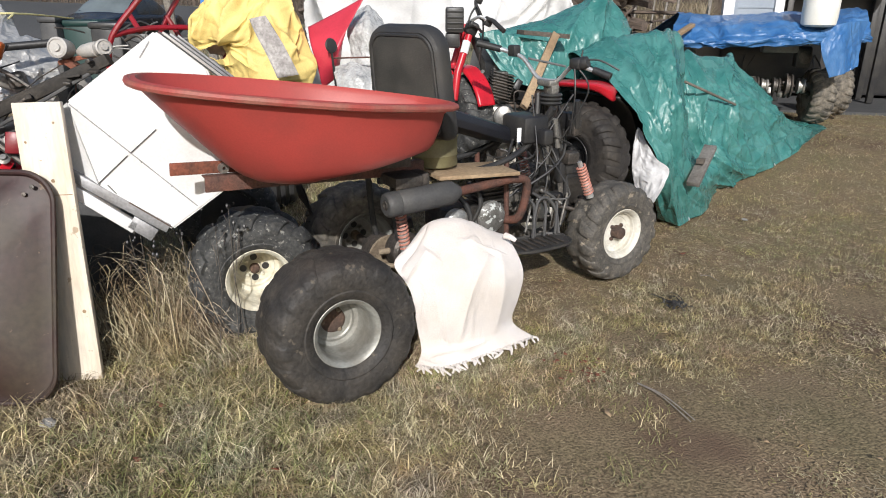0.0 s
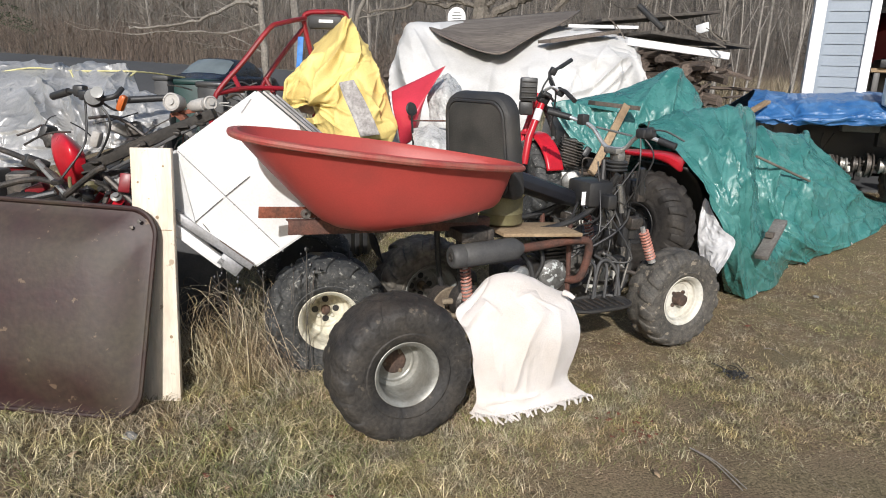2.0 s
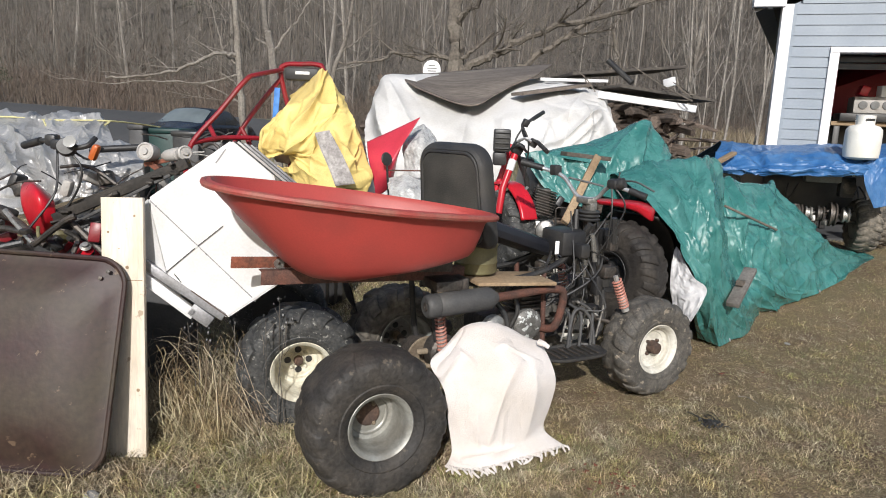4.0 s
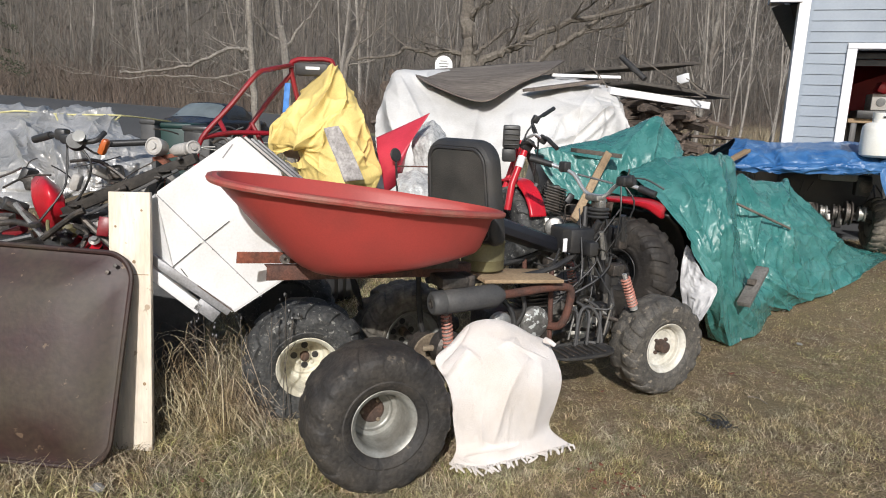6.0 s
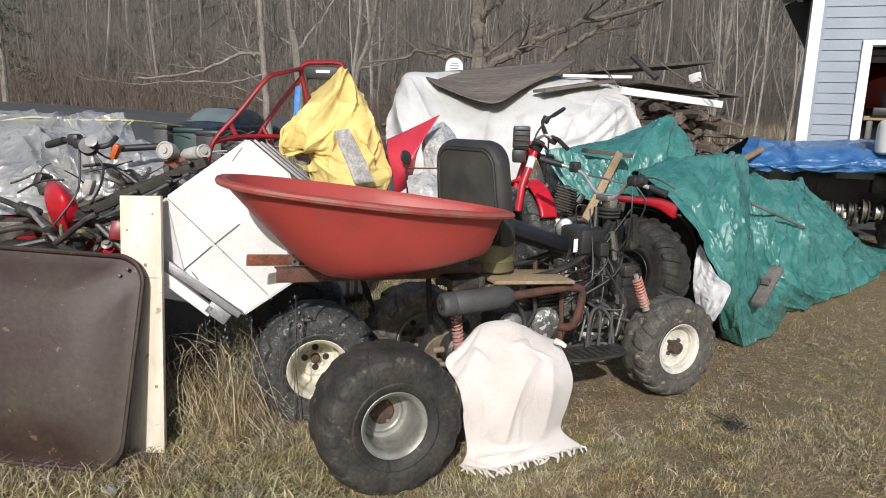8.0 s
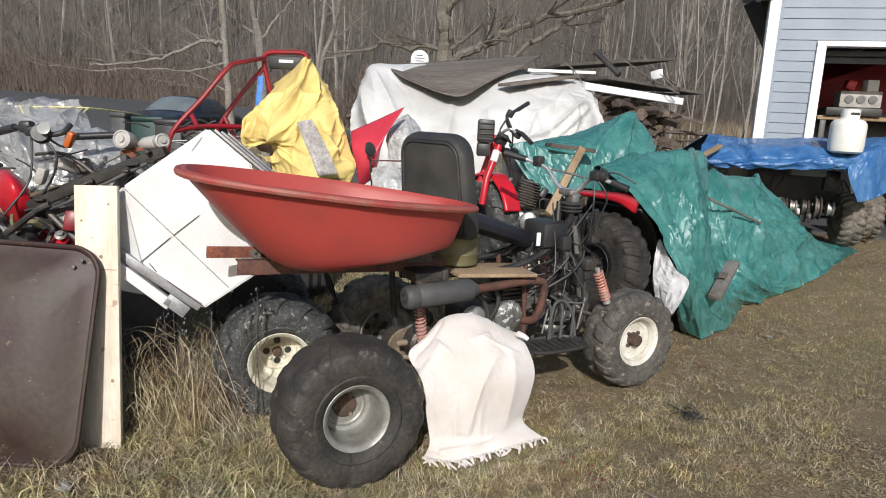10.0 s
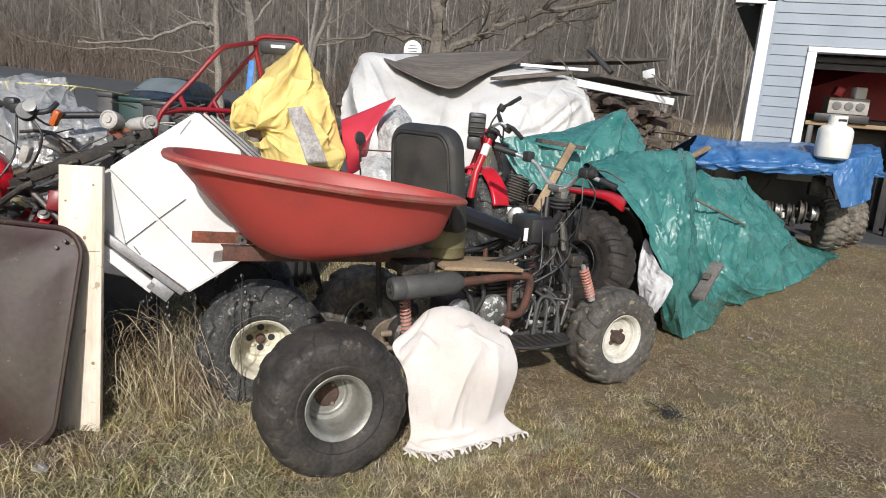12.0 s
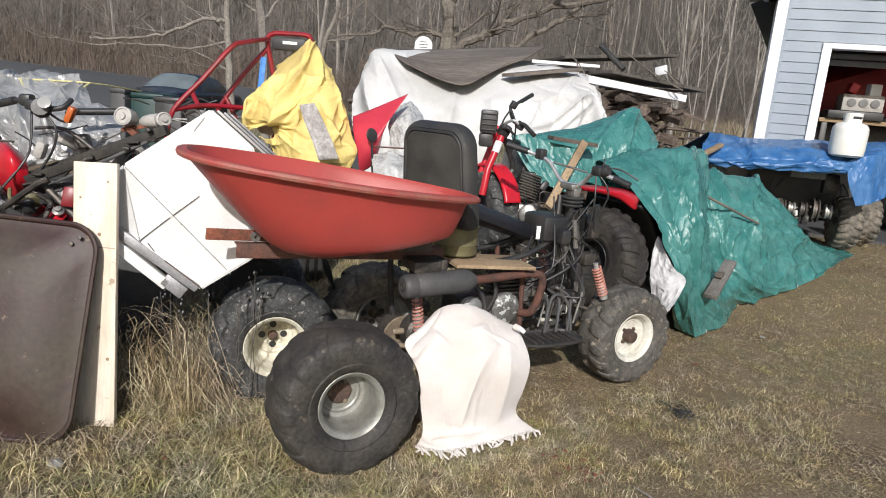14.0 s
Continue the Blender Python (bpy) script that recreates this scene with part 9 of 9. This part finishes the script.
        for k in range(3):
            a = top * (0.7 + 0.08 * k)
            tube(bm, [a, a + Vector((r.uniform(-0.05, 0.05), r.uniform(-0.05, 0.05), 0.05))], 0.0015, 4)
        part("stem", bm, TWIG, t)
        for k in range(4):
            c = top + Vector((r.gauss(0, 0.014), r.gauss(0, 0.014), r.gauss(0, 0.016)))
            bm = bmesh.new()
            bmesh.ops.create_icosphere(bm, subdivisions=1, radius=r.uniform(0.005, 0.009), matrix=Matrix.Translation(c) @ Matrix.Diagonal((1, 1, 1.5, 1)))
            part("seed_head", bm, BLACK, t)


make_weeds()


def make_far_grass():
    """Tall dry grass along the edge of the woods and beside the garage."""
    rs = np.random.RandomState(8)
    n = 14000
    y = 9.3 + 10.5 * rs.rand(n) ** 1.2
    x = np.where(rs.rand(n) < 0.6, rs.uniform(2.6, 7.5, n), rs.uniform(-9, 3, n))
    y = np.where(x < 2.6, np.maximum(y, 11.5), y)
    z = np.array([ground_z(px, py) for px, py in zip(x, y)]) - 0.02
    ribbons("tall_dry_grass", np.stack([x, y, z], 1), rs.uniform(0.12, 0.55, n), rs.uniform(0.1, 0.9, n), rs.uniform(0.004, 0.010, n), RANK, "tall dead grass along the edge of the woods", "grass")


make_far_grass()


def make_edge_grass():
    """Rank tan grass and brush where the lawn meets the trees beside the garage."""
    rs = np.random.RandomState(18)
    n = 9000
    y = rs.uniform(17, 29, n)
    x = y * rs.uniform(0.12, 0.42, n)
    z = np.array([ground_z(px, py) for px, py in zip(x, y)]) - 0.05
    ribbons("rank_grass", np.stack([x, y, z], 1), rs.uniform(0.35, 1.3, n), rs.uniform(0.1, 0.6, n), rs.uniform(0.008, 0.018, n), RANK, "rank tan grass under the bare trees", "grass")


make_edge_grass()


def make_litter():
    # a torn scrap of black netting on the lawn
    rr = random.Random(44)
    rag = thing("netting_scrap", pose(1.265, 3.09, 0.0), "limp torn scrap of black netting on the lawn", "netting")
    cage = [[(-0.035, 0.02, 0.015), (0.0, 0.025, 0.03), (0.05, 0.02, 0.012)], [(-0.04, -0.02, 0.012), (0.01, -0.01, 0.035), (0.07, 0.0, 0.014)], [(-0.03, -0.06, 0.01), (0.0, -0.05, 0.018), (0.03, -0.04, 0.01)]]
    bm = cloth_mesh(cage, 24, 24, slack=0.06, seed=2, fold=0.012, freq=14, lean=0.2)
    bmesh.ops.delete(bm, geom=[f for f in bm.faces if noise.noise(f.calc_center_median() * 60) > -0.05], context="FACES")
    ob = part("web", bm, BLACK, rag)
    ob.modifiers.new("thickness", "SOLIDIFY").thickness = 0.002
    for i in range(30):
        p = Vector((rr.gauss(0.005, 0.028), rr.gauss(-0.01, 0.026), 0.012))
        d = Vector((-0.25, 0.95, 0)) if i % 4 == 0 else Vector((rr.uniform(-1, 1), rr.uniform(-1, 0.6), 0))
        L = rr.uniform(0.07, 0.15) if i % 4 == 0 else rr.uniform(0.04, 0.08)
        bm = bmesh.new()
        tube(bm, [p, p + d * 0.4 * L + Vector((0, 0, rr.uniform(0.005, 0.025))), p + d * L + Vector((rr.uniform(-0.02, 0.02), 0, 0.0))], 0.0026, 5, 0.0014, smooth=3)
        part("strand", bm, BLACK, rag)
    for k, (p, w) in enumerate((((-1.44, 2.14, 0.01), 0.038), ((2.3, 4.5, 0.02), 0.025))):
        rs_ = random.Random(500 + k)
        bm = bmesh.new()
        bmesh.ops.create_icosphere(bm, subdivisions=2, radius=1.0)
        for v in bm.verts:
            v.co *= 1 + 0.25 * noise.noise(v.co * 1.5 + Vector((k * 7, 0, 0)))
            v.co = Vector((v.co.x * w, v.co.y * w * 0.7, v.co.z * w * 0.35))
        solo("stone", bm, STONE, "flat grey stone sunk in the lawn", "stone", Matrix.Translation(p) @ pose(0, 0, 0, 0, 0, rs_.uniform(0, 180)), "stones")
    for k, (p0, p1) in enumerate((((0.83, 2.335, 0.012), (0.945, 2.06, 0.010)), ((0.835, 2.33, 0.012), (0.965, 2.07, 0.010)), ((1.55, 3.46, 0.02), (1.62, 3.37, 0.02)))):
        bm = bmesh.new()
        a, b = Vector(p0), Vector(p1)
        tube(bm, [a, a.lerp(b, 0.45) + Vector((0.01, 0.02, 0.006)), b], 0.0035, 5, 0.002, smooth=3)
        solo("twig", bm, BARK, "thin bare twig fallen on the lawn", "twig", group="twigs on the lawn")
    r = random.Random(19)
    for i in range(60):
        x, y = r.uniform(-1.8, 3.2), r.uniform(1.3, 4.5)
        s = r.uniform(0.012, 0.028)
        bm = bmesh.new()
        v = [bm.verts.new(p) for p in ((-s, 0, 0.3 * s), (-0.3 * s, -0.6 * s, 0), (s, -0.1 * s, 0.4 * s), (-0.2 * s, 0.6 * s, 0.1 * s))]
        bm.faces.new((v[0], v[1], v[2], v[3]))
        ob = solo("dead_leaf", bm, TAN_WOOD if i % 3 else ORANGE_RUST, "curled brown dead leaf on the lawn", "leaf", pose(x, y, ground_z(x, y) + 0.02, r.uniform(-20, 20), r.uniform(-20, 20), r.uniform(0, 360)), "dead leaves")
        ob.modifiers.new("thickness", "SOLIDIFY").thickness = 0.001

    # a patch of reddish leaf crumbs
    for i in range(26):
        x, y = 0.62 + r.gauss(0, 0.07), 2.46 + r.gauss(0, 0.06)
        w = r.uniform(0.006, 0.016)
        bm = bmesh.new()
        v = [bm.verts.new(p) for p in ((-w, 0, 0.3 * w), (-0.3 * w, -0.6 * w, 0), (w, -0.1 * w, 0.4 * w), (-0.2 * w, 0.6 * w, 0.1 * w))]
        bm.faces.new(v)
        ob = solo("dead_leaf", bm, ORANGE_RUST, "crumbled reddish dead leaf on the bare soil", "leaf", pose(x, y, ground_z(x, y) + 0.012, r.uniform(-20, 20), r.uniform(-20, 20), r.uniform(0, 360)), "dead leaves")
        ob.modifiers.new("thickness", "SOLIDIFY").thickness = 0.001


make_litter()
